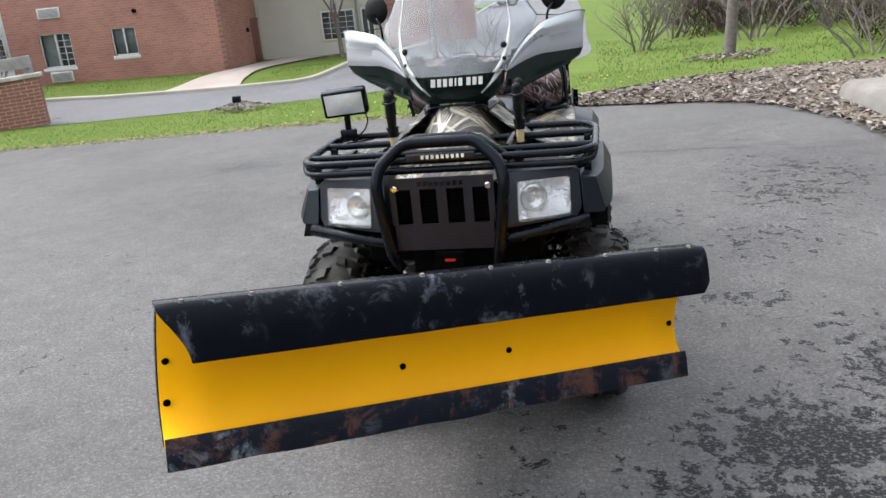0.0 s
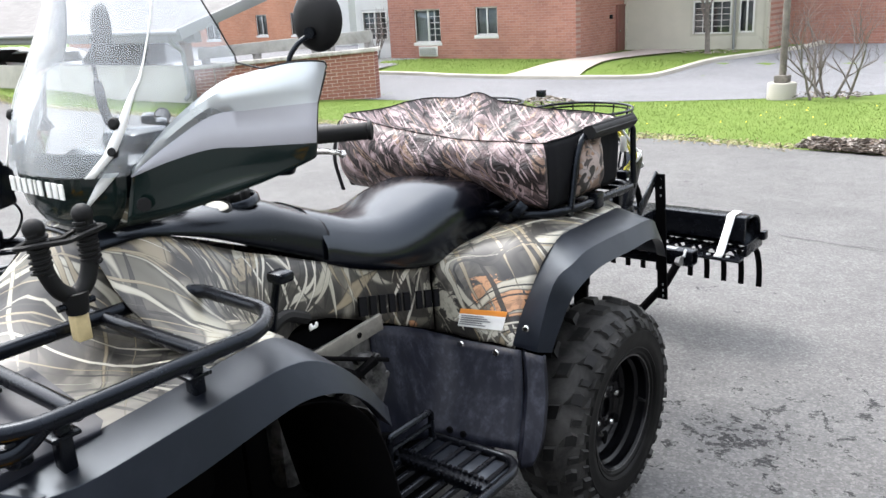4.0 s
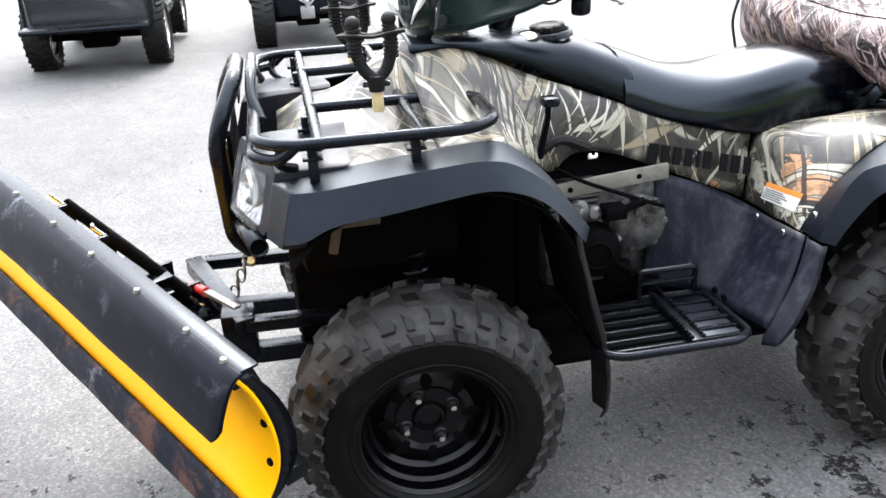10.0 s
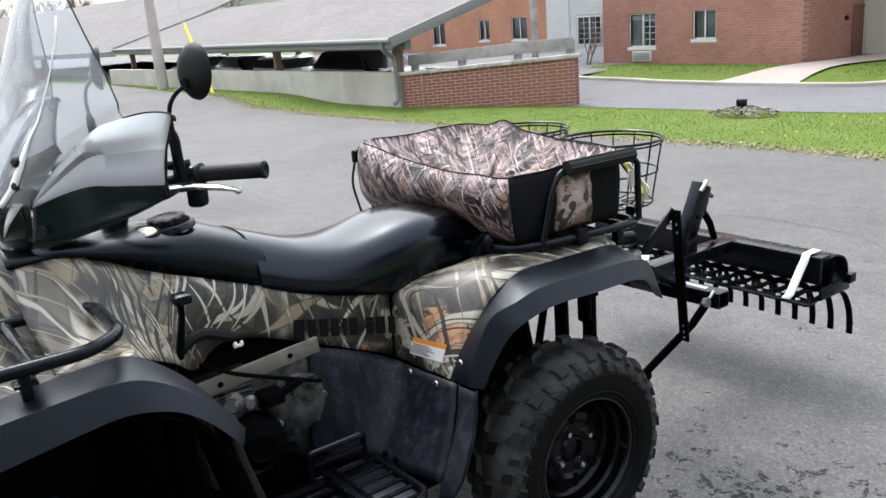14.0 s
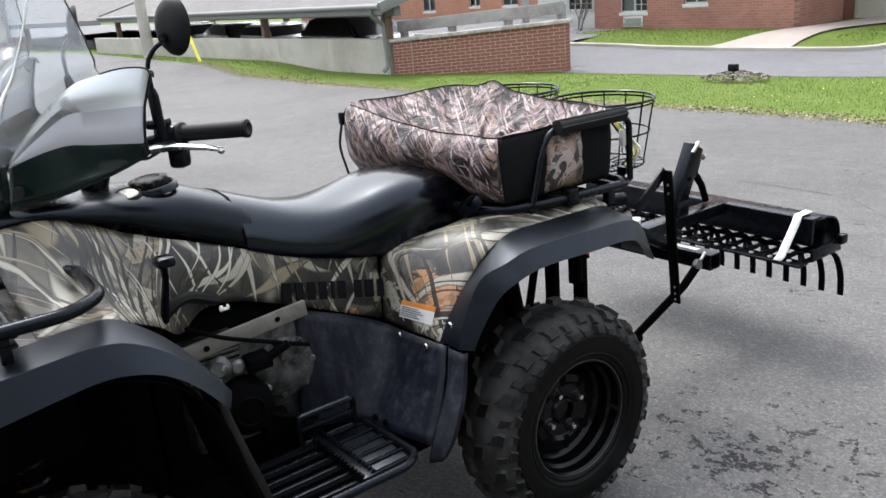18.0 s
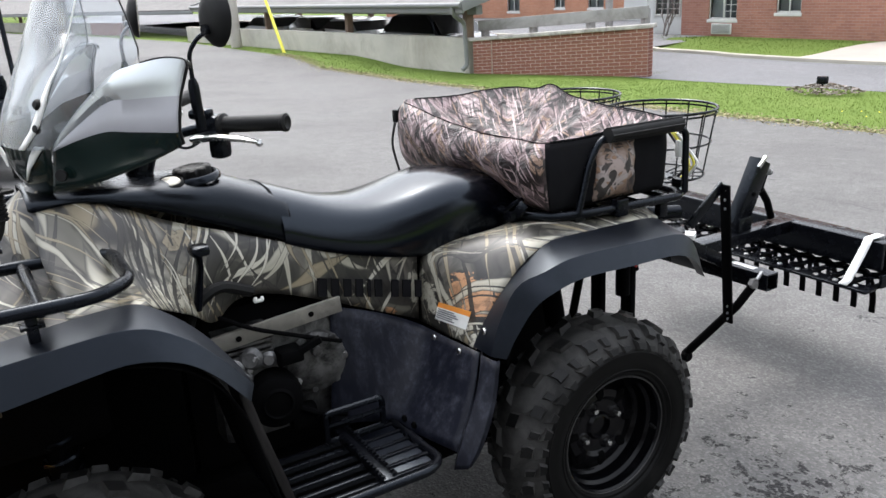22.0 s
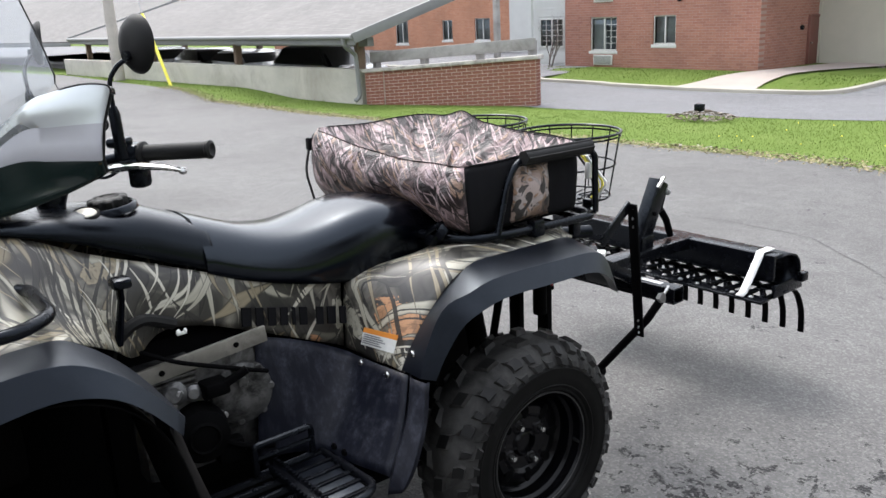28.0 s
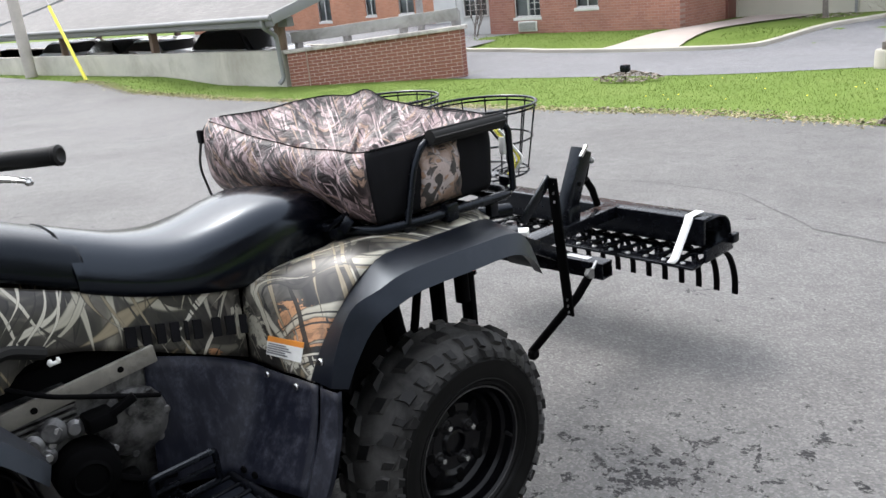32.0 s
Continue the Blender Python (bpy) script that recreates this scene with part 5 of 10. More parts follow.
part("sticker", bm, [M["white"], M["orange"]], atv, "white warning sticker with an orange band", smooth=0, solid=0.001)
bm = bmesh.new()
for k in range(5):
    q0 = V4[0].lerp(V4[3], 0.38 + 0.12 * k) + nrm * 1.25
    q1 = V4[1].lerp(V4[2], 0.38 + 0.12 * k) + nrm * 1.25
    bar(bm, q0.lerp(q1, 0.06), q0.lerp(q1, 0.55 + 0.08 * (k % 3)), 0.003, 0.0006, (0, -1, 0.2), 0)
part("sticker_print", bm, M["steel"], atv)

# tank cover and seat
bm = bmesh.new()
ts = [((0.0, 0.05, 1.085), 0.115, 1.050), ((0, 0.15, 1.088), 0.138, 1.062), ((0, 0.27, 1.082), 0.142, 1.028), ((0, 0.36, 1.072), 0.142, 0.990), ((0, 0.45, 1.060), 0.140, 0.950), ((0, 0.53, 1.030), 0.140, 0.915), ((0, 0.60, 1.000), 0.140, 0.885)]
T_ = spline([a for a, b, c in ts], 22)
W_ = spline([(b, 0, c) for a, b, c in ts], 22)
rows = []
for p, w in zip(T_, W_):
    hw, zl = w.x, w.z
    rows.append([(-hw, p.y, zl), (-hw * 0.99, p.y, zl + 0.4 * (p.z - zl)), (-hw * 0.86, p.y, zl + 0.8 * (p.z - zl)), (-hw * 0.5, p.y, p.z - 0.006), (0, p.y, p.z), (hw * 0.5, p.y, p.z - 0.006), (hw * 0.86, p.y, zl + 0.8 * (p.z - zl)), (hw * 0.99, p.y, zl + 0.4 * (p.z - zl)), (hw, p.y, zl)])
loft(bm, rows)
part("tank_cover", bm, M["plastic"], atv, "black plastic tank cover", smooth=60, solid=0.004, subd=1)
bm = bmesh.new()
cap = axis_m((0.045, 0.408, 1.058), (0, -0.1, 1))
lathe(bm, [(0.0, 0.024), (0.026, 0.024), (0.030, 0.027)], cap, 24)
rows = []
for r, z in ((0.041, 0.0), (0.044, 0.004), (0.044, 0.022), (0.040, 0.026), (0.030, 0.027)):
    rows.append([cap @ Vector(((r - 0.004 * (k % 6 < 2)) * math.cos(math.tau * k / 60), (r - 0.004 * (k % 6 < 2)) * math.sin(math.tau * k / 60), z)) for k in range(60)])
loft(bm, rows, closed=True)
part("fuel_cap", bm, M["rubber"], atv, "black notched fuel cap")
bm = bmesh.new()
lathe(bm, [(0.062, -0.006), (0.060, 0.006), (0.054, 0.010), (0.050, 0.006), (0.050, -0.004)], cap, 32)
part("filler_neck", bm, M["plastic"], atv, "black raised filler ring", smooth=60)
bm = bmesh.new()
lathe(bm, [(0.024, 0.004), (0.027, 0.008), (0.030, 0.006), (0.031, 0.0)], axis_m((0.082, 0.345, 1.060), (0.25, -0.1, 1)), 28)
part("badge_rim", bm, M["rubber"], atv, "dark rim round the badge", smooth=60)
bm = bmesh.new()
disc(bm, (0.082, 0.345, 1.060), (0.25, -0.1, 1), 0.0245, 0.007, 24, 0.4)
part("tank_badge", bm, M["badge"], atv, "round pale badge", smooth=50)

bm = bmesh.new()
ss = [(0.575, 1.012, 0.885, 0.118, 0.142), (0.66, 0.978, 0.850, 0.122, 0.146), (0.74, 0.950, 0.824, 0.130, 0.150), (0.83, 0.935, 0.800, 0.142, 0.153), (0.92, 0.942, 0.782, 0.152, 0.154), (1.00, 0.958, 0.775, 0.158, 0.154), (1.08, 0.965, 0.772, 0.160, 0.152), (1.20, 0.945, 0.778, 0.155, 0.148), (1.32, 0.905, 0.795, 0.14, 0.13), (1.38, 0.86, 0.80, 0.11, 0.10)]
S_ = spline([(y, zt, zb) for y, zt, zb, a, b in ss], 30)
Q_ = spline([(a, b, 0) for y, zt, zb, a, b in ss], 30)
rows = []
for p, q in zip(S_, Q_):
    y, zt, zb, a, b = p.x, p.y, p.z, q.x, q.y
    prof = [(b * 0.97, zb), (b + 0.006, zb + 0.012), (b + 0.004, zb + 0.35 * (zt - zb)), (a + 0.004, zb + 0.66 * (zt - zb)), (a * 0.88, zt - 0.022), (a * 0.62, zt - 0.005), (0, zt + 0.002)]
    rows.append([(-x, y, z) for x, z in prof] + [(x, y, z) for x, z in prof[-2::-1]])
loft(bm, rows)
for r in (rows[0], rows[-1]):
    bm.faces.new([bm.verts.new(p) for p in r])
part("seat", bm, M["vinyl"], atv, "black vinyl saddle seat", smooth=70)

# chassis, engine, axles
bm = bmesh.new()
box(bm, (-0.16, -0.22, 0.24), (0.16, 1.45, 0.34), 0.02)
box(bm, (-0.27, -0.12, 0.245), (0.27, 1.40, 0.275), 0.01)
box(bm, (-0.14, -0.28, 0.34), (0.14, 0.30, 0.80), 0.03)
box(bm, (-0.13, 0.30, 0.34), (0.13, 1.40, 0.76), 0.03)
box(bm, (-0.30, -0.25, 0.60), (0.30, 0.12, 0.80), 0.03)
loose("chassis", bm, M["dark"], atv, "dirty black chassis")
bm = bmesh.new()
for y in (0.0, 1.272):
    tube(bm, [(-0.40, y, 0.30), (0.40, y, 0.30)], 0.028, 12)
    for s in (1, -1):
        tube(bm, [(s * 0.12, y - 0.10, 0.30), (s * 0.36, y, 0.27)], 0.016, 8)
        tube(bm, [(s * 0.12, y + 0.10, 0.30), (s * 0.36, y, 0.27)], 0.016, 8)
        tube(bm, [(s * 0.34, y, 0.30), (s * 0.22, y + 0.02, 0.70)], 0.030, 10)
loose("axle", bm, M["dark"], atv)
for s in (1, -1):
    bm = bmesh.new()
    P = [Vector((s * (0.345 - 0.085 * k / 90), 0.0 + 0.015 * k / 90, 0.33 + 0.33 * k / 90)) for k in range(91)]
    tube(bm, [p + Vector((0.036 * math.cos(k * 0.62), 0.036 * math.sin(k * 0.62), 0)) for k, p in enumerate(P)], 0.006, 6)
    part("shock_spring", bm, M["steel_black"], atv)
bm = bmesh.new()
bar(bm, (0.185, 0.35, 0.695), (0.190, 0.68, 0.724), 0.040, 0.012, (1, 0, 0), 0.003)
for y in (0.42, 0.60):
    disc(bm, (0.194, y, 0.700 + 0.088 * (y - 0.4)), (1, 0, 0), 0.007, 0.003, 10, 0.2, 1)
part("frame_rail", bm, [M["rail_metal"], M["dark"]], atv, "dull grey frame rail")
bm = bmesh.new()
bar(bm, (0.375, -0.165, 0.762), (0.375, -0.182, 0.690), 0.020, 0.014, (1, 0, 0), 0.003)
bar(bm, (0.375, -0.190, 0.757), (0.375, -0.075, 0.759), 0.018, 0.022, (1, 0, 0), 0.003)
part("shock_bracket", bm, M["tan_paint"], atv, "brownish shock bracket under the fender")
engine = new("engine")
engine.parent = atv
bm = bmesh.new()
box(bm, (0.05, 0.36, 0.42), (0.175, 0.68, 0.70), 0.03)
for k in range(7):
    box(bm, (0.06, 0.37, 0.62 + 0.014 * k), (0.19, 0.50, 0.627 + 0.014 * k), 0.001)
loose("crankcase", bm, M["alu"], engine, "dull cast engine case")
bm = bmesh.new()
lathe(bm, [(0, 0.022), (0.045, 0.022), (0.062, 0.018), (0.074, 0.012), (0.078, 0.0), (0.078, -0.04)], axis_m((0.180, 0.605, 0.590), (1, -0.1, 0.1)), 32)
disc(bm, (0.203, 0.60, 0.625), (1, 0, 0), 0.013, 0.010, 16)
for k in range(7):
    a = k * 0.9
    disc(bm, (0.187, 0.605 + 0.070 * math.cos(a), 0.590 + 0.070 * math.sin(a)), (1, -0.1, 0.1), 0.010, 0.016, 10, 0.3)
part("clutch_cover", bm, M["alu"], engine, "round cast cover")
bm = bmesh.new()
lathe(bm, [(0, 0.045), (0.045, 0.045), (0.062, 0.035), (0.068, 0.0), (0.068, -0.05)], axis_m((0.20, 0.485, 0.535), (1, -0.15, 0.05)), 28)
lathe(bm, [(0.03, 0.047), (0.034, 0.052), (0.04, 0.047)], axis_m((0.20, 0.485, 0.535), (1, -0.15, 0.05)), 28)
part("starter_cover", bm, M["dark"], engine, "black round starter cover")
bm = bmesh.new()
box(bm, (0.18, 0.50, 0.62), (0.235, 0.56, 0.655), 0.008)
bar(bm, (0.21, 0.50, 0.62), (0.24, 0.60, 0.67), 0.02, 0.016)
tube(bm, [(0.15, 0.34, 0.78), (0.215, 0.45, 0.725), (0.225, 0.60, 0.665), (0.22, 0.66, 0.64)], 0.0055, 8, bend=0.03)
loose("shift_linkage", bm, M["dark"], engine)
bm = bmesh.new()
for p in ((0.19, 0.435, 0.62), (0.195, 0.45, 0.645), (0.19, 0.55, 0.555), (0.19, 0.655, 0.555), (0.2, 0.42, 0.60)):
    disc(bm, p, (1, 0, 0), 0.009, 0.012, 6)
loose("engine_bolt", bm, M["steel"], engine)
# cast bosses over the starter, tie rod and drain hose
bm = bmesh.new()
for y, z, r in ((0.405, 0.625, 0.024), (0.445, 0.640, 0.030), (0.49, 0.628, 0.020), (0.425, 0.595, 0.022)):
    disc(bm, (0.175, y, z), (1, -0.3, 0.2), r, 0.030, 14, 0.4)
bar(bm, (0.185, 0.39, 0.610), (0.185, 0.52, 0.640), 0.020, 0.020)
part("cast_boss", bm, M["boss"], engine, "pale cast bosses")
bm = bmesh.new()
tube(bm, [(0.205, 0.53, 0.50), (0.22, 0.58, 0.47), (0.21, 0.66, 0.44)], 0.008, 8, bend=0.03)
box(bm, (0.17, 0.52, 0.43), (0.21, 0.59, 0.49), 0.012)
part("solenoid", bm, M["dark"], engine, "black housing by the foot rest")
# white patch painted in for the bright ground showing through the frame
bm = bmesh.new()
for y, z, ry, rz in ((0.476, 0.778, 0.006, 0.009), (0.485, 0.775, 0.011, 0.005), (0.492, 0.778, 0.005, 0.008)):
    lathe(bm, [(0, 0.004), (0.8, 0.002), (1.0, 0.0), (0, -0.002)], Matrix.Translation((0.176, y, z)) @ Matrix.Diagonal((1, ry, rz, 1)) @ axis_m((0, 0, 0), (1, 0, 0)), 6)
part("breather_cap", bm, M["white"], engine, "small white patch for bright ground seen through a gap")
bm = bmesh.new()
tube(bm, [(0.17, 0.30, 0.70), (0.19, 0.33, 0.80), (0.19, 0.39, 0.84), (0.17, 0.47, 0.80)], 0.014, 8, bend=0.04)
part("hose", bm, M["rubber"], engine)
# gear lever
bm = bmesh.new()
tube(bm, [(0.21, 0.335, 0.80), (0.225, 0.35, 0.90), (0.245, 0.345, 0.945)], [0.010, 0.008, 0.008], 8)
box(bm, (0.232, 0.325, 0.935), (0.275, 0.365, 0.958), 0.008)
part("gear_lever", bm, M["plastic"], atv, "black gear lever")

# foot rests
for s in (1, -1):
    rest = new("foot_rest")
    rest.parent = atv
    bm = bmesh.new()
    tube(bm, [mirrored(p, s) for p in ((0.24, 0.40, 0.405), (0.50, 0.40, 0.412), (0.525, 0.44, 0.414), (0.525, 0.72, 0.414), (0.49, 0.765, 0.410), (0.24, 0.76, 0.405))], 0.011, 10, bend=0.03)
    part("rim_bar", bm, M["steel_black"], rest)
    for k in range(6):
        bm = bmesh.new()
        x = 0.275 + 0.043 * k
        box(bm, (s * x - 0.006, 0.405, 0.398), (s * x + 0.006, 0.755, 0.412), 0.002)
        part("slat", bm, M["steel_black"], rest)
    bm = bmesh.new()
    box(bm, (min(s * 0.25, s * 0.52), 0.605, 0.408), (max(s * 0.25, s * 0.52), 0.640, 0.428), 0.003)
    for k in range(18):
        x = 0.262 + 0.0145 * k
        for y in (0.608, 0.637):
            box(bm, (s * x - 0.004, y - 0.004, 0.424), (s * x + 0.004, y + 0.004, 0.434), 0)
    part("peg", bm, M["steel_black"], rest, "serrated steel peg")
    bm = bmesh.new()
    box(bm, (min(s * 0.25, s * 0.50), 0.66, 0.392), (max(s * 0.25, s * 0.50), 0.75, 0.406), 0.002)
    part("plate", bm, M["plastic_dusty"], rest)
    bm = bmesh.new()
    tube(bm, [mirrored(p, s) for p in ((0.285, 0.575, 0.42), (0.285, 0.575, 0.495), (0.285, 0.725, 0.495), (0.285, 0.725, 0.42))], 0.008, 8, True, 0.012)
    tube(bm, [mirrored(p, s) for p in ((0.285, 0.580, 0.462), (0.285, 0.722, 0.462))], 0.006, 8)
    part("bracket", bm, M["steel_black"], rest)

# front end: guard, grille, lamps
bm = bmesh.new()
tube(bm, [(-0.158, -0.365, 0.628), (-0.172, -0.400, 0.675), (-0.203, -0.405, 0.905), (-0.190, -0.385, 0.965), (-0.115, -0.350, 1.032), (0.115, -0.350, 1.032), (0.190, -0.385, 0.965), (0.203, -0.405, 0.905), (0.172, -0.400, 0.675), (0.158, -0.365, 0.628)], 0.019, 14, bend=0.03)
part("guard_hoop", bm, M["steel_black"], atv, "black steel front guard")
bm = bmesh.new()
tube(bm, [(-0.215, -0.30, 0.955), (-0.165, -0.318, 0.998), (-0.10, -0.312, 1.040), (0.10, -0.312, 1.040), (0.165, -0.318, 0.998), (0.215, -0.30, 0.955)], 0.0125, 12, bend=0.05)
part("rack_hoop", bm, M["steel_black"], atv)
bm = bmesh.new()
bar(bm, (-0.11, -0.347, 0.984), (0.11, -0.347, 0.984), 0.004, 0.024, (0, 0, 1))
part("nameplate", bm, M["gloss"], atv, "black rack nameplate")
letter_row("nameplate_print", (-0.060, -0.3505, 0.9785), (1, 0, 0), (0, 0, 1), (0.009,) * 9, 0.012, M["white"], atv, 0.0)
bm = bmesh.new()
slots = [(-0.147, -0.098), (-0.070, -0.016), (0.016, 0.070), (0.098, 0.147)]
# the plate is built in strips round its four slots
xs = [-0.166] + [v for a, b in slots for v in (a, b)] + [0.166]
for k in range(9):
    x0, x1 = xs[k], xs[k + 1]
    if k % 2 == 0:
        box(bm, (x0, -0.383, 0.775), (x1, -0.373, 0.890), 0)
box(bm, (-0.166, -0.383, 0.890), (0.166, -0.373, 0.926), 0)
box(bm, (-0.158, -0.383, 0.690), (0.158, -0.373, 0.775), 0)
part("grille_plate", bm, M["matte"], atv, "dark grille plate with four slots", smooth=20)
for a, b in slots:
    bm = bmesh.new()
    box(bm, (a + 0.001, -0.335, 0.776), (b - 0.001, -0.330, 0.889), 0)
    for k in range(9):
        tube(bm, [(a, -0.342, 0.78 + 0.012 * k), (b, -0.342, 0.786 + 0.012 * k)], 0.0012, 4)
    part("grille_mesh", bm, M["dark"], atv)
for x in (-0.149, 0.149):
    bm = bmesh.new()
    disc(bm, (x, -0.383, 0.893), (0, -1, 0), 0.011, 0.006, 14, 0.5)
    part("bolt", bm, M["chrome"], atv, "bright bolt head")
letter_row("lettering", (-0.075, -0.3835, 0.900), (1, 0, 0), (0, 0, 1), (0.012,) * 8, 0.014, M["plastic"], atv, 0.1)

def lean(p):
    """The lamp pods lean forward towards their foot."""
    k = smoothstep(-0.16, -0.26, p[1])
    return (p[0], p[1] - k * (0.012 + 0.28 * (0.885 - p[2])), p[2])


for s in (1, -1):
    # lamp pod
    bm = bmesh.new()
    fr = [(0.185, -0.352, 0.770), (0.185, -0.350, 0.905), (0.20, -0.345, 0.920), (0.405, -0.282, 0.915), (0.425, -0.274, 0.900), (0.432, -0.266, 0.790), (0.415, -0.276, 0.765), (0.20, -0.345, 0.755)]
    bk = [(0.185, -0.12, 0.76), (0.185, -0.12, 0.925), (0.20, -0.12, 0.932), (0.418, -0.13, 0.908), (0.430, -0.142, 0.902), (0.435, -0.14, 0.80), (0.42, -0.14, 0.78), (0.20, -0.12, 0.76)]
    mdl = [((a[0] + b[0]) / 2, a[1] * 0.72 + b[1] * 0.28, a[2] * 0.55 + b[2] * 0.45) for a, b in zip(fr, bk)]
    loft(bm, [[mirrored(lean(p), s) for p in r] for r in (fr, mdl, bk)], closed=True)
    # front face as a frame round the lamp
    inner = [(0.238, -0.343, 0.780), (0.238, -0.340, 0.885), (0.246, -0.338, 0.893), (0.388, -0.291, 0.888), (0.396, -0.288, 0.880), (0.396, -0.286, 0.788), (0.388, -0.291, 0.778), (0.246, -0.342, 0.772)]
    deep = [(p[0], p[1] + 0.03, p[2]) for p in inner]
    loft(bm, [[mirrored(lean(p), s) for p in r] for r in (fr, inner, deep)], closed=True)
    pod = part("lamp_pod", bm, M["matte"], atv, "black plastic lamp housing", smooth=30, bevel=0.002)
    # lamp: reflector bowl, bulbs, ribbed lens
    bm = bmesh.new()
    rows = []
    for j in range(9):
        rows.append([mirrored(lean((0.238 + 0.158 * i / 14, -0.336 + 0.052 * i / 14 + 0.035 * math.sin(math.pi * i / 14) ** 0.7 * math.sin(math.pi * j / 8) ** 0.7, 0.776 + 0.114 * j / 8)), s) for i in range(15)])
    loft(bm, rows)
    part("reflector", bm, M["reflector"], pod, "bright lamp reflector", smooth=60)
    for lx_, ly_, lr_ in ((0.282, -0.335, 0.042),):
        bm = bmesh.new()
        lathe(bm, [(lr_, 0), (lr_ + 0.002, 0.010), (lr_ - 0.005, 0.016), (lr_ * 0.55, 0.004), (0.006, 0.0), (0, 0.0)], axis_m((s * lx_, ly_, 0.832), (s * 0.28, -1, 0.1)), 28)
        part("lamp_bowl", bm, M["chrome"], pod, "round chrome lamp bowl", smooth=60)
        bm = bmesh.new()
        lathe(bm, [(0.007, -0.004), (0.007, 0.010), (0, 0.014)], axis_m((s * lx_, ly_ - 0.003, 0.832), (0, -1, 0)), 12)
        part("bulb", bm, M["bulb_amber"], pod, "clear bulb")
    bm = bmesh.new()
    rows = []
    for j in range(7):
        rows.append([mirrored(lean((0.236 + 0.162 * i / 40, -0.348 + 0.054 * i / 40 - 0.006 * math.sin(math.pi * i / 40) + (0.0010 if i > 18 else 0.0) * math.cos(i * math.pi), 0.772 + 0.121 * j / 6)), s) for i in range(41)])
    loft(bm, rows)
    part("lens", bm, M["lens"], pod, "clear ribbed lamp lens", smooth=10)
    # lower bar
    bm = bmesh.new()
    tube(bm, [mirrored(p, s) for p in ((0.165, -0.378, 0.712), (0.24, -0.368, 0.722), (0.454, -0.331, 0.757))], 0.020, 14, bend=0.03, caps=False)
    bumper = part("bumper_bar", bm, M["steel_black"], atv, "black bumper tube with an open end", solid=0.003)
    bm = bmesh.new()
    disc(bm, mirrored((0.434, -0.335, 0.754), s), (s, 0.2, 0.15), 0.0175, 0.004, 14)
    part("tube_plug", bm, M["dark"], bumper)
    # fender seam strip and rack feet
    bm = bmesh.new()
    for (x, y, z0) in ((0.452, -0.205, 0.905), (0.452, 0.000, 0.925), (0.235, -0.205, 0.90), (0.18, 0.11, 0.955)):
        box(bm, (s * x - 0.012, y - 0.010, z0 - 0.03), (s * x + 0.012, y + 0.010, 0.962), 0.003)
        box(bm, (s * x - 0.017, y - 0.020, 0.930), (s * x + 0.017, y + 0.020, 0.937), 0.002)
    loose("rack_foot", bm, M["steel_black"], atv)

# front rack
RZ = 0.968
def rack_tube(name, pts, r=0.0125, bend=0.05, closed=False):
    bm = bmesh.new()
    tube(bm, pts, r, 12, closed, bend)
    return part(name, bm, M["steel_black"], atv)


for s in (1, -1):
    rack_tube("rack_side_tube", [mirrored(p, s) for p in ((0.0, -0.318, RZ), (0.425, -0.312, RZ), (0.478, -0.255, RZ), (0.482, 0.105, RZ), (0.425, 0.175, RZ), (0.235, 0.180, RZ), (0.195, 0.140, RZ), (0.195, -0.19, RZ))], bend=0.05)
    rack_tube("rack_brace", [mirrored(p, s) for p in ((0.465, -0.26, RZ), (0.455, -0.275, 0.925), (0.42, -0.24, 0.905))], 0.010, 0.02)
rack_tube("rack_cross_tube", [(-0.478, -0.190, RZ - 0.004), (0.478, -0.190, RZ - 0.004)])
rack_tube("rack_cross_tube", [(-0.480, 0.015, RZ - 0.004), (0.480, 0.015, RZ - 0.004)])
rack_tube("rack_front_tube", [(-0.478, -0.235, 0.966), (-0.470, -0.268, 0.938), (-0.425, -0.322, 0.938), (0.425, -0.322, 0.938), (0.470, -0.268, 0.938), (0.478, -0.235, 0.966)], 0.0115)

# fairing nose, wings, windshield
fairing = new("fairing")
fairing.parent = atv
NOSE = [(1.062, 0.060, 0.085, 0.10), (1.085, 0.115, 0.068, 0.105), (1.115, 0.152, 0.052, 0.105), (1.15, 0.170, 0.042, 0.105), (1.19, 0.176, 0.040, 0.108), (1.23, 0.184, 0.050, 0.118), (1.27, 0.190, 0.064, 0.135)]
NS = spline([(a, b, c) for a, b, c, d in NOSE], 16)
NE = spline([(d, 0, 0) for a, b, c, d in NOSE], 16)
def nose_pt(i, f):
    """A point of the nose: row i, f from -1 to 1 across."""
    z, hw, yc = NS[i]
    return (hw * f, yc + (NE[i].x - yc) * abs(f) ** 2.4, z)


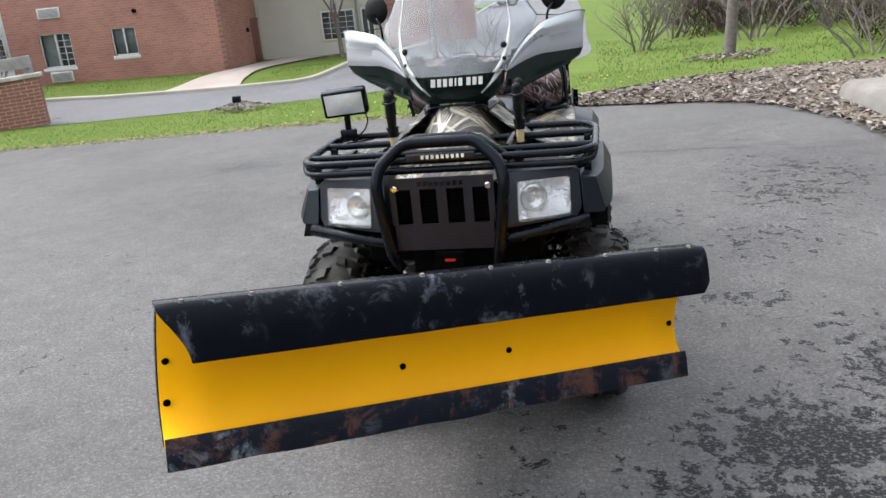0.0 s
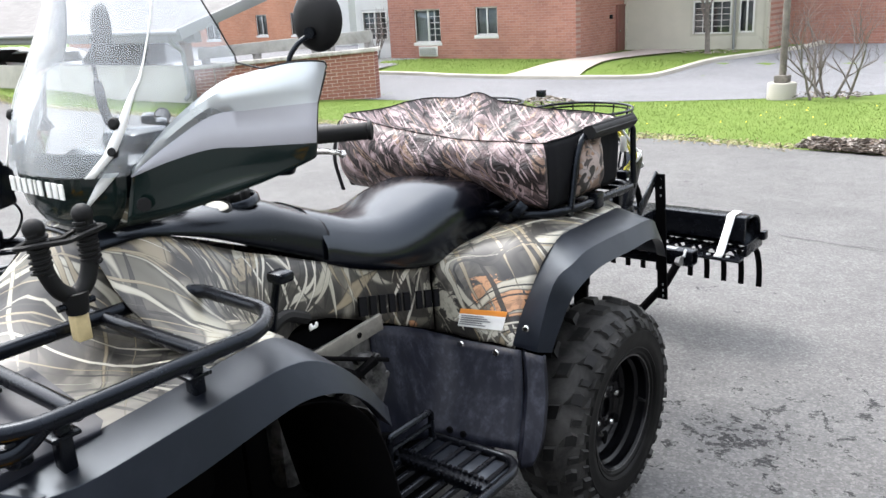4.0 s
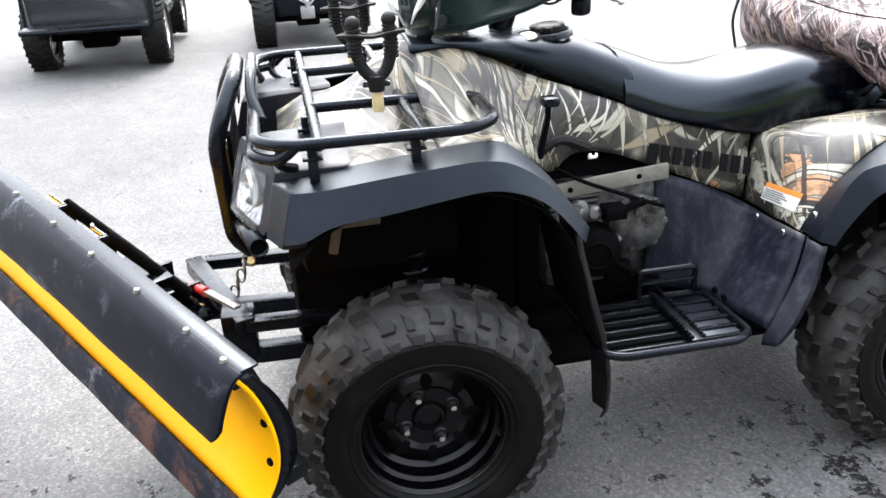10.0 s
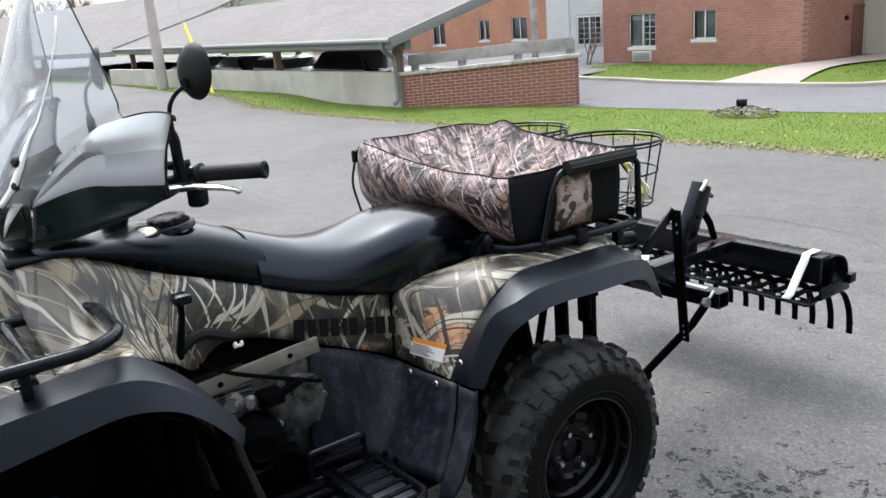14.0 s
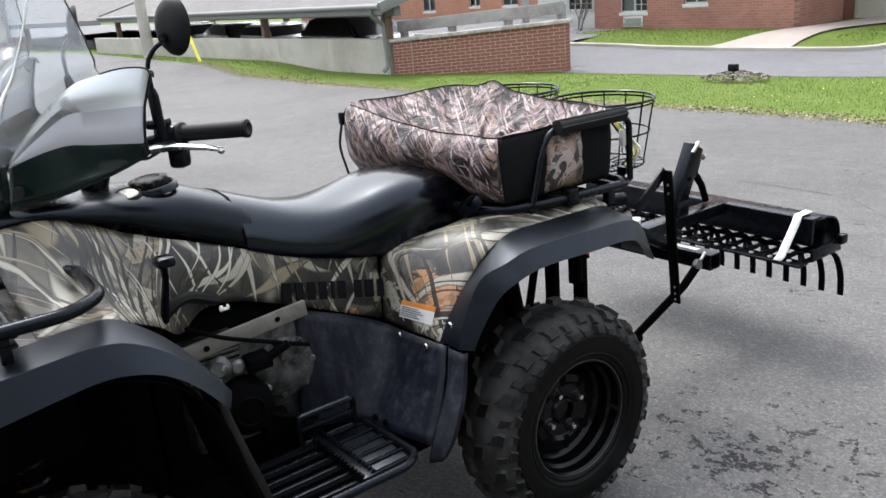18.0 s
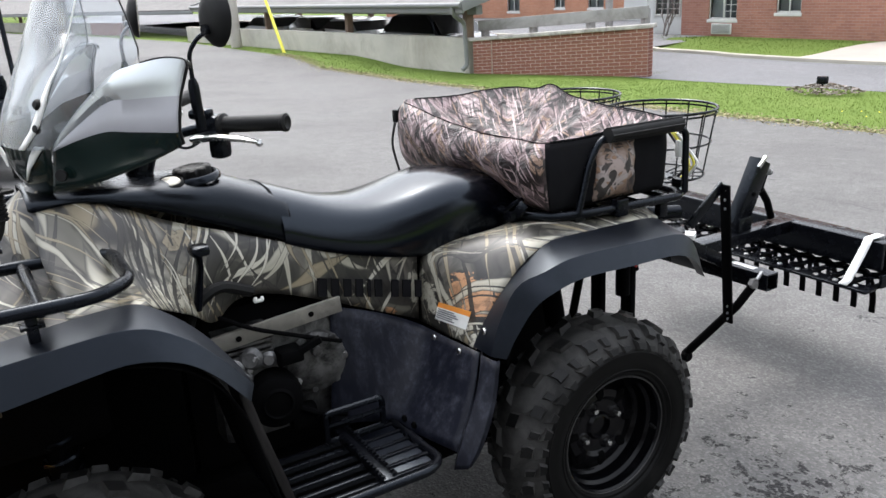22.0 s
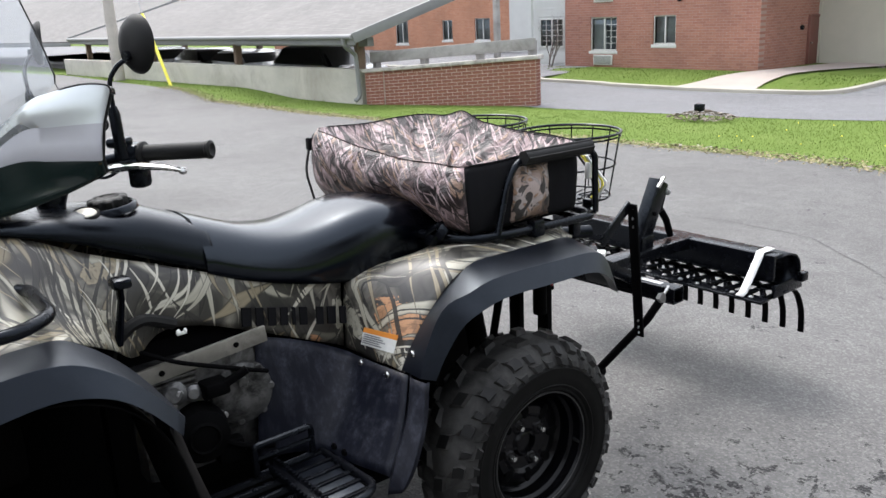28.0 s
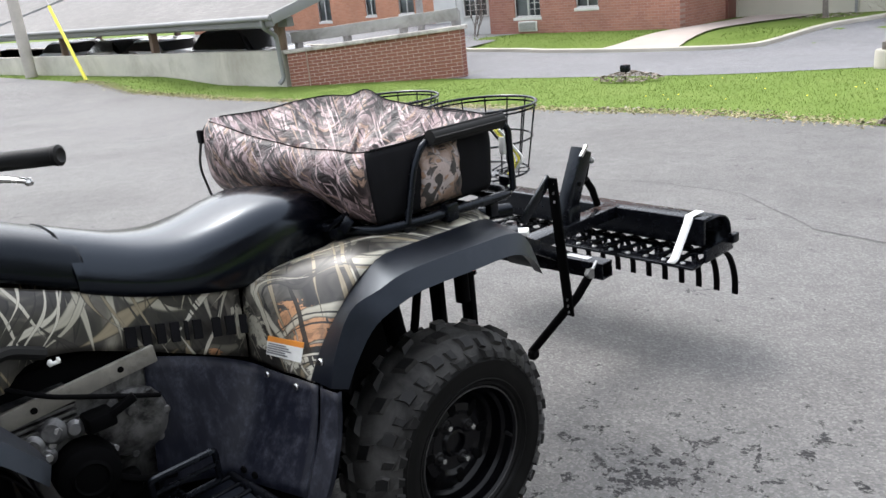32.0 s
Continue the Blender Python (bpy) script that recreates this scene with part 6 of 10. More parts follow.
bm = bmesh.new()
loft(bm, [[nose_pt(i, -1 + 2 * k / 20) for k in range(21)] for i in range(13)])
part("nose", bm, M["green"], fairing, "dark green glossy nose", smooth=60, solid=0.004)
bm = bmesh.new()
box(bm, (-0.06, 0.085, 1.055), (0.06, 0.20, 1.085), 0.02)
tube(bm, [(-0.05, 0.10, 1.06), (-0.09, 0.13, 1.02), (-0.12, 0.10, 0.97)], 0.012, 8, bend=0.02)
tube(bm, [(0.05, 0.10, 1.06), (0.09, 0.13, 1.02), (0.12, 0.10, 0.97)], 0.012, 8, bend=0.02)
part("nose_mount", bm, M["steel_black"], fairing)
for s in (1, -1):
    # white flashes beside the nose
    bm = bmesh.new()
    pts = []
    for f0, f1, i in ((0.97, 0.86, 10), (0.91, 0.80, 9), (0.84, 0.75, 8), (0.76, 0.70, 7), (0.62, 0.59, 5)):
        a, b = Vector(nose_pt(i, f0 * s)), Vector(nose_pt(i, f1 * s))
        pts.append([a + Vector((0, -0.005, 0)), b + Vector((0, -0.005, 0))])
    loft(bm, pts)
    part("flash", bm, M["white"], fairing, "white painted flash", smooth=60, solid=0.002)
    for p in ((0.176, 0.103, 1.272), (0.172, 0.095, 1.226)):
        bm = bmesh.new()
        lathe(bm, [(0.011, 0), (0.011, 0.004), (0.007, 0.009), (0, 0.010)], axis_m(mirrored(p, s), (0.6 * s, -1, 0.3)), 14)
        part("shield_bolt", bm, M["rubber"], fairing, "black round bolt head")
    # wing: silver brow, pale grey panel, black underside
    W_TOP = [(0.185, 0.115, 1.195), (0.235, 0.168, 1.267), (0.30, 0.222, 1.325), (0.35, 0.252, 1.342), (0.41, 0.288, 1.355), (0.455, 0.317, 1.353), (0.448, 0.323, 1.338)]
    W_CR = [(0.185, 0.113, 1.186), (0.235, 0.162, 1.234), (0.293, 0.208, 1.275), (0.35, 0.241, 1.282), (0.403, 0.272, 1.287), (0.445, 0.300, 1.290), (0.440, 0.306, 1.288)]
    W_GB = [(0.185, 0.112, 1.181), (0.235, 0.156, 1.204), (0.293, 0.198, 1.221), (0.35, 0.231, 1.223), (0.403, 0.262, 1.225), (0.445, 0.289, 1.226), (0.440, 0.296, 1.228)]
    W_LO = [(0.165, 0.100, 1.098), (0.215, 0.143, 1.108), (0.28, 0.192, 1.131), (0.334, 0.226, 1.152), (0.383, 0.259, 1.172), (0.432, 0.296, 1.197), (0.428, 0.303, 1.203)]
    n_w = 30
    T1, T2, T3, T4 = (spline(q, n_w) for q in (W_TOP, W_CR, W_GB, W_LO))
    out_ = Vector((0.45, -0.88, 0.12))
    bm = bmesh.new()
    rows = []
    mats = [2, 0, 0, 0, 1, 1, 2, 2, 2]
    for i in range(n_w):
        a, b, c, d = T1[i], T2[i], T3[i], T4[i]
        puff = 0.010 * math.sin(math.pi * min(1, i / 24))
        r = [a + Vector((-0.010, 0.012, -0.004)), a, a.lerp(b, 0.35) + out_ * puff, a.lerp(b, 0.72) + out_ * puff * 0.9, b, b.lerp(c, 0.5) + out_ * 0.002, c, c.lerp(d, 0.4) - out_ * puff * 0.8, c.lerp(d, 0.8) - out_ * puff * 0.5, d]
        rows.append([mirrored(p, s) for p in r])
    cols = [[r[k] for r in rows] for k in (1, 4, 6, 9)]
    loft(bm, rows, mats)
    part("wing", bm, [M["silver"], M["greypaint"], M["green"]], fairing, "silver and black wind deflector wing", smooth=32, solid=0.004)
    bm = bmesh.new()
    tube(bm, [c[-1] for c in cols], 0.0045, 8)
    part("wing_edge", bm, M["rubber"], fairing)
    bm = bmesh.new()
    disc(bm, mirrored((0.20, 0.118, 1.135), s), (0.8 * s, -0.6, 0.1), 0.012, 0.006, 14)
    part("wing_bolt", bm, M["rubber"], fairing)

# windshield
WS = [(1.185, 0.030, 0.183, 0.110), (1.25, 0.050, 0.220, 0.155), (1.31, 0.078, 0.268, 0.222), (1.350, 0.098, 0.286, 0.276), (1.39, 0.114, 0.262, 0.280), (1.43, 0.132, 0.238, 0.276), (1.50, 0.160, 0.198, 0.264), (1.57, 0.190, 0.156, 0.254), (1.625, 0.218, 0.096, 0.250), (1.64, 0.242, 0.03, 0.251)]
W1 = spline([(a, b, c) for a, b, c, d in WS], 30)
W2 = spline([(d, 0, 0) for a, b, c, d in WS], 30)
def shield_pt(i, f):
    z, yc, hw = W1[i]
    return (hw * math.sin(f * math.pi / 2) ** 1 if f >= 0 else -hw * math.sin(-f * math.pi / 2), yc + (W2[i].x - yc) * (1 - math.cos(f * math.pi / 2)) ** 0.9, z)


bm = bmesh.new()
loft(bm, [[shield_pt(i, -1 + 2 * k / 30) for k in range(31)] for i in range(30)])
shield = part("windshield", bm, M["shield"], fairing, "clear curved plastic windshield", smooth=80)
bm = bmesh.new()
k0 = next(i for i in range(30) if W1[i].x > 1.352)
tube(bm, [mirrored(p, -1) for p in T1[:15:-1]] + [shield_pt(i, -1) for i in range(k0, 30)] + [shield_pt(i, 1) for i in range(29, k0 - 1, -1)] + T1[16:], 0.0016, 6)
part("shield_edge", bm, M["rubber"], fairing)
for s in (1, -1):
    bm = bmesh.new()
    rows = []
    for i in range(0, 22):
        x_ = line_at(((1.185, 0.152), (1.226, 0.184), (1.272, 0.198), (1.34, 0.202), (1.40, 0.193), (1.50, 0.178), (1.56, 0.158)), W1[i].x)
        w_ = 0.002 + 0.014 * smoothstep(1.38, 1.24, W1[i].x)
        f0, f1 = (2 / math.pi * math.asin(min(0.999, q / W1[i].z)) for q in (x_, x_ - w_))
        rows.append([Vector(shield_pt(i, s * f0)) + Vector((0, -0.004, 0)), Vector(shield_pt(i, s * f1)) + Vector((0, -0.004, 0))])
    loft(bm, rows)
    part("shield_strip", bm, M["white"], fairing, smooth=60, solid=0.0015)
letter_row("lettering", (-0.082, 0.0355, 1.150), (1, 0.0, 0), (0, -0.05, 1), (0.016, 0.014, 0.014, 0.013, 0.006, 0.014, -0.008, 0.014, 0.014, 0.014), 0.027, M["white"], fairing, 0.1, 0.0025)
# dash behind the shield
bm = bmesh.new()
box(bm, (-0.13, 0.14, 1.12), (0.13, 0.26, 1.20), 0.03)
box(bm, (-0.06, 0.20, 1.19), (0.06, 0.30, 1.235), 0.02)
part("dash", bm, M["plastic"], fairing, "black instrument pod")

# handlebar
bars = new("handlebar")
bars.parent = atv
bm = bmesh.new()
tube(bm, [(-0.29, 0.497, 1.200), (-0.20, 0.425, 1.195), (-0.10, 0.33, 1.165), (0.10, 0.33, 1.165), (0.20, 0.425, 1.195), (0.29, 0.497, 1.200)], 0.011, 10, bend=0.05)
tube(bm, [(0, 0.33, 1.165), (0, 0.28, 1.02)], 0.03, 12)
part("bar_tube", bm, M["steel_black"], bars)
for s in (1, -1):
    g0, g1 = Vector((s * 0.222, 0.442, 1.196)), Vector((s * 0.337, 0.530, 1.202))
    d = (g1 - g0).normalized()
    bm = bmesh.new()
    n = 30
    tube(bm, [g0.lerp(g1, k / n) for k in range(n + 1)], [0.0165 + 0.0012 * (k % 2) for k in range(n + 1)], 12)
    lathe(bm, [(0.0165, 0), (0.019, 0.002), (0.019, 0.008), (0.013, 0.011), (0.008, 0.008), (0, 0.008)], axis_m(g1, d), 16)
    lathe(bm, [(0.0165, -0.004), (0.024, -0.004), (0.024, 0.002), (0.018, 0.006)], axis_m(g0, d), 18)
    part("grip", bm, M["rubber"], bars, "black ribbed rubber grip")
    bm = bmesh.new()
    c = g0 - d * 0.03
    obox(bm, c, (0.055, 0.05, 0.045), (d, Vector((0, 0, 1)).cross(d), (0, 0, 1)), 0.012)
    obox(bm, c + Vector((0.0, 0.012, -0.045)), (0.040, 0.035, 0.055), (d, Vector((0, 0, 1)).cross(d), (0, 0, 1)), 0.010)
    obox(bm, c + Vector((0.0, -0.02, 0.026)), (0.05, 0.03, 0.022), (d, Vector((0, 0, 1)).cross(d), (0, 0, 1)), 0.008)
    tube(bm, [c + Vector((-s * 0.01, -0.02, -0.03)), c + Vector((-s * 0.03, -0.05, -0.05)), c + Vector((-s * 0.10, -0.10, -0.03))], 0.003, 6, bend=0.02)
    loose("switch_block", bm, M["plastic"], bars, "black switch housing")
    bm = bmesh.new()
    o = Vector((-s * 0.012, -0.035, -0.028))
    tube(bm, [c + o, c + o + d * 0.04 + Vector((0, -0.014, 0.004)), c + o + d * 0.075 + Vector((0, -0.018, 0.006)), g1 + o * 1.1 - d * 0.040 + Vector((0, -0.010, 0.002)), g1 + o * 0.95 - d * 0.022 + Vector((0, 0.0, -0.010))], [0.016, 0.015, 0.013, 0.010, 0.008], 10, flat=0.6)
    lathe(bm, [(0, -0.008), (0.006, -0.006), (0.0085, 0), (0.006, 0.006), (0, 0.008)], Matrix.Translation(g1 + o * 0.95 - d * 0.020 + Vector((0, 0, -0.012))), 12)
    part("lever", bm, M["chrome"], bars, "bright brake lever")
    # mirror
    mir = new("mirror")
    mir.parent = atv
    mc = Vector((s * 0.345, 0.415, 1.415))
    nd = Vector((-0.25 * s, 1, -0.05)).normalized()
    bm = bmesh.new()
    t = bmesh.new()
    lathe(t, [(0, -0.020), (0.025, -0.018), (0.045, -0.011), (0.055, 0.0), (0.0565, 0.006), (0.052, 0.008)], None, 32)
    join(bm, t, 0, axis_m(mc, nd) @ Matrix.Diagonal((0.88, 0.97, 1, 1)))
    part("mirror_shell", bm, M["rubber"], mir, "black round mirror back", smooth=60)
    bm = bmesh.new()
    t = bmesh.new()
    lathe(t, [(0, 0.0075), (0.052, 0.0075)], None, 32)
    join(bm, t, 0, axis_m(mc, nd) @ Matrix.Diagonal((0.88, 0.97, 1, 1)))
    part("mirror_glass", bm, M["chrome"], mir)
    bm = bmesh.new()
    tube(bm, [mc - nd * 0.012 + Vector((0, 0, -0.022)), mc + Vector((-0.012 * s, -0.035, -0.034)), (s * 0.318, 0.364, 1.352), (s * 0.316, 0.366, 1.290), (s * 0.312, 0.368, 1.212)], 0.0046, 8, bend=0.02)
    tube(bm, [(s * 0.316, 0.365, 1.305), (s * 0.315, 0.366, 1.290), (s * 0.313, 0.368, 1.245), (s * 0.308, 0.374, 1.205)], [0.007, 0.011, 0.011, 0.010], 12)
    tube(bm, [mc - nd * 0.028 + Vector((0, 0, -0.022)), mc - nd * 0.008 + Vector((0, 0, -0.020))], 0.010, 10)
    part("mirror_stem", bm, M["steel_black"], mir)

# rear rack
for s in (1, -1):
    rack_tube("rear_rack_tube", [mirrored(p, s) for p in ((0.0, 1.185, 0.862), (0.225, 1.185, 0.862), (0.325, 1.245, 0.864), (0.345, 1.32, 0.864), (0.350, 1.665, 0.853), (0.31, 1.70, 0.853), (0.0, 1.705, 0.853))], 0.0125)
    o_ = 0.0 if s > 0 else 0.115
    rack_tube("rear_rack_hoop", [mirrored(p, s) for p in ((0.345, 1.300, 0.866), (0.338 + o_, 1.345, 1.000), (0.335 + o_, 1.385, 1.052), (0.335 + o_, 1.66, 1.050), (0.340 + o_, 1.692, 1.03), (0.345, 1.690, 0.86))], 0.0095, 0.04)
    bm = bmesh.new()
    box(bm, (s * 0.215 - 0.02, 1.165, 0.842), (s * 0.215 + 0.02, 1.215, 0.875), 0.006)
    bar(bm, (s * 0.20, 1.175, 0.87), (s * 0.245, 1.19, 0.905), 0.028, 0.012)
    box(bm, (s * 0.348 - 0.016, 1.42, 0.838), (s * 0.348 + 0.016, 1.46, 0.885), 0.004)
    box(bm, (s * 0.33 - 0.012, 1.30, 0.80), (s * 0.33 + 0.012, 1.33, 0.862), 0.003)
    box(bm, (s * 0.33 - 0.012, 1.60, 0.80), (s * 0.33 + 0.012, 1.63, 0.855), 0.003)
    loose("rack_clamp", bm, M["steel_black"], atv)
    bm = bmesh.new()
    tube(bm, [mirrored(p, s) for p in ((0.352 + o_, 1.395, 1.062), (0.352 + o_, 1.655, 1.060))], 0.019, 14)
    for k in range(5):
        a = k * 1.256
        tube(bm, [(s * (0.352 + o_ + 0.019 * math.cos(a)), 1.395, 1.062 + 0.019 * math.sin(a)), (s * (0.352 + o_ + 0.019 * math.cos(a)), 1.655, 1.060 + 0.019 * math.sin(a))], 0.003, 5)
    part("foam_sleeve", bm, M["rubber"], atv, "black ribbed foam sleeve")
for y in (1.30, 1.42, 1.54, 1.64):
    rack_tube("rear_rack_cross_tube", [(-0.345, y, 0.850), (0.345, y, 0.850)], 0.009, 0)
# rear carrier posts and struts behind the wheel
bm = bmesh.new()
for s in (1, -1):
    bar(bm, (s * 0.20, 1.50, 0.42), (s * 0.20, 1.50, 0.80), 0.045, 0.02, (0, 1, 0))
    bar(bm, (s * 0.20, 1.62, 0.42), (s * 0.20, 1.62, 0.78), 0.045, 0.02, (0, 1, 0))
    tube(bm, [(s * 0.22, 1.38, 0.50), (s * 0.22, 1.44, 0.75)], 0.012, 8)
    tube(bm, [(s * 0.24, 1.56, 0.55), (s * 0.24, 1.56, 0.66)], 0.022, 10)
    tube(bm, [(s * 0.21, 1.64, 0.60), (s * 0.20, 1.60, 0.79)], 0.010, 8)
loose("rear_frame", bm, M["dark"], atv)
bm = bmesh.new()
tube(bm, [(0.25, 1.60, 0.63), (0.255, 1.62, 0.70), (0.23, 1.60, 0.76)], 0.004, 6, bend=0.02)
part("wire", bm, M["red"], atv, "red wire")

# hook and chain at the front
bm = bmesh.new()
lathe_pts = [Vector((0.06 + 0.030 * math.cos(a), -0.375, 0.585 + 0.030 * math.sin(a))) for a in [0.9 + 4.9 * k / 16 for k in range(17)]]
tube(bm, lathe_pts, 0.010, 8)
part("winch_hook", bm, M["brass"], atv, "gold-coloured winch hook")
bm = bmesh.new()
for k in range(7):
    c = Vector((0.045 - 0.008 * k, -0.385 - 0.012 * k, 0.560 - 0.026 * k))
    pts = [c + Vector(((0.010 * math.cos(a), 0, 0.019 * math.sin(a)) if k % 2 else (0, 0.010 * math.cos(a), 0.019 * math.sin(a)))) for a in [2 * math.pi * j / 12 for j in range(12)]]
    tube(bm, pts, 0.0038, 6, True)
part("chain", bm, M["steel"], atv, "bright steel chain")
bm = bmesh.new()
box(bm, (-0.05, -0.355, 0.605), (0.05, -0.32, 0.665), 0.006)
bar(bm, (-0.012, -0.36, 0.645), (0.022, -0.36, 0.645), 0.004, 0.008, (0, 0, 1), 0, 1)
part("winch", bm, [M["dark"], M["red"]], atv)

# ---------- snow plow ----------
plow = thing("snow_plow", "raised yellow snow plow with black rubber flap and rusty wear bar", "snow plow", at=(0.10, -0.78, 0.0))
PO = Vector((0.10, -0.78, 0.0))
P_TR, P_TL = Vector((0.786, -0.381, 0.650)), Vector((-0.512, -1.262, 0.852))
p_a = (P_TR - P_TL).normalized()
p_n = Vector((p_a.y, -p_a.x, 0)).normalized()
p_u = p_n.cross(p_a).normalized()
if p_u.z < 0:
    p_u = -p_u
P_LEN = (P_TR - P_TL).length


def pp(a, n, u):
    """A point of the plow: metres along the blade from its end, out to the front, and up from the top edge."""
    return P_TL + p_a * a + p_n * n + p_u * u - PO


FACE = [(0.0, 0.0), (-0.028, -0.045), (-0.052, -0.10), (-0.070, -0.16), (-0.078, -0.22), (-0.072, -0.27), (-0.050, -0.315), (-0.020, -0.345)]
FC = spline([(n, u, 0) for n, u in FACE], 20)
bm = bmesh.new()
loft(bm, [[pp(a, p.x, p.y) for p in FC] for a in [0.004 + (P_LEN - 0.02) * k / 12 for k in range(13)]])
blade = part("blade", bm, M["plowyellow"], plow, "yellow curved plastic blade", smooth=60, solid=-0.008)
# steel back frame
bm = bmesh.new()
for k in range(7):
    a = 0.10 + (P_LEN - 0.2) * k / 6
    rows = [[pp(a - 0.004, p.x - 0.012, p.y), pp(a - 0.004, p.x - 0.055, p.y - 0.004), pp(a + 0.004, p.x - 0.055, p.y - 0.004), pp(a + 0.004, p.x - 0.012, p.y)] for p in FC]
    loft(bm, rows, closed=True)
bar(bm, pp(0.02, -0.02, -0.012), pp(P_LEN - 0.02, -0.02, -0.012), 0.035, 0.03, p_u)
bar(bm, pp(0.02, -0.125, -0.30), pp(P_LEN - 0.02, -0.125, -0.30), 0.05, 0.04, p_u)
loose("back_frame", bm, M["steel_black"], plow, "black steel rib frame")
# end plate of the blade
for a in (0.002, P_LEN - 0.018):
    bm = bmesh.new()
    loft(bm, [[pp(a, p.x - 0.001, p.y), pp(a, p.x - 0.030 - 0.02 * math.sin(math.pi * i / 19), p.y)] for i, p in enumerate(FC)])
    part("end_plate", bm, M["steel_black"], plow, solid=0.004)
# angle flange that clamps the flap
bm = bmesh.new()
bar(bm, pp(0.0, -0.030, 0.014), pp(P_LEN - 0.01, -0.030, 0.014), 0.040, 0.006, p_u)
part("top_flange", bm, M["steel_black"], plow, "black steel clamping flange")
# rubber flap
bm = bmesh.new()
FL = spline([(-0.012, 0.012, 0), (0.004, 0.006, 0), (0.020, -0.024, 0), (0.034, -0.068, 0), (0.044, -0.114, 0)], 12)
rows = []
for k in range(41):
    f = k / 40
    row = []
    for i, p in enumerate(FL):
        cut = 0.070 * smoothstep(2, 11, i)
        cut_r = 0.022 * smoothstep(9, 11, i)
        a = cut + (P_LEN - cut - cut_r) * f
        row.append(pp(a, p.x + 0.004 * noise.noise((f * 9, i * 0.1, 1)) * i / 11, p.y))
    rows.append(row)
loft(bm, rows)
part("rubber_flap", bm, M["flap"], plow, "scuffed black rubber deflector flap", smooth=60, solid=-0.009, bevel=0.003)
# wear bar
bm = bmesh.new()
WB = [(-0.022, -0.325), (-0.012, -0.345), (0.006, -0.398)]
rows = []
for k in range(61):
    a = 0.004 + (P_LEN - 0.02) * k / 60
    w = 0.004 * noise.noise((a * 7, 0, 4))
    rows.append([pp(a, WB[0][0] + 0.003, WB[0][1]), pp(a, WB[1][0] + 0.004, WB[1][1]), pp(a, WB[2][0], WB[2][1] + w)])
loft(bm, rows)
part("wear_bar", bm, M["edge"], plow, "rusty dark steel wear bar", smooth=60, solid=-0.009, bevel=0.002)
# bolts of blade, wear bar and flap
def blade_bolt(name, a, n, u, d, r, h, material):
    bm = bmesh.new()
    q = pp(a, n, u)
    lathe(bm, [(r, -0.002), (r, h * 0.4), (r * 0.7, h), (0, h)], axis_m(q, d), 12)
    part(name, bm, material, plow, smooth=50)


for a, u, n in ((0.022, -0.144, -0.066), (0.020, -0.256, -0.075), (0.637, -0.256, -0.075), (0.967, -0.256, -0.075), (1.545, -0.249, -0.076), (1.552, -0.140, -0.064)):
    blade_bolt("blade_bolt", a, n + 0.001, u, p_n, 0.009, 0.004, M["dark"])
for k in range(5):
    blade_bolt("wear_bolt", 0.10 + (P_LEN - 0.20) * k / 4, -0.002, -0.362, p_n + p_u * 0.3, 0.012, 0.006, M["edge"] if k < 5 else M["steel"])
for a in (0.06, 0.22, 0.44, 0.66, 0.86, 1.04, 1.23, 1.41, 1.53):
    blade_bolt("flap_bolt", a, -0.006, 0.012, p_u, 0.0080, 0.014, M["rail_metal"])
# push frame: pivot plate, tubes, springs, pin
def wp(x, y, z):
    return Vector((x, y, z)) - PO


bm = bmesh.new()
for s in (1, -1):
    bar(bm, wp(s * 0.135, -0.62, 0.345), wp(s * 0.115, 0.55, 0.300), 0.045, 0.045)
bar(bm, wp(-0.20, -0.62, 0.345), wp(0.20, -0.62, 0.345), 0.05, 0.045)
loose("push_tube", bm, M["steel_black"], plow, "black square push tube")
bm = bmesh.new()
bar(bm, wp(-0.20, -0.55, 0.455), wp(0.22, -0.40, 0.455), 0.045, 0.045)
bar(bm, wp(0.20, -0.42, 0.455), wp(0.20, 0.10, 0.440), 0.040, 0.030)
bar(bm, wp(-0.20, -0.52, 0.455), wp(-0.20, 0.10, 0.440), 0.040, 0.030)
loose("cross_tube", bm, M["steel_black"], plow)
bm = bmesh.new()
mid_b = P_TL.lerp(P_TR, 0.5) - p_u * 0.33 - p_n * 0.16
for s in (-0.07, 0.07):
    q = mid_b + p_a * s
    obox(bm, q - p_n * 0.09 - PO, (0.012, 0.18, 0.14), (p_a, -p_n, p_u), 0.004)
obox(bm, mid_b - p_n * 0.10 - PO, (0.30, 0.20, 0.012), (p_a, -p_n, p_u), 0.004)
loose("pivot_plate", bm, M["steel_black"], plow, "black pivot plate")
bm = bmesh.new()
box(bm, wp(0.13, -0.46, 0.36), wp(0.20, -0.38, 0.48), 0.006)
loose("hitch_block", bm, M["steel_black"], plow)
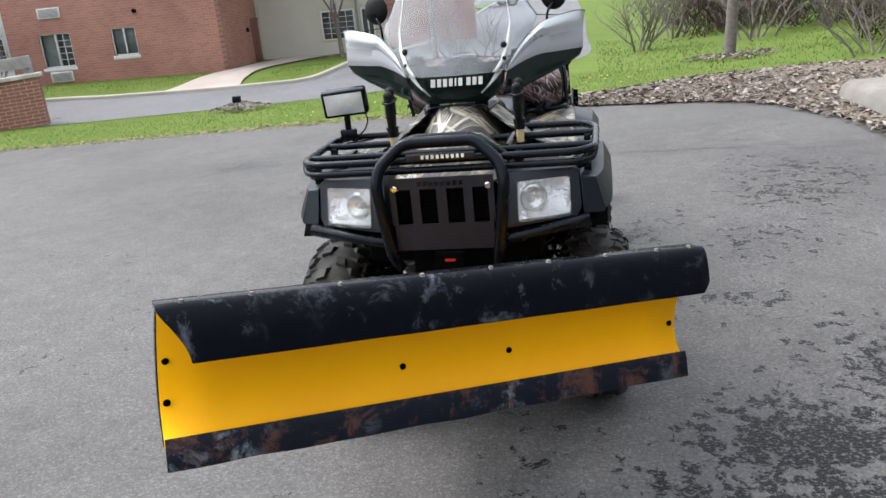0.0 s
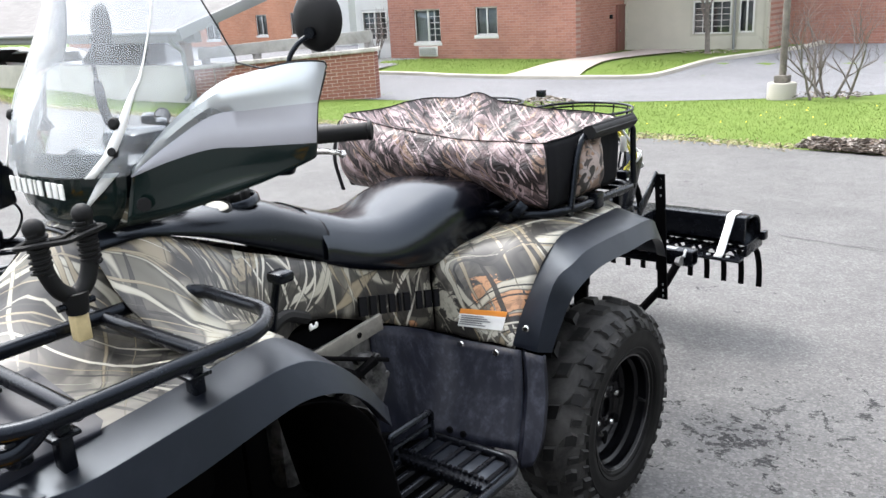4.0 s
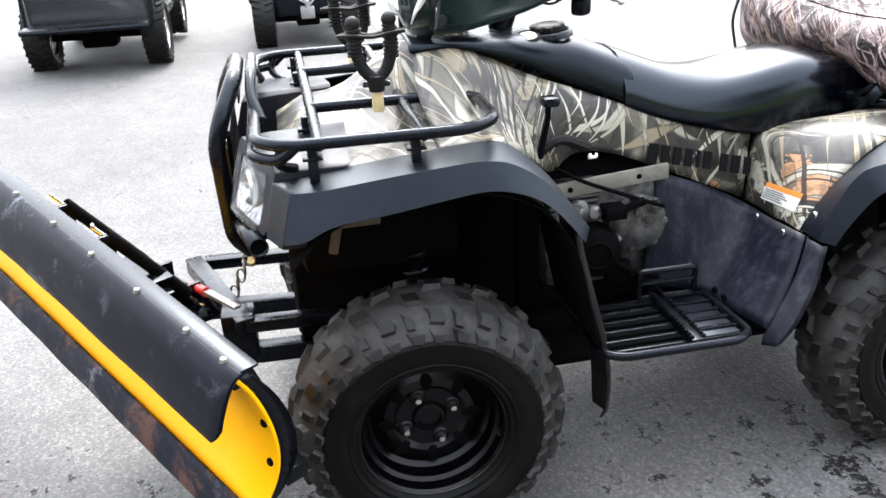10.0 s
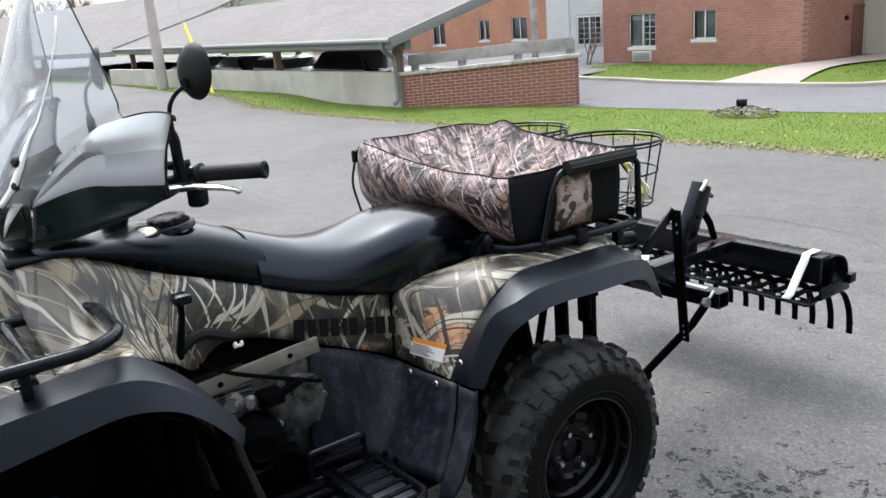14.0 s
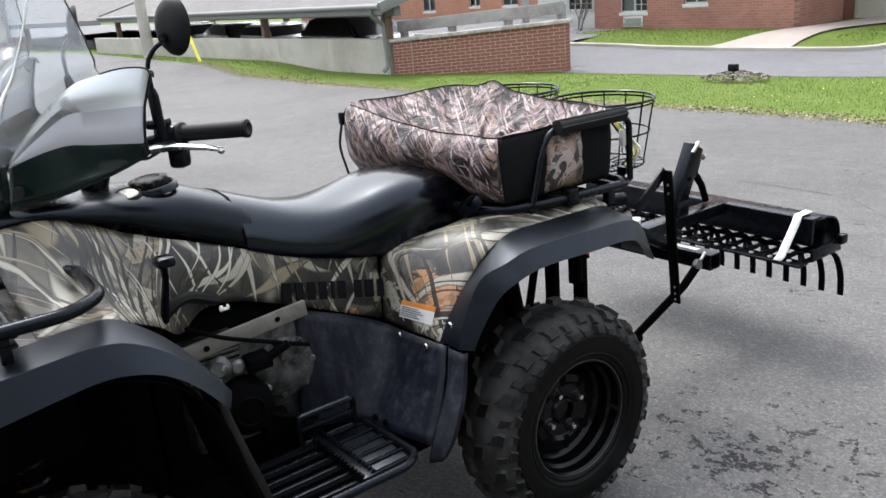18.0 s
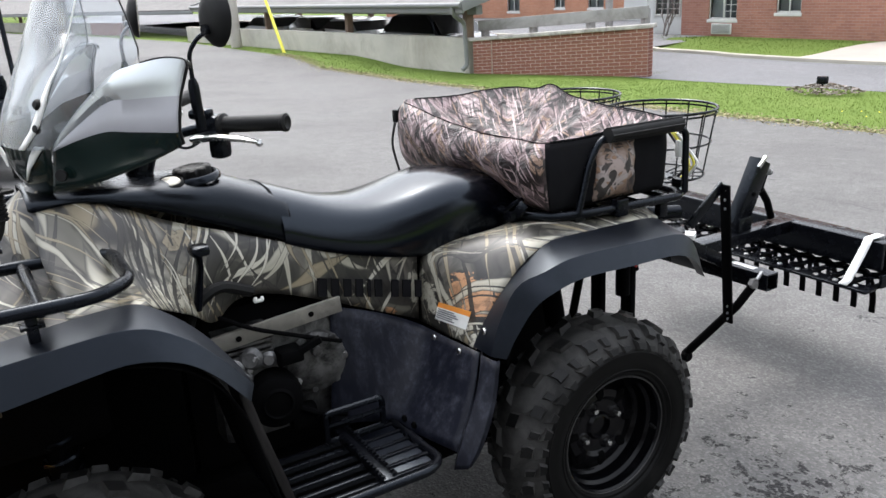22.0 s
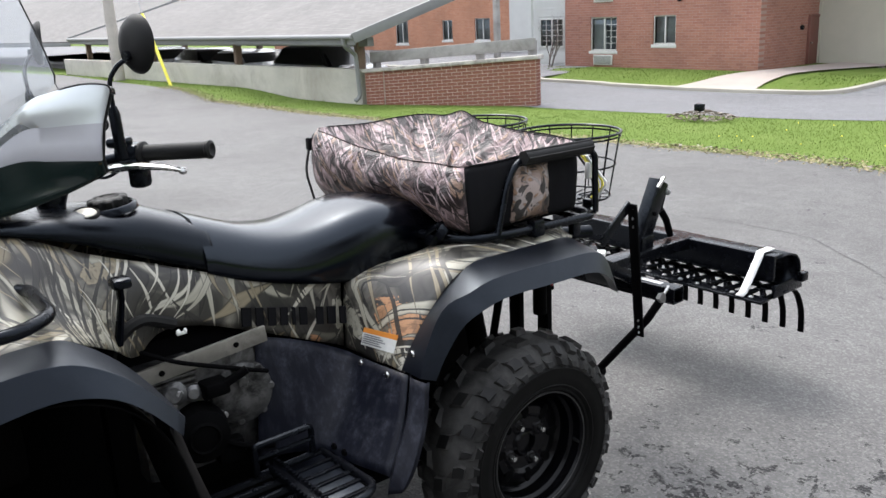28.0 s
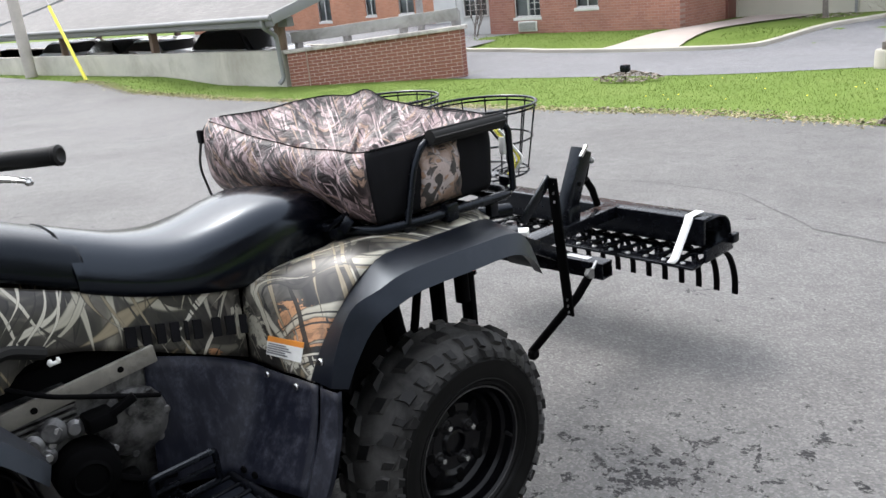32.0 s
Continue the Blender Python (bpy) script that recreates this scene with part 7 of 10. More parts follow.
for a0, a1 in ((0.87, 0.92), (0.66, 0.70)):
    q0, q1 = pp(a0, -0.09, -0.01), pp(a1, -0.30, -0.28)
    d = q1 - q0
    e1 = d.orthogonal().normalized()
    e2 = d.normalized().cross(e1)
    bm = bmesh.new()
    tube(bm, [q0 + d * (0.10 + 0.78 * i / 420) + (e1 * math.cos(i * 0.7) + e2 * math.sin(i * 0.7)) * 0.0135 for i in range(421)], 0.0032, 5)
    part("trip_spring", bm, M["dark"], plow, "black coil spring")
    for f0, f1 in ((-0.02, 0.12), (0.86, 1.06)):
        bm = bmesh.new()
        tube(bm, [q0 + d * f0, q0 + d * (f0 + 0.02) + e1 * 0.016, q0 + d * (f1 - 0.02) + e1 * 0.012, q0 + d * f1], 0.0042, 6, bend=0.02)
        part("spring_eye", bm, M["chrome"], plow, "bright spring eye")
    bm = bmesh.new()
    obox(bm, q0 + p_u * -0.080 - p_n * 0.005, (0.012, 0.07, 0.10), (p_a, -p_n, p_u), 0.004)
    part("spring_lug", bm, M["steel_black"], plow)
bm = bmesh.new()
tube(bm, [wp(-0.045, -0.545, 0.462), wp(0.035, -0.500, 0.475)], [0.011, 0.014], 10)
part("pin_handle", bm, M["red"], plow, "red handle of the angle pin")
bm = bmesh.new()
bar(bm, wp(0.035, -0.500, 0.476), wp(0.155, -0.420, 0.478), 0.020, 0.012)
part("angle_lever", bm, M["rail_metal"], plow, "bare steel angle lever")
bm = bmesh.new()
obox(bm, pp(0.86, -0.16, -0.17), (0.16, 0.14, 0.008), (p_a, -p_n, p_u), 0.002)
part("gusset_plate", bm, M["steel_black"], plow)

# ---------- cargo bag on the rear rack ----------
bag = thing("rack_bag", "soft bark-camouflaged cargo bag with black ends strapped on the rear rack", "bag", at=(-0.04, 1.42, 0.862))
BO = Vector((-0.04, 1.42, 0.862))
BX0, BX1, BY0, BY1 = -0.425, 0.318, 1.205, 1.655
BCX, BCY, BHX, BHY, BRC = (BX0 + BX1) / 2, (BY0 + BY1) / 2, (BX1 - BX0) / 2, (BY1 - BY0) / 2, 0.045


def bag_loop(n):
    """The bag's outline in plan, from the front's far corner round: a rectangle with rounded corners."""
    out = []
    for cx, cy, a0 in ((-1, -1, 180), (1, -1, 270), (1, 1, 0), (-1, 1, 90)):
        for k in range(7):
            a = radians(a0 + 15 * k)
            out.append((BCX + cx * (BHX - BRC) + BRC * math.cos(a), BCY + cy * (BHY - BRC) + BRC * math.sin(a)))
    out.append(out[0])
    return along(out, n + 1)[:-1]


def bag_rim(x, y):
    fx = (x - BX0) / (BX1 - BX0)
    z = 1.058 + 0.032 * (1 - fx) + 0.006 * noise.noise((x * 8, y * 8, 5))
    z += 0.034 * math.exp(-((x + 0.20) / 0.07) ** 2) * smoothstep(1.50, 1.66, y) + 0.010 * smoothstep(1.3, 1.66, y)
    z += 0.012 * math.exp(-((x - BX0) / 0.10) ** 2) * smoothstep(1.40, 1.2, y)
    z -= 0.014 * math.exp(-((x - 0.02) / 0.20) ** 2) * smoothstep(1.30, 1.21, y)
    return z


def bag_wall(x, y, f):
    """A point of the bag's side under the rim point (x, y); f runs from the base to the rim."""
    dx, dy = (x - BCX) / BHX, (y - BCY) / BHY
    zb = 0.875 + (0.050 * math.exp(-(x / 0.16) ** 4) if y < BY0 + 0.05 else 0)
    z = zb + (bag_rim(x, y) - zb) * f
    k = math.sin(math.pi * f) ** 0.7
    front = smoothstep(-0.85, -1.0, dy)
    bul = (0.012 + 0.034 * front) * k + (0.018 * noise.noise((x * 11, y * 9, z * 7)) + 0.009 * noise.noise((x * 30, y * 26, z * 13 + 5))) * k * (0.35 + front)
    n = Vector((dx if abs(dx) > 0.86 else 0, dy if abs(dy) > 0.86 else 0, 0))
    n = n.normalized() if n.length else Vector((0, 0, 0))
    return Vector((x, y, z)) + n * bul - Vector((0, 0.03 * front * (1 - f) * -1, 0)) - BO


NL = 160
BL = bag_loop(NL)
# lid: rings that sink from the rim into a basin with radiating folds
rows = []
for j in range(17):
    r = 1 - j / 16
    row = []
    for x, y in BL:
        u, v = (x - BCX), (y - BCY)
        a = math.atan2(v / BHY, u / BHX)
        z = bag_rim(x, y) * r ** 0.8 + 1.066 * (1 - r ** 0.8)
        z -= 0.108 * (1 - r ** 2.6)
        fold = noise.noise((2.6 * math.cos(a), 2.6 * math.sin(a), 0.8 * r)) + 0.6 * noise.noise((6.5 * math.cos(a), 6.5 * math.sin(a), 1.2 * r + 4))
        z += 0.036 * fold * (4 * r * (1 - r)) ** 0.8 + 0.006 * noise.noise((x * r * 25, y * r * 25, 2)) * (1 - r)
        row.append(Vector((BCX + u * r, BCY + v * r, z + 0.003)) - BO)
    rows.append(row)
bm = bmesh.new()
loft(bm, rows, closed=True)
part("lid", bm, M["bagcamo"], bag, "sagging camouflage lid", smooth=80)


def bag_slice(name, test, material, label):
    """The wall pieces whose outline points pass the test, as one panel."""
    idx = [i for i in range(NL) if test(*BL[i])]
    st_ = next(i for i in idx if (i - 1) % NL not in idx)
    run = [(st_ + k) % NL for k in range(len(idx) + 1)]
    bm = bmesh.new()
    loft(bm, [[bag_wall(*BL[i], j / 12) for i in run] for j in range(13)])
    part(name, bm, material, bag, label, smooth=80, solid=0.004)


bag_slice("front_panel", lambda x, y: y < BY0 + 0.016, M["bagcamo"], "puckered camouflage front")
bag_slice("end_panel", lambda x, y: x > BX1 - 0.0165 and BY0 + 0.0155 <= y and y <= BY1 - 0.012, M["cloth"], "black cloth end")
bag_slice("end_panel", lambda x, y: x < BX0 + 0.0165 and BY0 + 0.0155 <= y and y <= BY1 - 0.012, M["cloth"], "black cloth end")
bag_slice("back_panel", lambda x, y: y > BY1 - 0.016, M["cloth"], "black cloth back")
for s, X in ((1, BX1), (-1, BX0)):
    bm = bmesh.new()
    rows = []
    for j in range(11):
        f = j / 10
        rows.append([Vector((X + s * (0.010 + 0.026 * math.sin(math.pi * f) ** 0.6 * math.sin(math.pi * i / 12) ** 0.5 + 0.008 * noise.noise((i * 0.6, j * 0.5, 2))), 1.365 + 0.145 * i / 12, 0.885 + 0.150 * f)) - BO for i in range(13)])
    loft(bm, rows)
    part("pocket", bm, M["pocket"], bag, "leaf-camouflage side pocket", smooth=80, solid=0.004)
bm = bmesh.new()
k0 = next(i for i in range(NL) if BL[i][1] > BY0 + 0.02 and BL[i][0] > BCX)
k1 = next(i for i in range(NL - 1, 0, -1) if BL[i][1] > BY0 + 0.02 and BL[i][0] < BCX)
tube(bm, [Vector((x, y, bag_rim(x, y) + 0.003)) - BO for x, y in BL[k0:k1 + 1]], 0.0022, 6)
part("piping", bm, M["cloth"], bag, "black piping round the ends and back")
for x in (BX0 + 0.03,):
    bm = bmesh.new()
    tube(bm, [Vector(p) - BO for p in ((x - 0.024, BY0 + 0.006, 1.085), (x - 0.028, BY0 - 0.012, 1.06), (x - 0.022, BY0 - 0.040, 0.97), (x - 0.01, BY0 - 0.022, 0.872))], 0.009, 6, flat=0.35, bend=0.03)
    box(bm, Vector((x - 0.040, BY0 - 0.022, 1.035)) - BO, Vector((x - 0.018, BY0 - 0.008, 1.075)) - BO, 0.004)
    part("strap", bm, M["cloth"], bag)
bm = bmesh.new()
bar(bm, Vector((0.27, 1.185, 0.900)) - BO, Vector((0.25, 1.172, 0.868)) - BO, 0.028, 0.008, (0, 1, 0))
part("buckle", bm, M["steel_black"], bag)

# ---------- wire baskets behind the rack ----------
def make_basket(at, R):
    b = thing("wire_basket", "round black wire basket hung behind the rack", "basket", "baskets", at)
    for z, r, w in ((0.0, R, 0.0045), (-0.012, R * 0.99, 0.003), (-0.105, R * 0.90, 0.003), (-0.21, R * 0.80, 0.0035)):
        bm = bmesh.new()
        tube(bm, [(r * math.cos(a), r * math.sin(a), z) for a in [2 * math.pi * k / 40 for k in range(40)]], w, 6, True)
        part("ring", bm, M["steel_black"], b)
    for k in range(14):
        a = 2 * math.pi * k / 14
        bm = bmesh.new()
        tube(bm, [(R * math.cos(a), R * math.sin(a), 0), (R * 0.9 * math.cos(a), R * 0.9 * math.sin(a), -0.105), (R * 0.8 * math.cos(a), R * 0.8 * math.sin(a), -0.21), (R * 0.25 * math.cos(a), R * 0.25 * math.sin(a), -0.215)], 0.0026, 5)
        part("wire", bm, M["steel_black"], b)
    bm = bmesh.new()
    disc(bm, (0, 0, -0.222), (0, 0, 1), R * 0.28, 0.006, 20)
    part("base", bm, M["steel_black"], b)
    bm = bmesh.new()
    bar(bm, (0, -R - 0.005, -0.02), (0, -R * 0.75, -0.20), 0.03, 0.006)
    part("hanger", bm, M["steel_black"], b)
    return b


bk1 = make_basket((0.060, 1.880, 1.048), 0.172)
copy_thing(bk1, pose(-0.375, 1.880, 1.052))
bm = bmesh.new()
bar(bm, (-0.55, 1.712, 0.85), (0.24, 1.712, 0.85), 0.03, 0.02)
for x in (-0.375, 0.06):
    bar(bm, (x, 1.705, 0.84), (x, 1.705, 1.02), 0.03, 0.008, (0, 1, 0))
part("basket_rail", bm, M["steel_black"], atv, "black steel basket rail")
# loose wiring by the bag
loom = thing("wiring_loom", "loose yellow and white wires hanging behind the bag", "wires", at=(0.30, 1.70, 0.86))
for col, o in (("yellow_guard", 0.0), ("white", 0.02), ("rubber", -0.015), ("yellow_guard", 0.012)):
    bm = bmesh.new()
    tube(bm, [(o - 0.02, 0.0, 0.16), (o + 0.01, 0.03, 0.10), (o * 1.5 + 0.02, 0.035, 0.06 + o), (o - 0.01, 0.03, 0.025), (o, 0.0, 0.0)], 0.0035, 6, bend=0.03)
    part("wire", bm, M[col], loom)
bm = bmesh.new()
box(bm, (-0.02, 0.0, -0.02), (0.02, 0.03, 0.03), 0.008)
box(bm, (-0.008, 0.0, 0.09), (0.010, 0.02, 0.14), 0.005, 1)
loose("connector", bm, [M["plastic"], M["white"]], loom)

# ---------- forked gear holders on the front rack ----------
def make_holder(x, y):
    h = thing("forked_holder", "black rubber forked gear holder clamped on the front rack", "gear holder", "holders", (x, y, 0.955))
    bm = bmesh.new()
    box(bm, (-0.012, -0.012, 0.0), (0.012, 0.012, 0.055), 0.003)
    part("peg", bm, M["tan"], h, "yellowish mounting peg")
    bm = bmesh.new()
    tube(bm, [(0, -0.042, 0.190), (0, -0.039, 0.125), (0, -0.024, 0.088), (0, 0.0, 0.070), (0, 0.024, 0.088), (0, 0.037, 0.125), (0, 0.036, 0.195)], 0.0135, 12, bend=0.03)
    tube(bm, [(0, 0, 0.045), (0, 0, 0.080)], [0.017, 0.022], 12)
    for yy, zz in ((-0.042, 0.192), (0.036, 0.197)):
        t = bmesh.new()
        bmesh.ops.create_uvsphere(t, u_segments=12, v_segments=8, radius=0.0165)
        join(bm, t, 0, Matrix.Translation((0, yy, zz)))
    part("fork", bm, M["rubber"], h, smooth=60)
    for y0, y1 in ((-0.0415, -0.0400), (0.0372, 0.0365)):
        bm = bmesh.new()
        n_ = 96
        tube(bm, [(0.0150 * math.cos(k * 0.52), y0 + (y1 - y0) * k / n_ + 0.0150 * math.sin(k * 0.52), 0.118 + 0.068 * k / n_) for k in range(n_ + 1)], 0.0026, 5)
        part("ribbing", bm, M["rubber"], h, "spiral ribs on the fork")
    bm = bmesh.new()
    tube(bm, [(0.0, -0.078, 0.168), (0.020, -0.046, 0.170), (0.012, 0.0, 0.163), (0.020, 0.040, 0.172), (0.0, 0.072, 0.170), (-0.020, 0.040, 0.172), (-0.012, 0.0, 0.163), (-0.020, -0.046, 0.170)], 0.0045, 6, True, 0.01)
    part("band", bm, M["rubber"], h, "rubber band")
    bm = bmesh.new()
    tube(bm, [(0.0, -0.030, 0.060), (0.0, 0.030, 0.060)], 0.006, 8)
    part("cross_pin", bm, M["steel_black"], h)
    return h


hd = make_holder(0.228, -0.043)
hd2 = copy_thing(hd, pose(-0.215, -0.048, 0.955, 0, 0, 8))

# ---------- work lamp on the front rack ----------
lamp = thing("work_lamp", "square black work lamp with pale lens on the rack corner", "lamp", at=(-0.425, 0.120, 0.965))
bm = bmesh.new()
ax = (Vector((0.98, 0.10, 0.05)), Vector((-0.10, 0.98, 0.15)), Vector((-0.04, -0.15, 0.98)))
ax = (ax[0].normalized(), ax[1].normalized(), ax[0].cross(ax[1]).normalized())
LC = Vector((0, 0.0, 0.145))
obox(bm, LC, (0.165, 0.050, 0.100), ax, 0.010)
obox(bm, LC + ax[1] * 0.035, (0.12, 0.04, 0.07), ax, 0.02)
part("housing", bm, M["plastic"], lamp)
bm = bmesh.new()
rows = []
for j in range(9):
    rows.append([LC + ax[0] * (-0.070 + 0.14 * i / 12) + ax[2] * (-0.038 + 0.076 * j / 8) - ax[1] * (0.0262 + 0.006 * math.sin(math.pi * i / 12) * math.sin(math.pi * j / 8)) for i in range(13)])
loft(bm, rows)
part("lens", bm, M["lampface"], lamp, "pale frosted lamp lens", smooth=60)
bm = bmesh.new()
tube(bm, [(0, 0, 0.0), (0, 0.0, 0.10)], 0.012, 8)
box(bm, (-0.03, -0.015, 0.0), (0.03, 0.015, 0.045), 0.006)
tube(bm, [(0.03, 0.03, 0.12), (0.07, 0.05, 0.08), (0.055, 0.03, 0.03), (0.02, 0.01, 0.01)], 0.003, 5, bend=0.03)
part("bracket", bm, M["steel_black"], lamp)
bm = bmesh.new()
bar(bm, (-0.02, -0.06, -0.005), (0.075, 0.05, -0.005), 0.02, 0.008)
part("foot", bm, M["steel_black"], lamp)

# ---------- landscape rake on its lift ----------
rake = thing("landscape_rake", "black landscape rake with curved spring tines, raised behind the machine", "rake", at=(-0.15, 2.66, 0.0))
RO = Vector((-0.15, 2.66, 0.0))
RX0, RX1 = -0.74, 0.392


def rp(x, y, z):
    return Vector((x, y, z)) - RO


bm = bmesh.new()
box(bm, rp(RX0, 2.640, 0.504), rp(RX1 - 0.004, 2.700, 0.520), 0.004)
box(bm, rp(RX0, 2.632, 0.420), rp(RX1 - 0.004, 2.648, 0.520), 0.004)
part("top_beam", bm, M["steel_black"], rake, "black angle beam")
bm = bmesh.new()
sc = spline([(0, 2.66, 0.512), (0, 2.745, 0.510), (0, 2.80, 0.485), (0, 2.825, 0.435), (0, 2.815, 0.385), (0, 2.79, 0.355)], 14)
loft(bm, [[rp(x, p.y, p.z) for p in sc] for x in (RX0, -0.3, 0.0, 0.3, RX1)])
part("curved_plate", bm, M["steel_black"], rake, "curved black back plate", smooth=60, solid=0.006)
bm = bmesh.new()
bar(bm, rp(RX0, 2.555, 0.368), rp(RX1 + 0.015, 2.555, 0.368), 0.065, 0.010)
bar(bm, rp(RX0, 2.70, 0.372), rp(RX1 + 0.015, 2.70, 0.372), 0.03, 0.008)
part("tine_bar", bm, M["steel_black"], rake, "flat tine bar")
n_t = 15
for k in range(n_t):
    x = RX1 - 0.012 - 0.0775 * k
    if k < n_t - 1:
        bm = bmesh.new()
        bar(bm, rp(x, 2.58, 0.374), rp(x - 0.0775, 2.70, 0.376), 0.016, 0.005)
        bar(bm, rp(x - 0.0775, 2.58, 0.380), rp(x, 2.70, 0.380), 0.016, 0.005)
        part("lattice_bar", bm, M["steel_black"], rake)
    bm = bmesh.new()
    disc(bm, rp(x - 0.03, 2.552, 0.372), (0, 0, 1), 0.010, 0.007, 10, 0.4)
    part("bolt", bm, M["steel"], rake)
    bm = bmesh.new()
    tp = spline([(x, 2.60, 0.360), (x, 2.74, 0.362), (x, 2.815, 0.338), (x, 2.860, 0.275), (x, 2.880, 0.21), (x, 2.882, 0.150)], 14)
    rows = []
    for i, p in enumerate(tp):
        d = (tp[min(i + 1, 13)] - tp[max(i - 1, 0)]).normalized()
        nn = Vector((1, 0, 0)).cross(d)
        rows.append([p + Vector((sx * 0.0115, 0, 0)) + nn * sn - RO for sx, sn in ((-1, -0.0035), (1, -0.0035), (1, 0.0035), (-1, 0.0035))])
    loft(bm, rows, closed=True)
    for r in (rows[0], rows[-1]):
        bm.faces.new([bm.verts.new(p) for p in r])
    part("tine", bm, M["dark"], rake, "curved flat spring tine", smooth=40)
bm = bmesh.new()
box(bm, rp(RX1 + 0.0, 2.62, 0.36), rp(RX1 + 0.012, 2.82, 0.41), 0.003)
box(bm, rp(RX1 + 0.005, 2.79, 0.39), rp(RX1 + 0.03, 2.83, 0.425), 0.003)
part("end_bracket", bm, M["steel_black"], rake)
# white tie strap
bm = bmesh.new()
sp = [Vector(q) for q in ((0.318, 2.525, 0.374), (0.322, 2.545, 0.386), (0.329, 2.622, 0.500), (0.330, 2.633, 0.524), (0.333, 2.70, 0.526))]
loft(bm, [[q + Vector((-0.016, 0, 0.004)) - RO, q + Vector((0.016, 0, 0.004)) - RO] for q in sp])
part("tie_strap", bm, M["strap"], rake, "white tie strap", smooth=60, solid=0.003)
# upright bracket and lift
bm = bmesh.new()
bar(bm, rp(-0.005, 2.370, 0.545), rp(-0.005, 2.485, 0.775), 0.062, 0.007, (1, 0, 0), 0.002)
for sy in (-1, 1):
    o = Vector((-0.022, sy * 0.027, -sy * 0.016))
    bar(bm, rp(-0.005, 2.370, 0.545) + o, rp(-0.005, 2.485, 0.775) + o, 0.006, 0.048, (1, 0, 0), 0.002)
part("tower", bm, M["steel_black"], rake, "black slanted channel bracket")
bm = bmesh.new()
bar(bm, rp(-0.02, 2.03, 0.505), rp(-0.02, 2.66, 0.50), 0.07, 0.045)
bar(bm, rp(-0.02, 2.385, 0.50), rp(-0.02, 2.385, 0.58), 0.07, 0.05)
part("tower_foot", bm, M["steel_black"], rake, "square drawbar under the bracket")
bm = bmesh.new()
bar(bm, rp(-0.05, 2.495, 0.655), rp(-0.05, 2.530, 0.745), 0.040, 0.045, (1, 0, 0), 0.006)
tube(bm, [rp(-0.05, 2.53, 0.65), rp(-0.05, 2.57, 0.60), rp(-0.05, 2.60, 0.53)], 0.014, 10)
part("actuator", bm, M["dark"], rake, "small black actuator")
bm = bmesh.new()
tube(bm, [rp(-0.022, 2.528, 0.728), rp(-0.022, 2.540, 0.722)], 0.012, 10)
part("actuator_eye", bm, M["steel"], rake)
bm = bmesh.new()
bar(bm, rp(0.004, 2.440, 0.760), rp(0.004, 2.475, 0.795), 0.012, 0.012)
part("pin", bm, M["chrome"], rake, "bright pin")
bm = bmesh.new()
disc(bm, rp(0.0, 2.428, 0.660), (1, 0, 0), 0.0085, 0.003, 12, 0.2)
part("pin_hole", bm, M["dark"], rake)
bm = bmesh.new()
for x in (-0.33, 0.26):
    bar(bm, rp(x, 1.72, 0.70), rp(x, 2.05, 0.525), 0.04, 0.04)
loose("lift_arm", bm, M["steel_black"], rake, "black square lift arm")
# square cross tube with open ends
bm = bmesh.new()
for dz in (-0.0235, 0.0235):
    bar(bm, rp(-0.36, 1.985, 0.530 + dz), rp(0.435, 1.985, 0.545 + dz), 0.052, 0.005)
for dy in (-0.0235, 0.0235):
    bar(bm, rp(-0.36, 1.985 + dy, 0.530), rp(0.435, 1.985 + dy, 0.545), 0.005, 0.043)
part("cross_tube", bm, M["steel_black"], rake, "black square tube with open ends")
bm = bmesh.new()
box(bm, rp(0.27, 1.975, 0.5685), rp(0.37, 1.998, 0.5705), 0.0005)
part("tube_label", bm, M["steel"], rake, "worn pale label")
bm = bmesh.new()
bar(bm, rp(0.372, 1.825, 0.862), rp(0.372, 1.872, 0.422), 0.034, 0.008, (0, 1, 0), 0.002)
part("lift_strap", bm, M["dark"], rake, "black drilled lift strap")
for f in (0.035, 0.10, 0.16, 0.87, 0.92, 0.965):
    for o in ((0.0,) if f == 0.035 else (-0.008, 0.008)):
        bm = bmesh.new()
        q = Vector((0.3765, 1.825 + o, 0.862)).lerp(Vector((0.3765, 1.872 + o, 0.422)), f)
        disc(bm, rp(*q), (1, 0, 0), 0.0045, 0.0015, 10, 0.2)
        part("strap_hole", bm, M["steel"], rake)
bm = bmesh.new()
bar(bm, rp(0.360, 1.70, 0.760), rp(0.362, 1.826, 0.862), 0.030, 0.010, (1, 0, 0), 0.003)
bar(bm, rp(0.360, 1.66, 0.735), rp(0.30, 1.72, 0.735), 0.03, 0.03)
part("lift_link", bm, M["steel_black"], rake, "black slanted lift link")
bm = bmesh.new()
tube(bm, [rp(0.385, 1.965, 0.528), rp(0.360, 1.925, 0.46), rp(0.20, 1.88, 0.250)], 0.0135, 10)
disc(bm, rp(0.20, 1.88, 0.245), (1, 0, 0), 0.020, 0.02, 12, 0.3)
part("strut", bm, M["dark"], rake, "round black strut")
bm = bmesh.new()
disc(bm, rp(0.385, 1.957, 0.535), (1, -0.4, 0), 0.016, 0.018, 6)
tube(bm, [rp(0.39, 1.955, 0.545), rp(0.415, 1.94, 0.560), rp(0.41, 1.965, 0.575)], 0.005, 6)
part("hitch_pin", bm, M["steel"], rake, "grey pin and clip")
bm = bmesh.new()
tube(bm, [rp(0.20, 1.62, 0.775), rp(0.24, 1.78, 0.762)], 0.022, 12)
tube(bm, [rp(-0.25, 1.62, 0.775), rp(-0.20, 1.78, 0.762)], 0.022, 12)
loose("carrier_stub", bm, M["steel_black"], rake)
bm = bmesh.new()
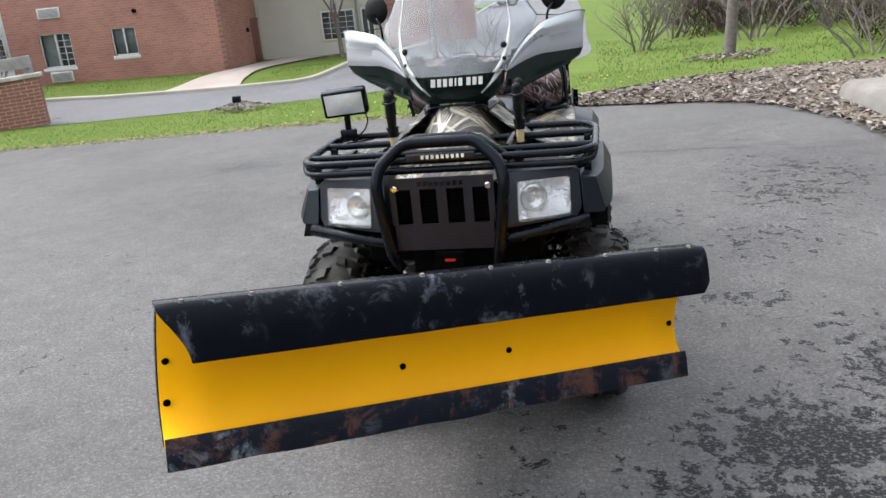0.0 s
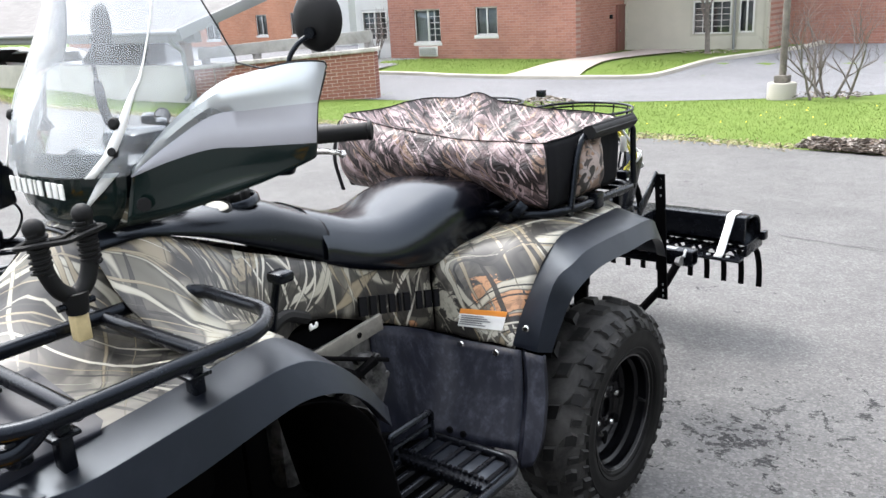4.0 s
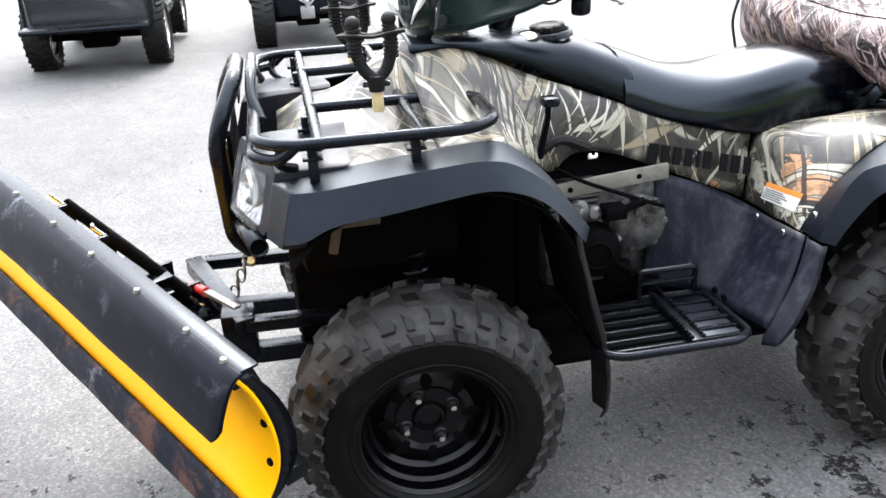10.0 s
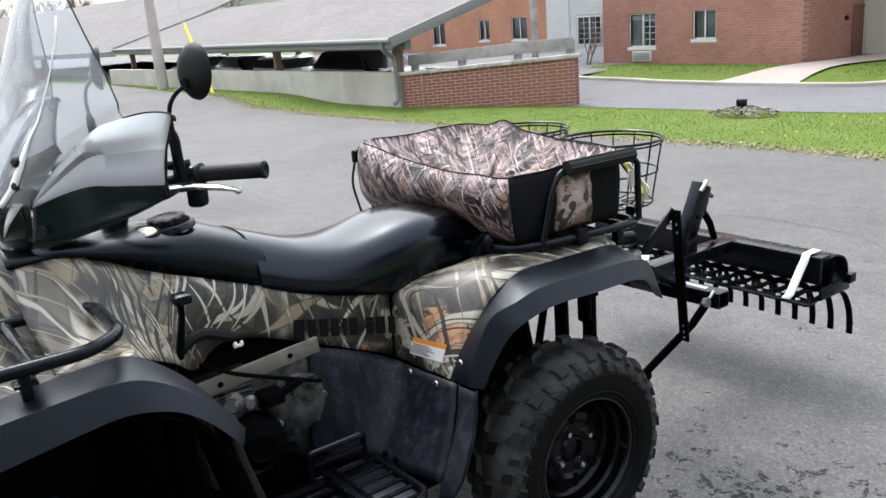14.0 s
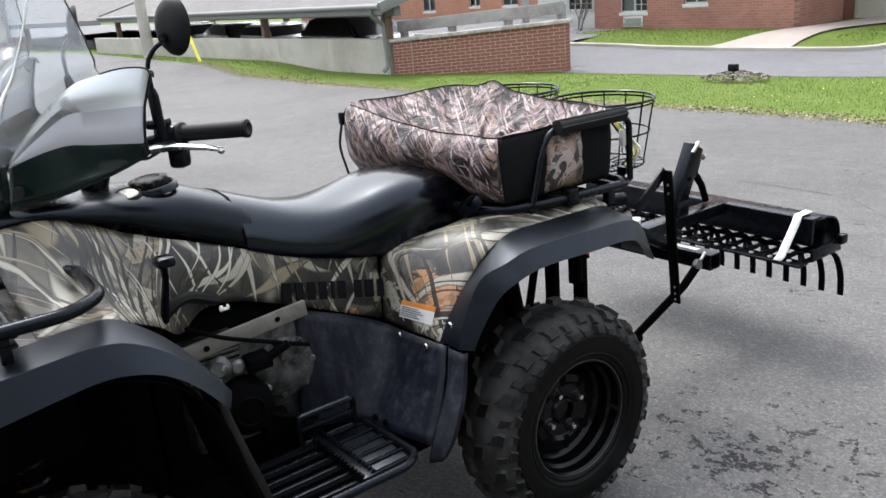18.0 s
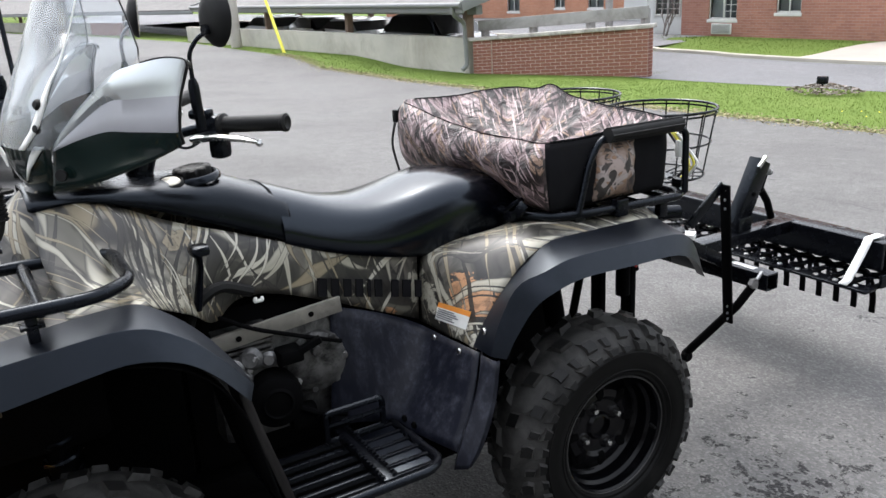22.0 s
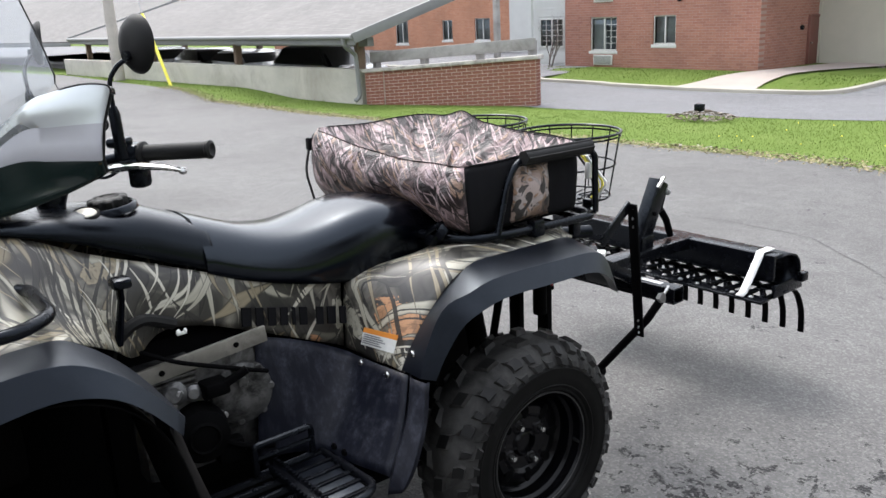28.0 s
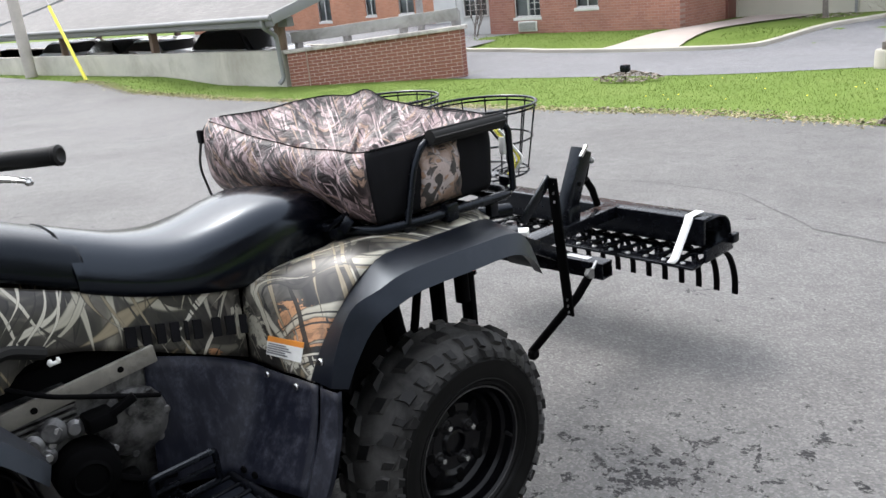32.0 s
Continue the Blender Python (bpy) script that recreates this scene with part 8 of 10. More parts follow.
bar(bm, rp(0.10, 1.80, 0.66), rp(0.22, 1.88, 0.66), 0.05, 0.02)
part("white_block", bm, M["white"], rake)

# ---------- brick house with siding wing ----------
def window(name, parent, x0, x1, z0, z1, y, grille=False, lintel=False, sill=True, dark=False, blind=True):
    """A two-light window in a wall that faces -y: frame, panes, sill, dark room behind."""
    w = new(name)
    w.parent = parent
    d = 0.04
    bm = bmesh.new()
    for a, b in (((x0, y - 0.02, z0), (x0 + d, y + 0.04, z1)), ((x1 - d, y - 0.02, z0), (x1, y + 0.04, z1)), ((x0 + d, y - 0.02, z1 - d), (x1 - d, y + 0.04, z1)), ((x0 + d, y - 0.02, z0), (x1 - d, y + 0.04, z0 + d)), (((x0 + x1) / 2 - d / 2, y - 0.015, z0 + d), ((x0 + x1) / 2 + d / 2, y + 0.03, z1 - d))):
        box(bm, a, b, 0.004)
    part("window_frame", bm, M["trim"], w, "white window frame")
    for k in range(2):
        a, b = (x0 + d, (x0 + x1) / 2 - d / 2) if k == 0 else ((x0 + x1) / 2 + d / 2, x1 - d)
        bm = bmesh.new()
        loft(bm, [[(a, y + 0.012, z0 + d), (b, y + 0.012, z0 + d)], [(a, y + 0.012, z1 - d), (b, y + 0.012, z1 - d)]])
        part("pane", bm, M["pane"], w)
        bm = bmesh.new()
        box(bm, (a - 0.045 + 0.023 * k, y + 0.09, z0 - 0.01), (b + 0.022 + 0.023 * k, y + 0.10, z1 + 0.01))
        part("blind" if blind else "room", bm, M["roomdark"] if dark or (grille and k == 1) else M["blind"], w)
        if grille and (k == 1 or dark):
            bm = bmesh.new()
            for q in range(1, 5):
                z = z0 + d + (z1 - z0 - 2 * d) * q / 5
                box(bm, (a, y - 0.004, z - 0.007), (b, y + 0.010, z + 0.007))
            box(bm, ((a + b) / 2 - 0.007, y - 0.005, z0 + d), ((a + b) / 2 + 0.007, y + 0.011, z1 - d))
            loose("glazing_bar", bm, M["trim"], w)
    if sill:
        bm = bmesh.new()
        box(bm, (x0 - 0.05, y - 0.07, z0 - 0.09), (x1 + 0.03, y + 0.04, z0), 0.01)
        part("sill", bm, M["trim"], w)
    if lintel:
        bm = bmesh.new()
        box(bm, (x0 - 0.13, y - 0.03, z1), (x1 + 0.11, y + 0.03, z1 + 0.15), 0.008)
        part("lintel", bm, M["trim"], w)
    return w


def wall_with_holes(bm, x0, x1, z0, z1, y0, y1, holes, mat=0):
    """A wall that faces -y with rectangular openings through it."""
    xs = sorted({x0, x1, *[v for h in holes for v in h[:2]]})
    for a, b in zip(xs, xs[1:]):
        hs = sorted([h for h in holes if h[0] <= a + 1e-6 and h[1] >= b - 1e-6], key=lambda h: h[2])
        z = z0
        for h in hs:
            if h[2] > z:
                box(bm, (a, y0, z), (b, y1, h[2]), 0, mat)
            z = h[3]
        if z1 > z:
            box(bm, (a, y0, z), (b, y1, z1), 0, mat)


house = thing("brick_house", "two-storey red brick house with white windows and a cream siding wing", "house", at=(0, 0, 0))
HY = 18.65
WA, WB_ = (-14.62, -13.66, 0.13, 1.06), (-12.43, -11.70, 0.31, 1.06)
UP = [(a, b, c + 1.95, d + 1.95) for a, b, c, d in (WA, WB_)]
bm = bmesh.new()
wall_with_holes(bm, -15.6, -9.3, -0.9, 4.6, HY, HY + 0.25, [WA, WB_] + UP)
part("front_wall", bm, M["facade_x"], house, "red brick wall", smooth=0)
window("window", house, *WA, HY + 0.06, grille=True, lintel=True)
window("window", house, *WB_, HY + 0.06)
window("window", house, *UP[0], HY + 0.06, grille=True, lintel=True)
window("window", house, *UP[1], HY + 0.06)
for z in (-0.26, 1.46):
    ac = new("air_conditioner")
    ac.parent = house
    bm = bmesh.new()
    box(bm, (-14.48, HY - 0.035, z), (-13.80, HY + 0.1, z + 0.28), 0.012)
    part("cover", bm, M["trim"], ac, "white air conditioner cover")
    bm = bmesh.new()
    for k in range(7):
        box(bm, (-14.44, HY - 0.045, z + 0.04 + 0.032 * k), (-13.84, HY - 0.034, z + 0.052 + 0.032 * k))
    loose("louvre", bm, M["fascia"], ac)
bm = bmesh.new()
box(bm, (-9.55, HY + 0.25, -0.9), (-9.3, 21.5, 4.6))
part("side_wall", bm, M["facade_y"], house, "red brick side wall", smooth=0)
dr = new("door")
dr.parent = house
bm = bmesh.new()
box(bm, (-9.30, 20.93, -0.36), (-9.26, 21.36, 0.86), 0.006)
part("leaf", bm, M["door"], dr, "dark red door")
bm = bmesh.new()
for a, b in (((-9.31, 20.87, -0.36), (-9.24, 20.93, 0.92)), ((-9.31, 20.93, 0.86), (-9.24, 21.38, 0.92))):
    box(bm, a, b, 0.004)
loose("door_frame", bm, M["door"], dr)
bm = bmesh.new()
disc(bm, (-9.26, 20.98, 0.22), (1, 0, 0), 0.025, 0.05, 12)
part("door_handle", bm, M["chrome"], dr)
for x, y, z in ((-9.3, 20.55, 0.62), (-11.6, HY, 1.45)):
    wl_ = new("wall_lamp")
    wl_.parent = house
    bm = bmesh.new()
    d = (1, 0, 0) if x > -10 else (0, -1, 0)
    disc(bm, (x, y, z), d, 0.06, 0.06, 14)
    part("lamp_body", bm, M["steel_black"], wl_)
bm = bmesh.new()
box(bm, (-16, HY + 0.25, 4.6), (-4.5, 30, 4.75), 0.0)
part("roof", bm, M["shingle"], house)


def lap_siding(parent, x0, x1, z0, z1, y, material, holes=(), step=0.105):
    n = int((z1 - z0) / step)
    for k in range(n):
        za, zb = z0 + step * k, z0 + step * (k + 1)
        segs = [(x0, x1)]
        for h in holes:
            if zb > h[2] and za < h[3]:
                segs = [q for a, b in segs for q in ((a, min(b, h[0])), (max(a, h[1]), b)) if q[1] - q[0] > 0.02]
        for a, b in segs:
            bm = bmesh.new()
            loft(bm, [[(a, y - 0.022, za), (b, y - 0.022, za)], [(a, y - 0.002, zb + 0.006), (b, y - 0.002, zb + 0.006)]])
            loft(bm, [[(a, y, za), (b, y, za)], [(a, y - 0.022, za), (b, y - 0.022, za)]])
            part("siding_board", bm, material, parent, smooth=0)


SY = 21.4
SH = [(-7.32, -6.30, 0.08, 0.92), (-6.10, -5.72, 0.10, 0.92)]
bm = bmesh.new()
wall_with_holes(bm, -9.3, -5.40, -0.9, 3.4, SY, SY + 0.2, SH)
part("wing_wall", bm, M["siding"], house, smooth=0)
lap_siding(house, -9.25, -5.42, -0.42, 3.3, SY, M["siding"], [(a - 0.07, b + 0.07, c - 0.07, d + 0.07) for a, b, c, d in SH])
window("window", house, *SH[0], SY - 0.01, grille=True, sill=False, dark=True)
window("window", house, *SH[1], SY - 0.01, sill=False, dark=True)
bm = bmesh.new()
for x in (-9.25, -6.2, -5.42):
    box(bm, (x - 0.04, SY - 0.05, -0.45), (x + 0.04, SY + 0.02, 3.3), 0.006)
loose("corner_board", bm, M["siding"], house)
bm = bmesh.new()
tube(bm, [(-6.2, SY - 0.09, 3.3), (-6.2, SY - 0.09, -0.30), (-6.15, SY - 0.18, -0.38)], 0.035, 8)
part("downspout", bm, M["fascia"], house)
bm = bmesh.new()
wall_with_holes(bm, -5.40, -3.0, -0.9, 3.4, SY + 1.6, SY + 1.8, [])
box(bm, (-5.55, SY + 0.2, -0.9), (-5.40, SY + 1.7, 3.4))
loose("brick_return", bm, M["facade_x"], house, smooth=0)
# white siding link and orange brick range to the left
link = thing("siding_link", "white siding link between two brick houses", "house", at=(0, 0, 0))
LH = [(-16.92, -15.92, 0.20, 1.06)]
bm = bmesh.new()
wall_with_holes(bm, -17.2, -15.6, -0.9, 4.2, HY + 0.3, HY + 0.5, LH)
part("wall", bm, M["siding_w"], link, smooth=0)
lap_siding(link, -17.2, -15.6, -0.35, 2.2, HY + 0.3, M["siding_w"], [(a - 0.06, b + 0.06, c - 0.06, d + 0.06) for a, b, c, d in LH])
window("window", link, *LH[0], HY + 0.29, grille=True, sill=False, dark=True)
orange = thing("orange_brick_house", "orange brick house with white windows behind the carport", "house", at=(0, 0, 0))
OH = [(-28.04, -27.32, 0.15, 1.02), (-25.82, -24.85, 0.14, 1.05), (-31.6, -30.6, 0.0, 1.3)]
bm = bmesh.new()
wall_with_holes(bm, -44, -23.55, -1.2, 4.6, 24.0, 24.25, OH)
part("wall", bm, M["facade_o"], orange, smooth=0)
for h in OH:
    window("window", orange, *h, 24.06, sill=True)
bm = bmesh.new()
box(bm, (-23.55, 23.9, -1.2), (-22.3, 24.3, 4.6))
part("white_bay", bm, M["siding_w"], orange, smooth=0)
bm = bmesh.new()
box(bm, (-24.4, 23.96, 1.45), (-24.3, 24.0, 1.55), 0.01)
part("wall_lamp", bm, M["steel_black"], orange)
bm = bmesh.new()
box(bm, (-44.5, 23.6, 4.6), (-22, 34, 4.8))
part("roof", bm, M["shingle"], orange)

# far three-storey block
block = thing("apartment_block", "pale three-storey apartment block far behind the carport", "apartment building", at=(-78, 42, -0.5))
bm = bmesh.new()
box(bm, (-22, 0, 0), (22, 10, 6.2))
part("wall", bm, M["siding_w"], block, smooth=0)
bm = bmesh.new()
box(bm, (-22.05, -0.05, 0), (22.05, 9.9, 2.6))
part("brick_storey", bm, M["facade_o"], block, smooth=0)
bm = bmesh.new()
loft(bm, [[(-23, -1, 6.2), (23, -1, 6.2)], [(-23, 5, 8.2), (23, 5, 8.2)], [(-23, 11, 6.2), (23, 11, 6.2)]])
part("roof", bm, M["shingle"], block, smooth=0, solid=0.2)
for k in range(14):
    for z in (3.2, 5.0):
        wn_ = new("window")
        wn_.parent = block
        bm = bmesh.new()
        x = -20 + 3.05 * k
        box(bm, (x, -0.06, z), (x + 0.9, 0.02, z + 1.1))
        part("frame", bm, M["trim"], wn_)
        bm = bmesh.new()
        box(bm, (x + 0.07, -0.075, z + 0.07), (x + 0.83, -0.05, z + 1.03))
        part("pane", bm, M["roomdark"], wn_)

# ---------- carport ----------
def car(at, rz, paint, label, tall=1.45):
    c = thing("parked_car", label, "car", "cars under the carport", at, rz)
    prof = [(-2.2, 0.35), (-2.22, 0.75), (-2.05, 0.95), (-1.75, 1.02), (-1.25, tall - 0.06), (-0.9, tall), (0.3, tall), (0.75, tall - 0.1), (1.25, 0.98), (1.9, 0.90), (2.2, 0.72), (2.22, 0.35)]
    bm = bmesh.new()
    rows = []
    for f, sc_ in ((-1.0, 0.0), (-0.97, 1), (-0.80, 1), (0.80, 1), (0.97, 1), (1.0, 0.0)):
        row = []
        for x, z in prof:
            top = z > 1.0
            row.append((x * (0.97 if abs(f) > 0.9 else 1), f * 0.88 * (0.80 if top and abs(f) > 0.7 else 1), z - (0.02 if abs(f) > 0.9 else 0)))
        rows.append(row)
    loft(bm, rows[1:5])
    for r in (rows[1], rows[4]):
        bm.faces.new([bm.verts.new(p) for p in r])
    part("body", bm, paint, c, smooth=35, bevel=0.03)
    bm = bmesh.new()
    for f in (-1, 1):
        a = [(-1.62, 1.03), (-1.22, tall - 0.10), (0.28, tall - 0.06), (0.68, tall - 0.14), (1.12, 1.0)]
        bm.faces.new([bm.verts.new((x, f * (0.862 if z < 1.1 else 0.712), z)) for x, z in a])
    loose("side_glass", bm, M["gloss"], c)
    bm = bmesh.new()
    bm.faces.new([bm.verts.new(p) for p in ((0.80, -0.66, tall - 0.09), (0.80, 0.66, tall - 0.09), (1.30, 0.74, 0.99), (1.30, -0.74, 0.99))])
    bm.faces.new([bm.verts.new(p) for p in ((-1.31, -0.64, tall - 0.09), (-1.31, 0.64, tall - 0.09), (-1.81, 0.72, 1.02), (-1.81, -0.72, 1.02))])
    loose("windscreen", bm, M["gloss"], c)
    for x in (-1.35, 1.35):
        for y in (-0.86, 0.86):
            wh = new("wheel")
            wh.parent = c
            bm = bmesh.new()
            lathe(bm, [(0.2, -0.1), (0.31, -0.09), (0.32, 0), (0.31, 0.09), (0.2, 0.1)], axis_m((x, y, 0.32), (0, 1, 0)), 20)
            part("tyre", bm, M["rubber"], wh)
            bm = bmesh.new()
            disc(bm, (x, y - 0.09 if y > 0 else y + 0.09, 0.32), (0, 1 if y > 0 else -1, 0), 0.2, 0.17, 16)
            part("rim", bm, M["steel"], wh)
    return c


carport = thing("carport", "low grey-shingled carport with timber posts over a concrete wall", "carport", at=(0, 0, 0))
EY, EZ, RY, RZ_ = 9.85, 1.02, 14.6, 2.36
CX0, CX1 = -34.5, -13.45
bm = bmesh.new()
loft(bm, [[(CX0, EY, EZ), (CX1, EY, EZ)], [(CX0, RY, RZ_), (CX1, RY, RZ_)]])
part("roof", bm, M["shingle"], carport, "grey shingle roof", smooth=0, solid=0.05)
bm = bmesh.new()
box(bm, (CX0, EY - 0.02, EZ - 0.20), (CX1, EY + 0.02, EZ + 0.005), 0.006)
part("eave_board", bm, M["fascia"], carport)
bm = bmesh.new()
tube(bm, [(CX0, EY - 0.07, EZ - 0.03), (CX1, EY - 0.07, EZ - 0.03)], 0.055, 10)
part("gutter", bm, M["fascia"], carport)
bm = bmesh.new()
box(bm, (CX0 + 0.3, EY + 0.45, EZ - 0.26), (CX1 - 0.2, EY + 0.62, EZ - 0.06), 0.006)
part("beam", bm, M["fascia"], carport)
for x in (CX1, CX0):
    bm = bmesh.new()
    bar(bm, (x, EY - 0.05, EZ - 0.06), (x, RY, RZ_ - 0.03), 0.06, 0.22)
    loose("rake_board", bm, M["fascia"], carport, "grey sloping rake board")
for x in (-33.9, -26.9, -20.3, -14.1):
    for y in (EY + 0.53, 14.4) if x < -15 else (EY + 0.53,):
        bm = bmesh.new()
        box(bm, (x - 0.09, y - 0.09, -1.6), (x + 0.09, y + 0.09, EZ + (1.2 if y > 14 else -0.05)), 0.01)
        part("post", bm, M["wood_post"], carport)
bm = bmesh.new()
tube(bm, [(-13.80, EY - 0.07, EZ - 0.05), (-13.80, EY - 0.05, EZ - 0.22), (-13.92, EY + 0.30, EZ - 0.42), (-13.92, EY + 0.34, -0.32), (-13.95, EY + 0.22, -0.42)], 0.05, 10, bend=0.08)
part("downspout", bm, M["fascia"], carport, "grey downspout")
# second carport farther along
cp2 = thing("carport", "second grey-shingled carport farther along the lot", "carport", at=(0, 0, 0))
bm = bmesh.new()
loft(bm, [[(-75, 3.0, 0.85), (-35, 10.0, 0.85)], [(-77, 12.0, 3.6), (-37, 19.0, 3.6)]])
part("roof", bm, M["shingle"], cp2, smooth=0, solid=0.06)
bm = bmesh.new()
bar(bm, (-75, 3.0, 0.79), (-35, 10.0, 0.79), 0.04, 0.15)
part("eave_board", bm, M["fascia"], cp2)
bm = bmesh.new()
bar(bm, (-75, 3.6, -0.15), (-49, 8.15, -0.15), 0.2, 0.9)
part("low_wall", bm, M["concrete"], cp2)
bm = bmesh.new()
bar(bm, (-48.9, 8.17, -0.15), (-44.5, 8.94, -0.15), 0.22, 0.9)
part("brick_end", bm, M["brick_a"], cp2, "red brick end wall")
for f in (0.1, 0.35, 0.6, 0.85):
    bm = bmesh.new()
    x, y = -75 + 36 * f, 3.7 + 6.3 * f
    box(bm, (x - 0.1, y - 0.1, -1), (x + 0.1, y + 0.1, 0.80), 0.01)
    part("post", bm, M["wood_post"], cp2)

# low concrete wall of the carport, in cast panels
cw = thing("concrete_wall", "stained pale concrete wall under the carport", "wall", at=(0, 0, 0))
for k in range(4):
    x0, x1 = -13.95 - 4.9 * k, -13.95 - 4.9 * (k + 1) + 0.012
    y0, y1 = 10.35 - 0.05 * (x0 + 13.95) * -1, 10.35 - 0.05 * (x1 + 13.95) * -1
    bm = bmesh.new()
    bar(bm, (x0, y0, -0.36), (x1, y1, -0.36), 0.20, 1.26, (0, 0, 1), 0.008)
    part("panel", bm, M["concrete"], cw, smooth=20)
sheet("carport_floor", grid_rows(steps(-110, -14.3, 6), (10.55, 14.0, 19.0, 24.5)), M["road"], "grey asphalt under the carports", "asphalt", -0.012)
CY = 13.0
for x, turn, paint, label, tall in ((-19.9, 4, "carpaint_d", "dark grey estate car parked under the carport", 1.56), (-24.9, -3, "carpaint_w", "white car parked under the carport", 1.36),
                                    (-28.6, 176, "carpaint_d", "black car parked under the carport", 1.40), (-32.6, 2, "carpaint_s", "silver car parked under the carport", 1.42)):
    car((x, CY, gz(x, CY) - 0.60), turn, M[paint], label, tall)


# timber rail on the brick wall
C0, C1 = Vector((-13.85, 10.33, 0)), Vector((-10.15, 11.97, 0))
cd_ = (C1 - C0).normalized()
cn_ = Vector((cd_.y, -cd_.x, 0))
CL = (C1 - C0).length


def cw_pt(u, n, z):
    """A point of the brick wall: along it, out of its face, and height above its sloping line."""
    p = C0 + cd_ * u + cn_ * n
    return Vector((p.x, p.y, z + 0.262 + 0.058 * u))


rail = thing("timber_rail", "weathered grey timber rail on posts behind the brick wall", "rail", at=(0, 0, 0))
bm = bmesh.new()
obox(bm, cw_pt(CL * 0.49, -0.22, 0.235), (CL * 0.97, 0.07, 0.235), (cd_ + Vector((0, 0, 0.055)), -cn_, (0, 0, 1)), 0.008)
part("plank", bm, M["wood_grey"], rail, "weathered grey plank")
for u in (0.12, CL * 0.33, CL * 0.66, CL * 0.95):
    bm = bmesh.new()
    q = cw_pt(u, -0.32, 0)
    box(bm, (q.x - 0.07, q.y - 0.07, -0.7), (q.x + 0.07, q.y + 0.07, q.z + 0.30), 0.01)
    part("post", bm, M["wood_grey"], rail)
bm = bmesh.new()
q = cw_pt(CL * 0.62, -1.6, 0)
box(bm, (q.x - 0.06, q.y - 0.06, -0.8), (q.x + 0.06, q.y + 0.06, q.z + 1.7), 0.01)
part("tall_post", bm, M["wood_grey"], rail)

# utility pole, yellow cable guard
pole = thing("utility_pole", "weathered grey utility pole beside the lot", "pole", at=(-27.0, 9.2, gz(-27.0, 9.2) - 0.1))
bm = bmesh.new()
tube(bm, [(0, 0, 0), (-0.15, 0, 9.0)], [0.19, 0.13], 14)
part("shaft", bm, M["pole"], pole)
bm = bmesh.new()
tube(bm, [(4.5, 0.0, 0.05), (2.95, 0.0, 2.15)], 0.05, 8)
part("cable_guard", bm, M["yellow_guard"], pole, "yellow plastic cable guard")
bm = bmesh.new()
tube(bm, [(2.95, 0.0, 2.15), (-0.1, 0, 8.5)], 0.012, 5)
part("guy_wire", bm, M["steel"], pole)
lamp_pole = thing("street_lamp", "tall dark street lamp far down the lot", "street lamp", at=(-66, 9, gz(-66, 9) - 0.1))
bm = bmesh.new()
tube(bm, [(0, 0, 0), (0, 0, 5.4)], [0.09, 0.06], 8)
part("pole", bm, M["fascia"], lamp_pole)
bm = bmesh.new()
box(bm, (-0.25, -0.4, 5.35), (0.25, 0.4, 5.6), 0.05)
part("head", bm, M["fascia"], lamp_pole)

# light pole on a concrete foot, in the lawn
lp = thing("light_pole", "thin grey light pole on a round concrete foot", "light pole", at=(-2.38, 12.55, gz(-2.38, 12.55) - 0.06))
bm = bmesh.new()
lathe(bm, [(0.0, 0), (0.21, 0), (0.21, 0.27), (0.195, 0.29), (0, 0.29)], None, 20)
part("foot", bm, M["curb"], lp)
bm = bmesh.new()
box(bm, (-0.10, -0.10, 0.29), (0.10, 0.10, 0.40), 0.015)
part("base_cover", bm, M["bark"], lp)
bm = bmesh.new()
tube(bm, [(0, 0, 0.38), (0, 0, 5.0)], [0.055, 0.045], 10)
part("shaft", bm, M["bark"], lp)


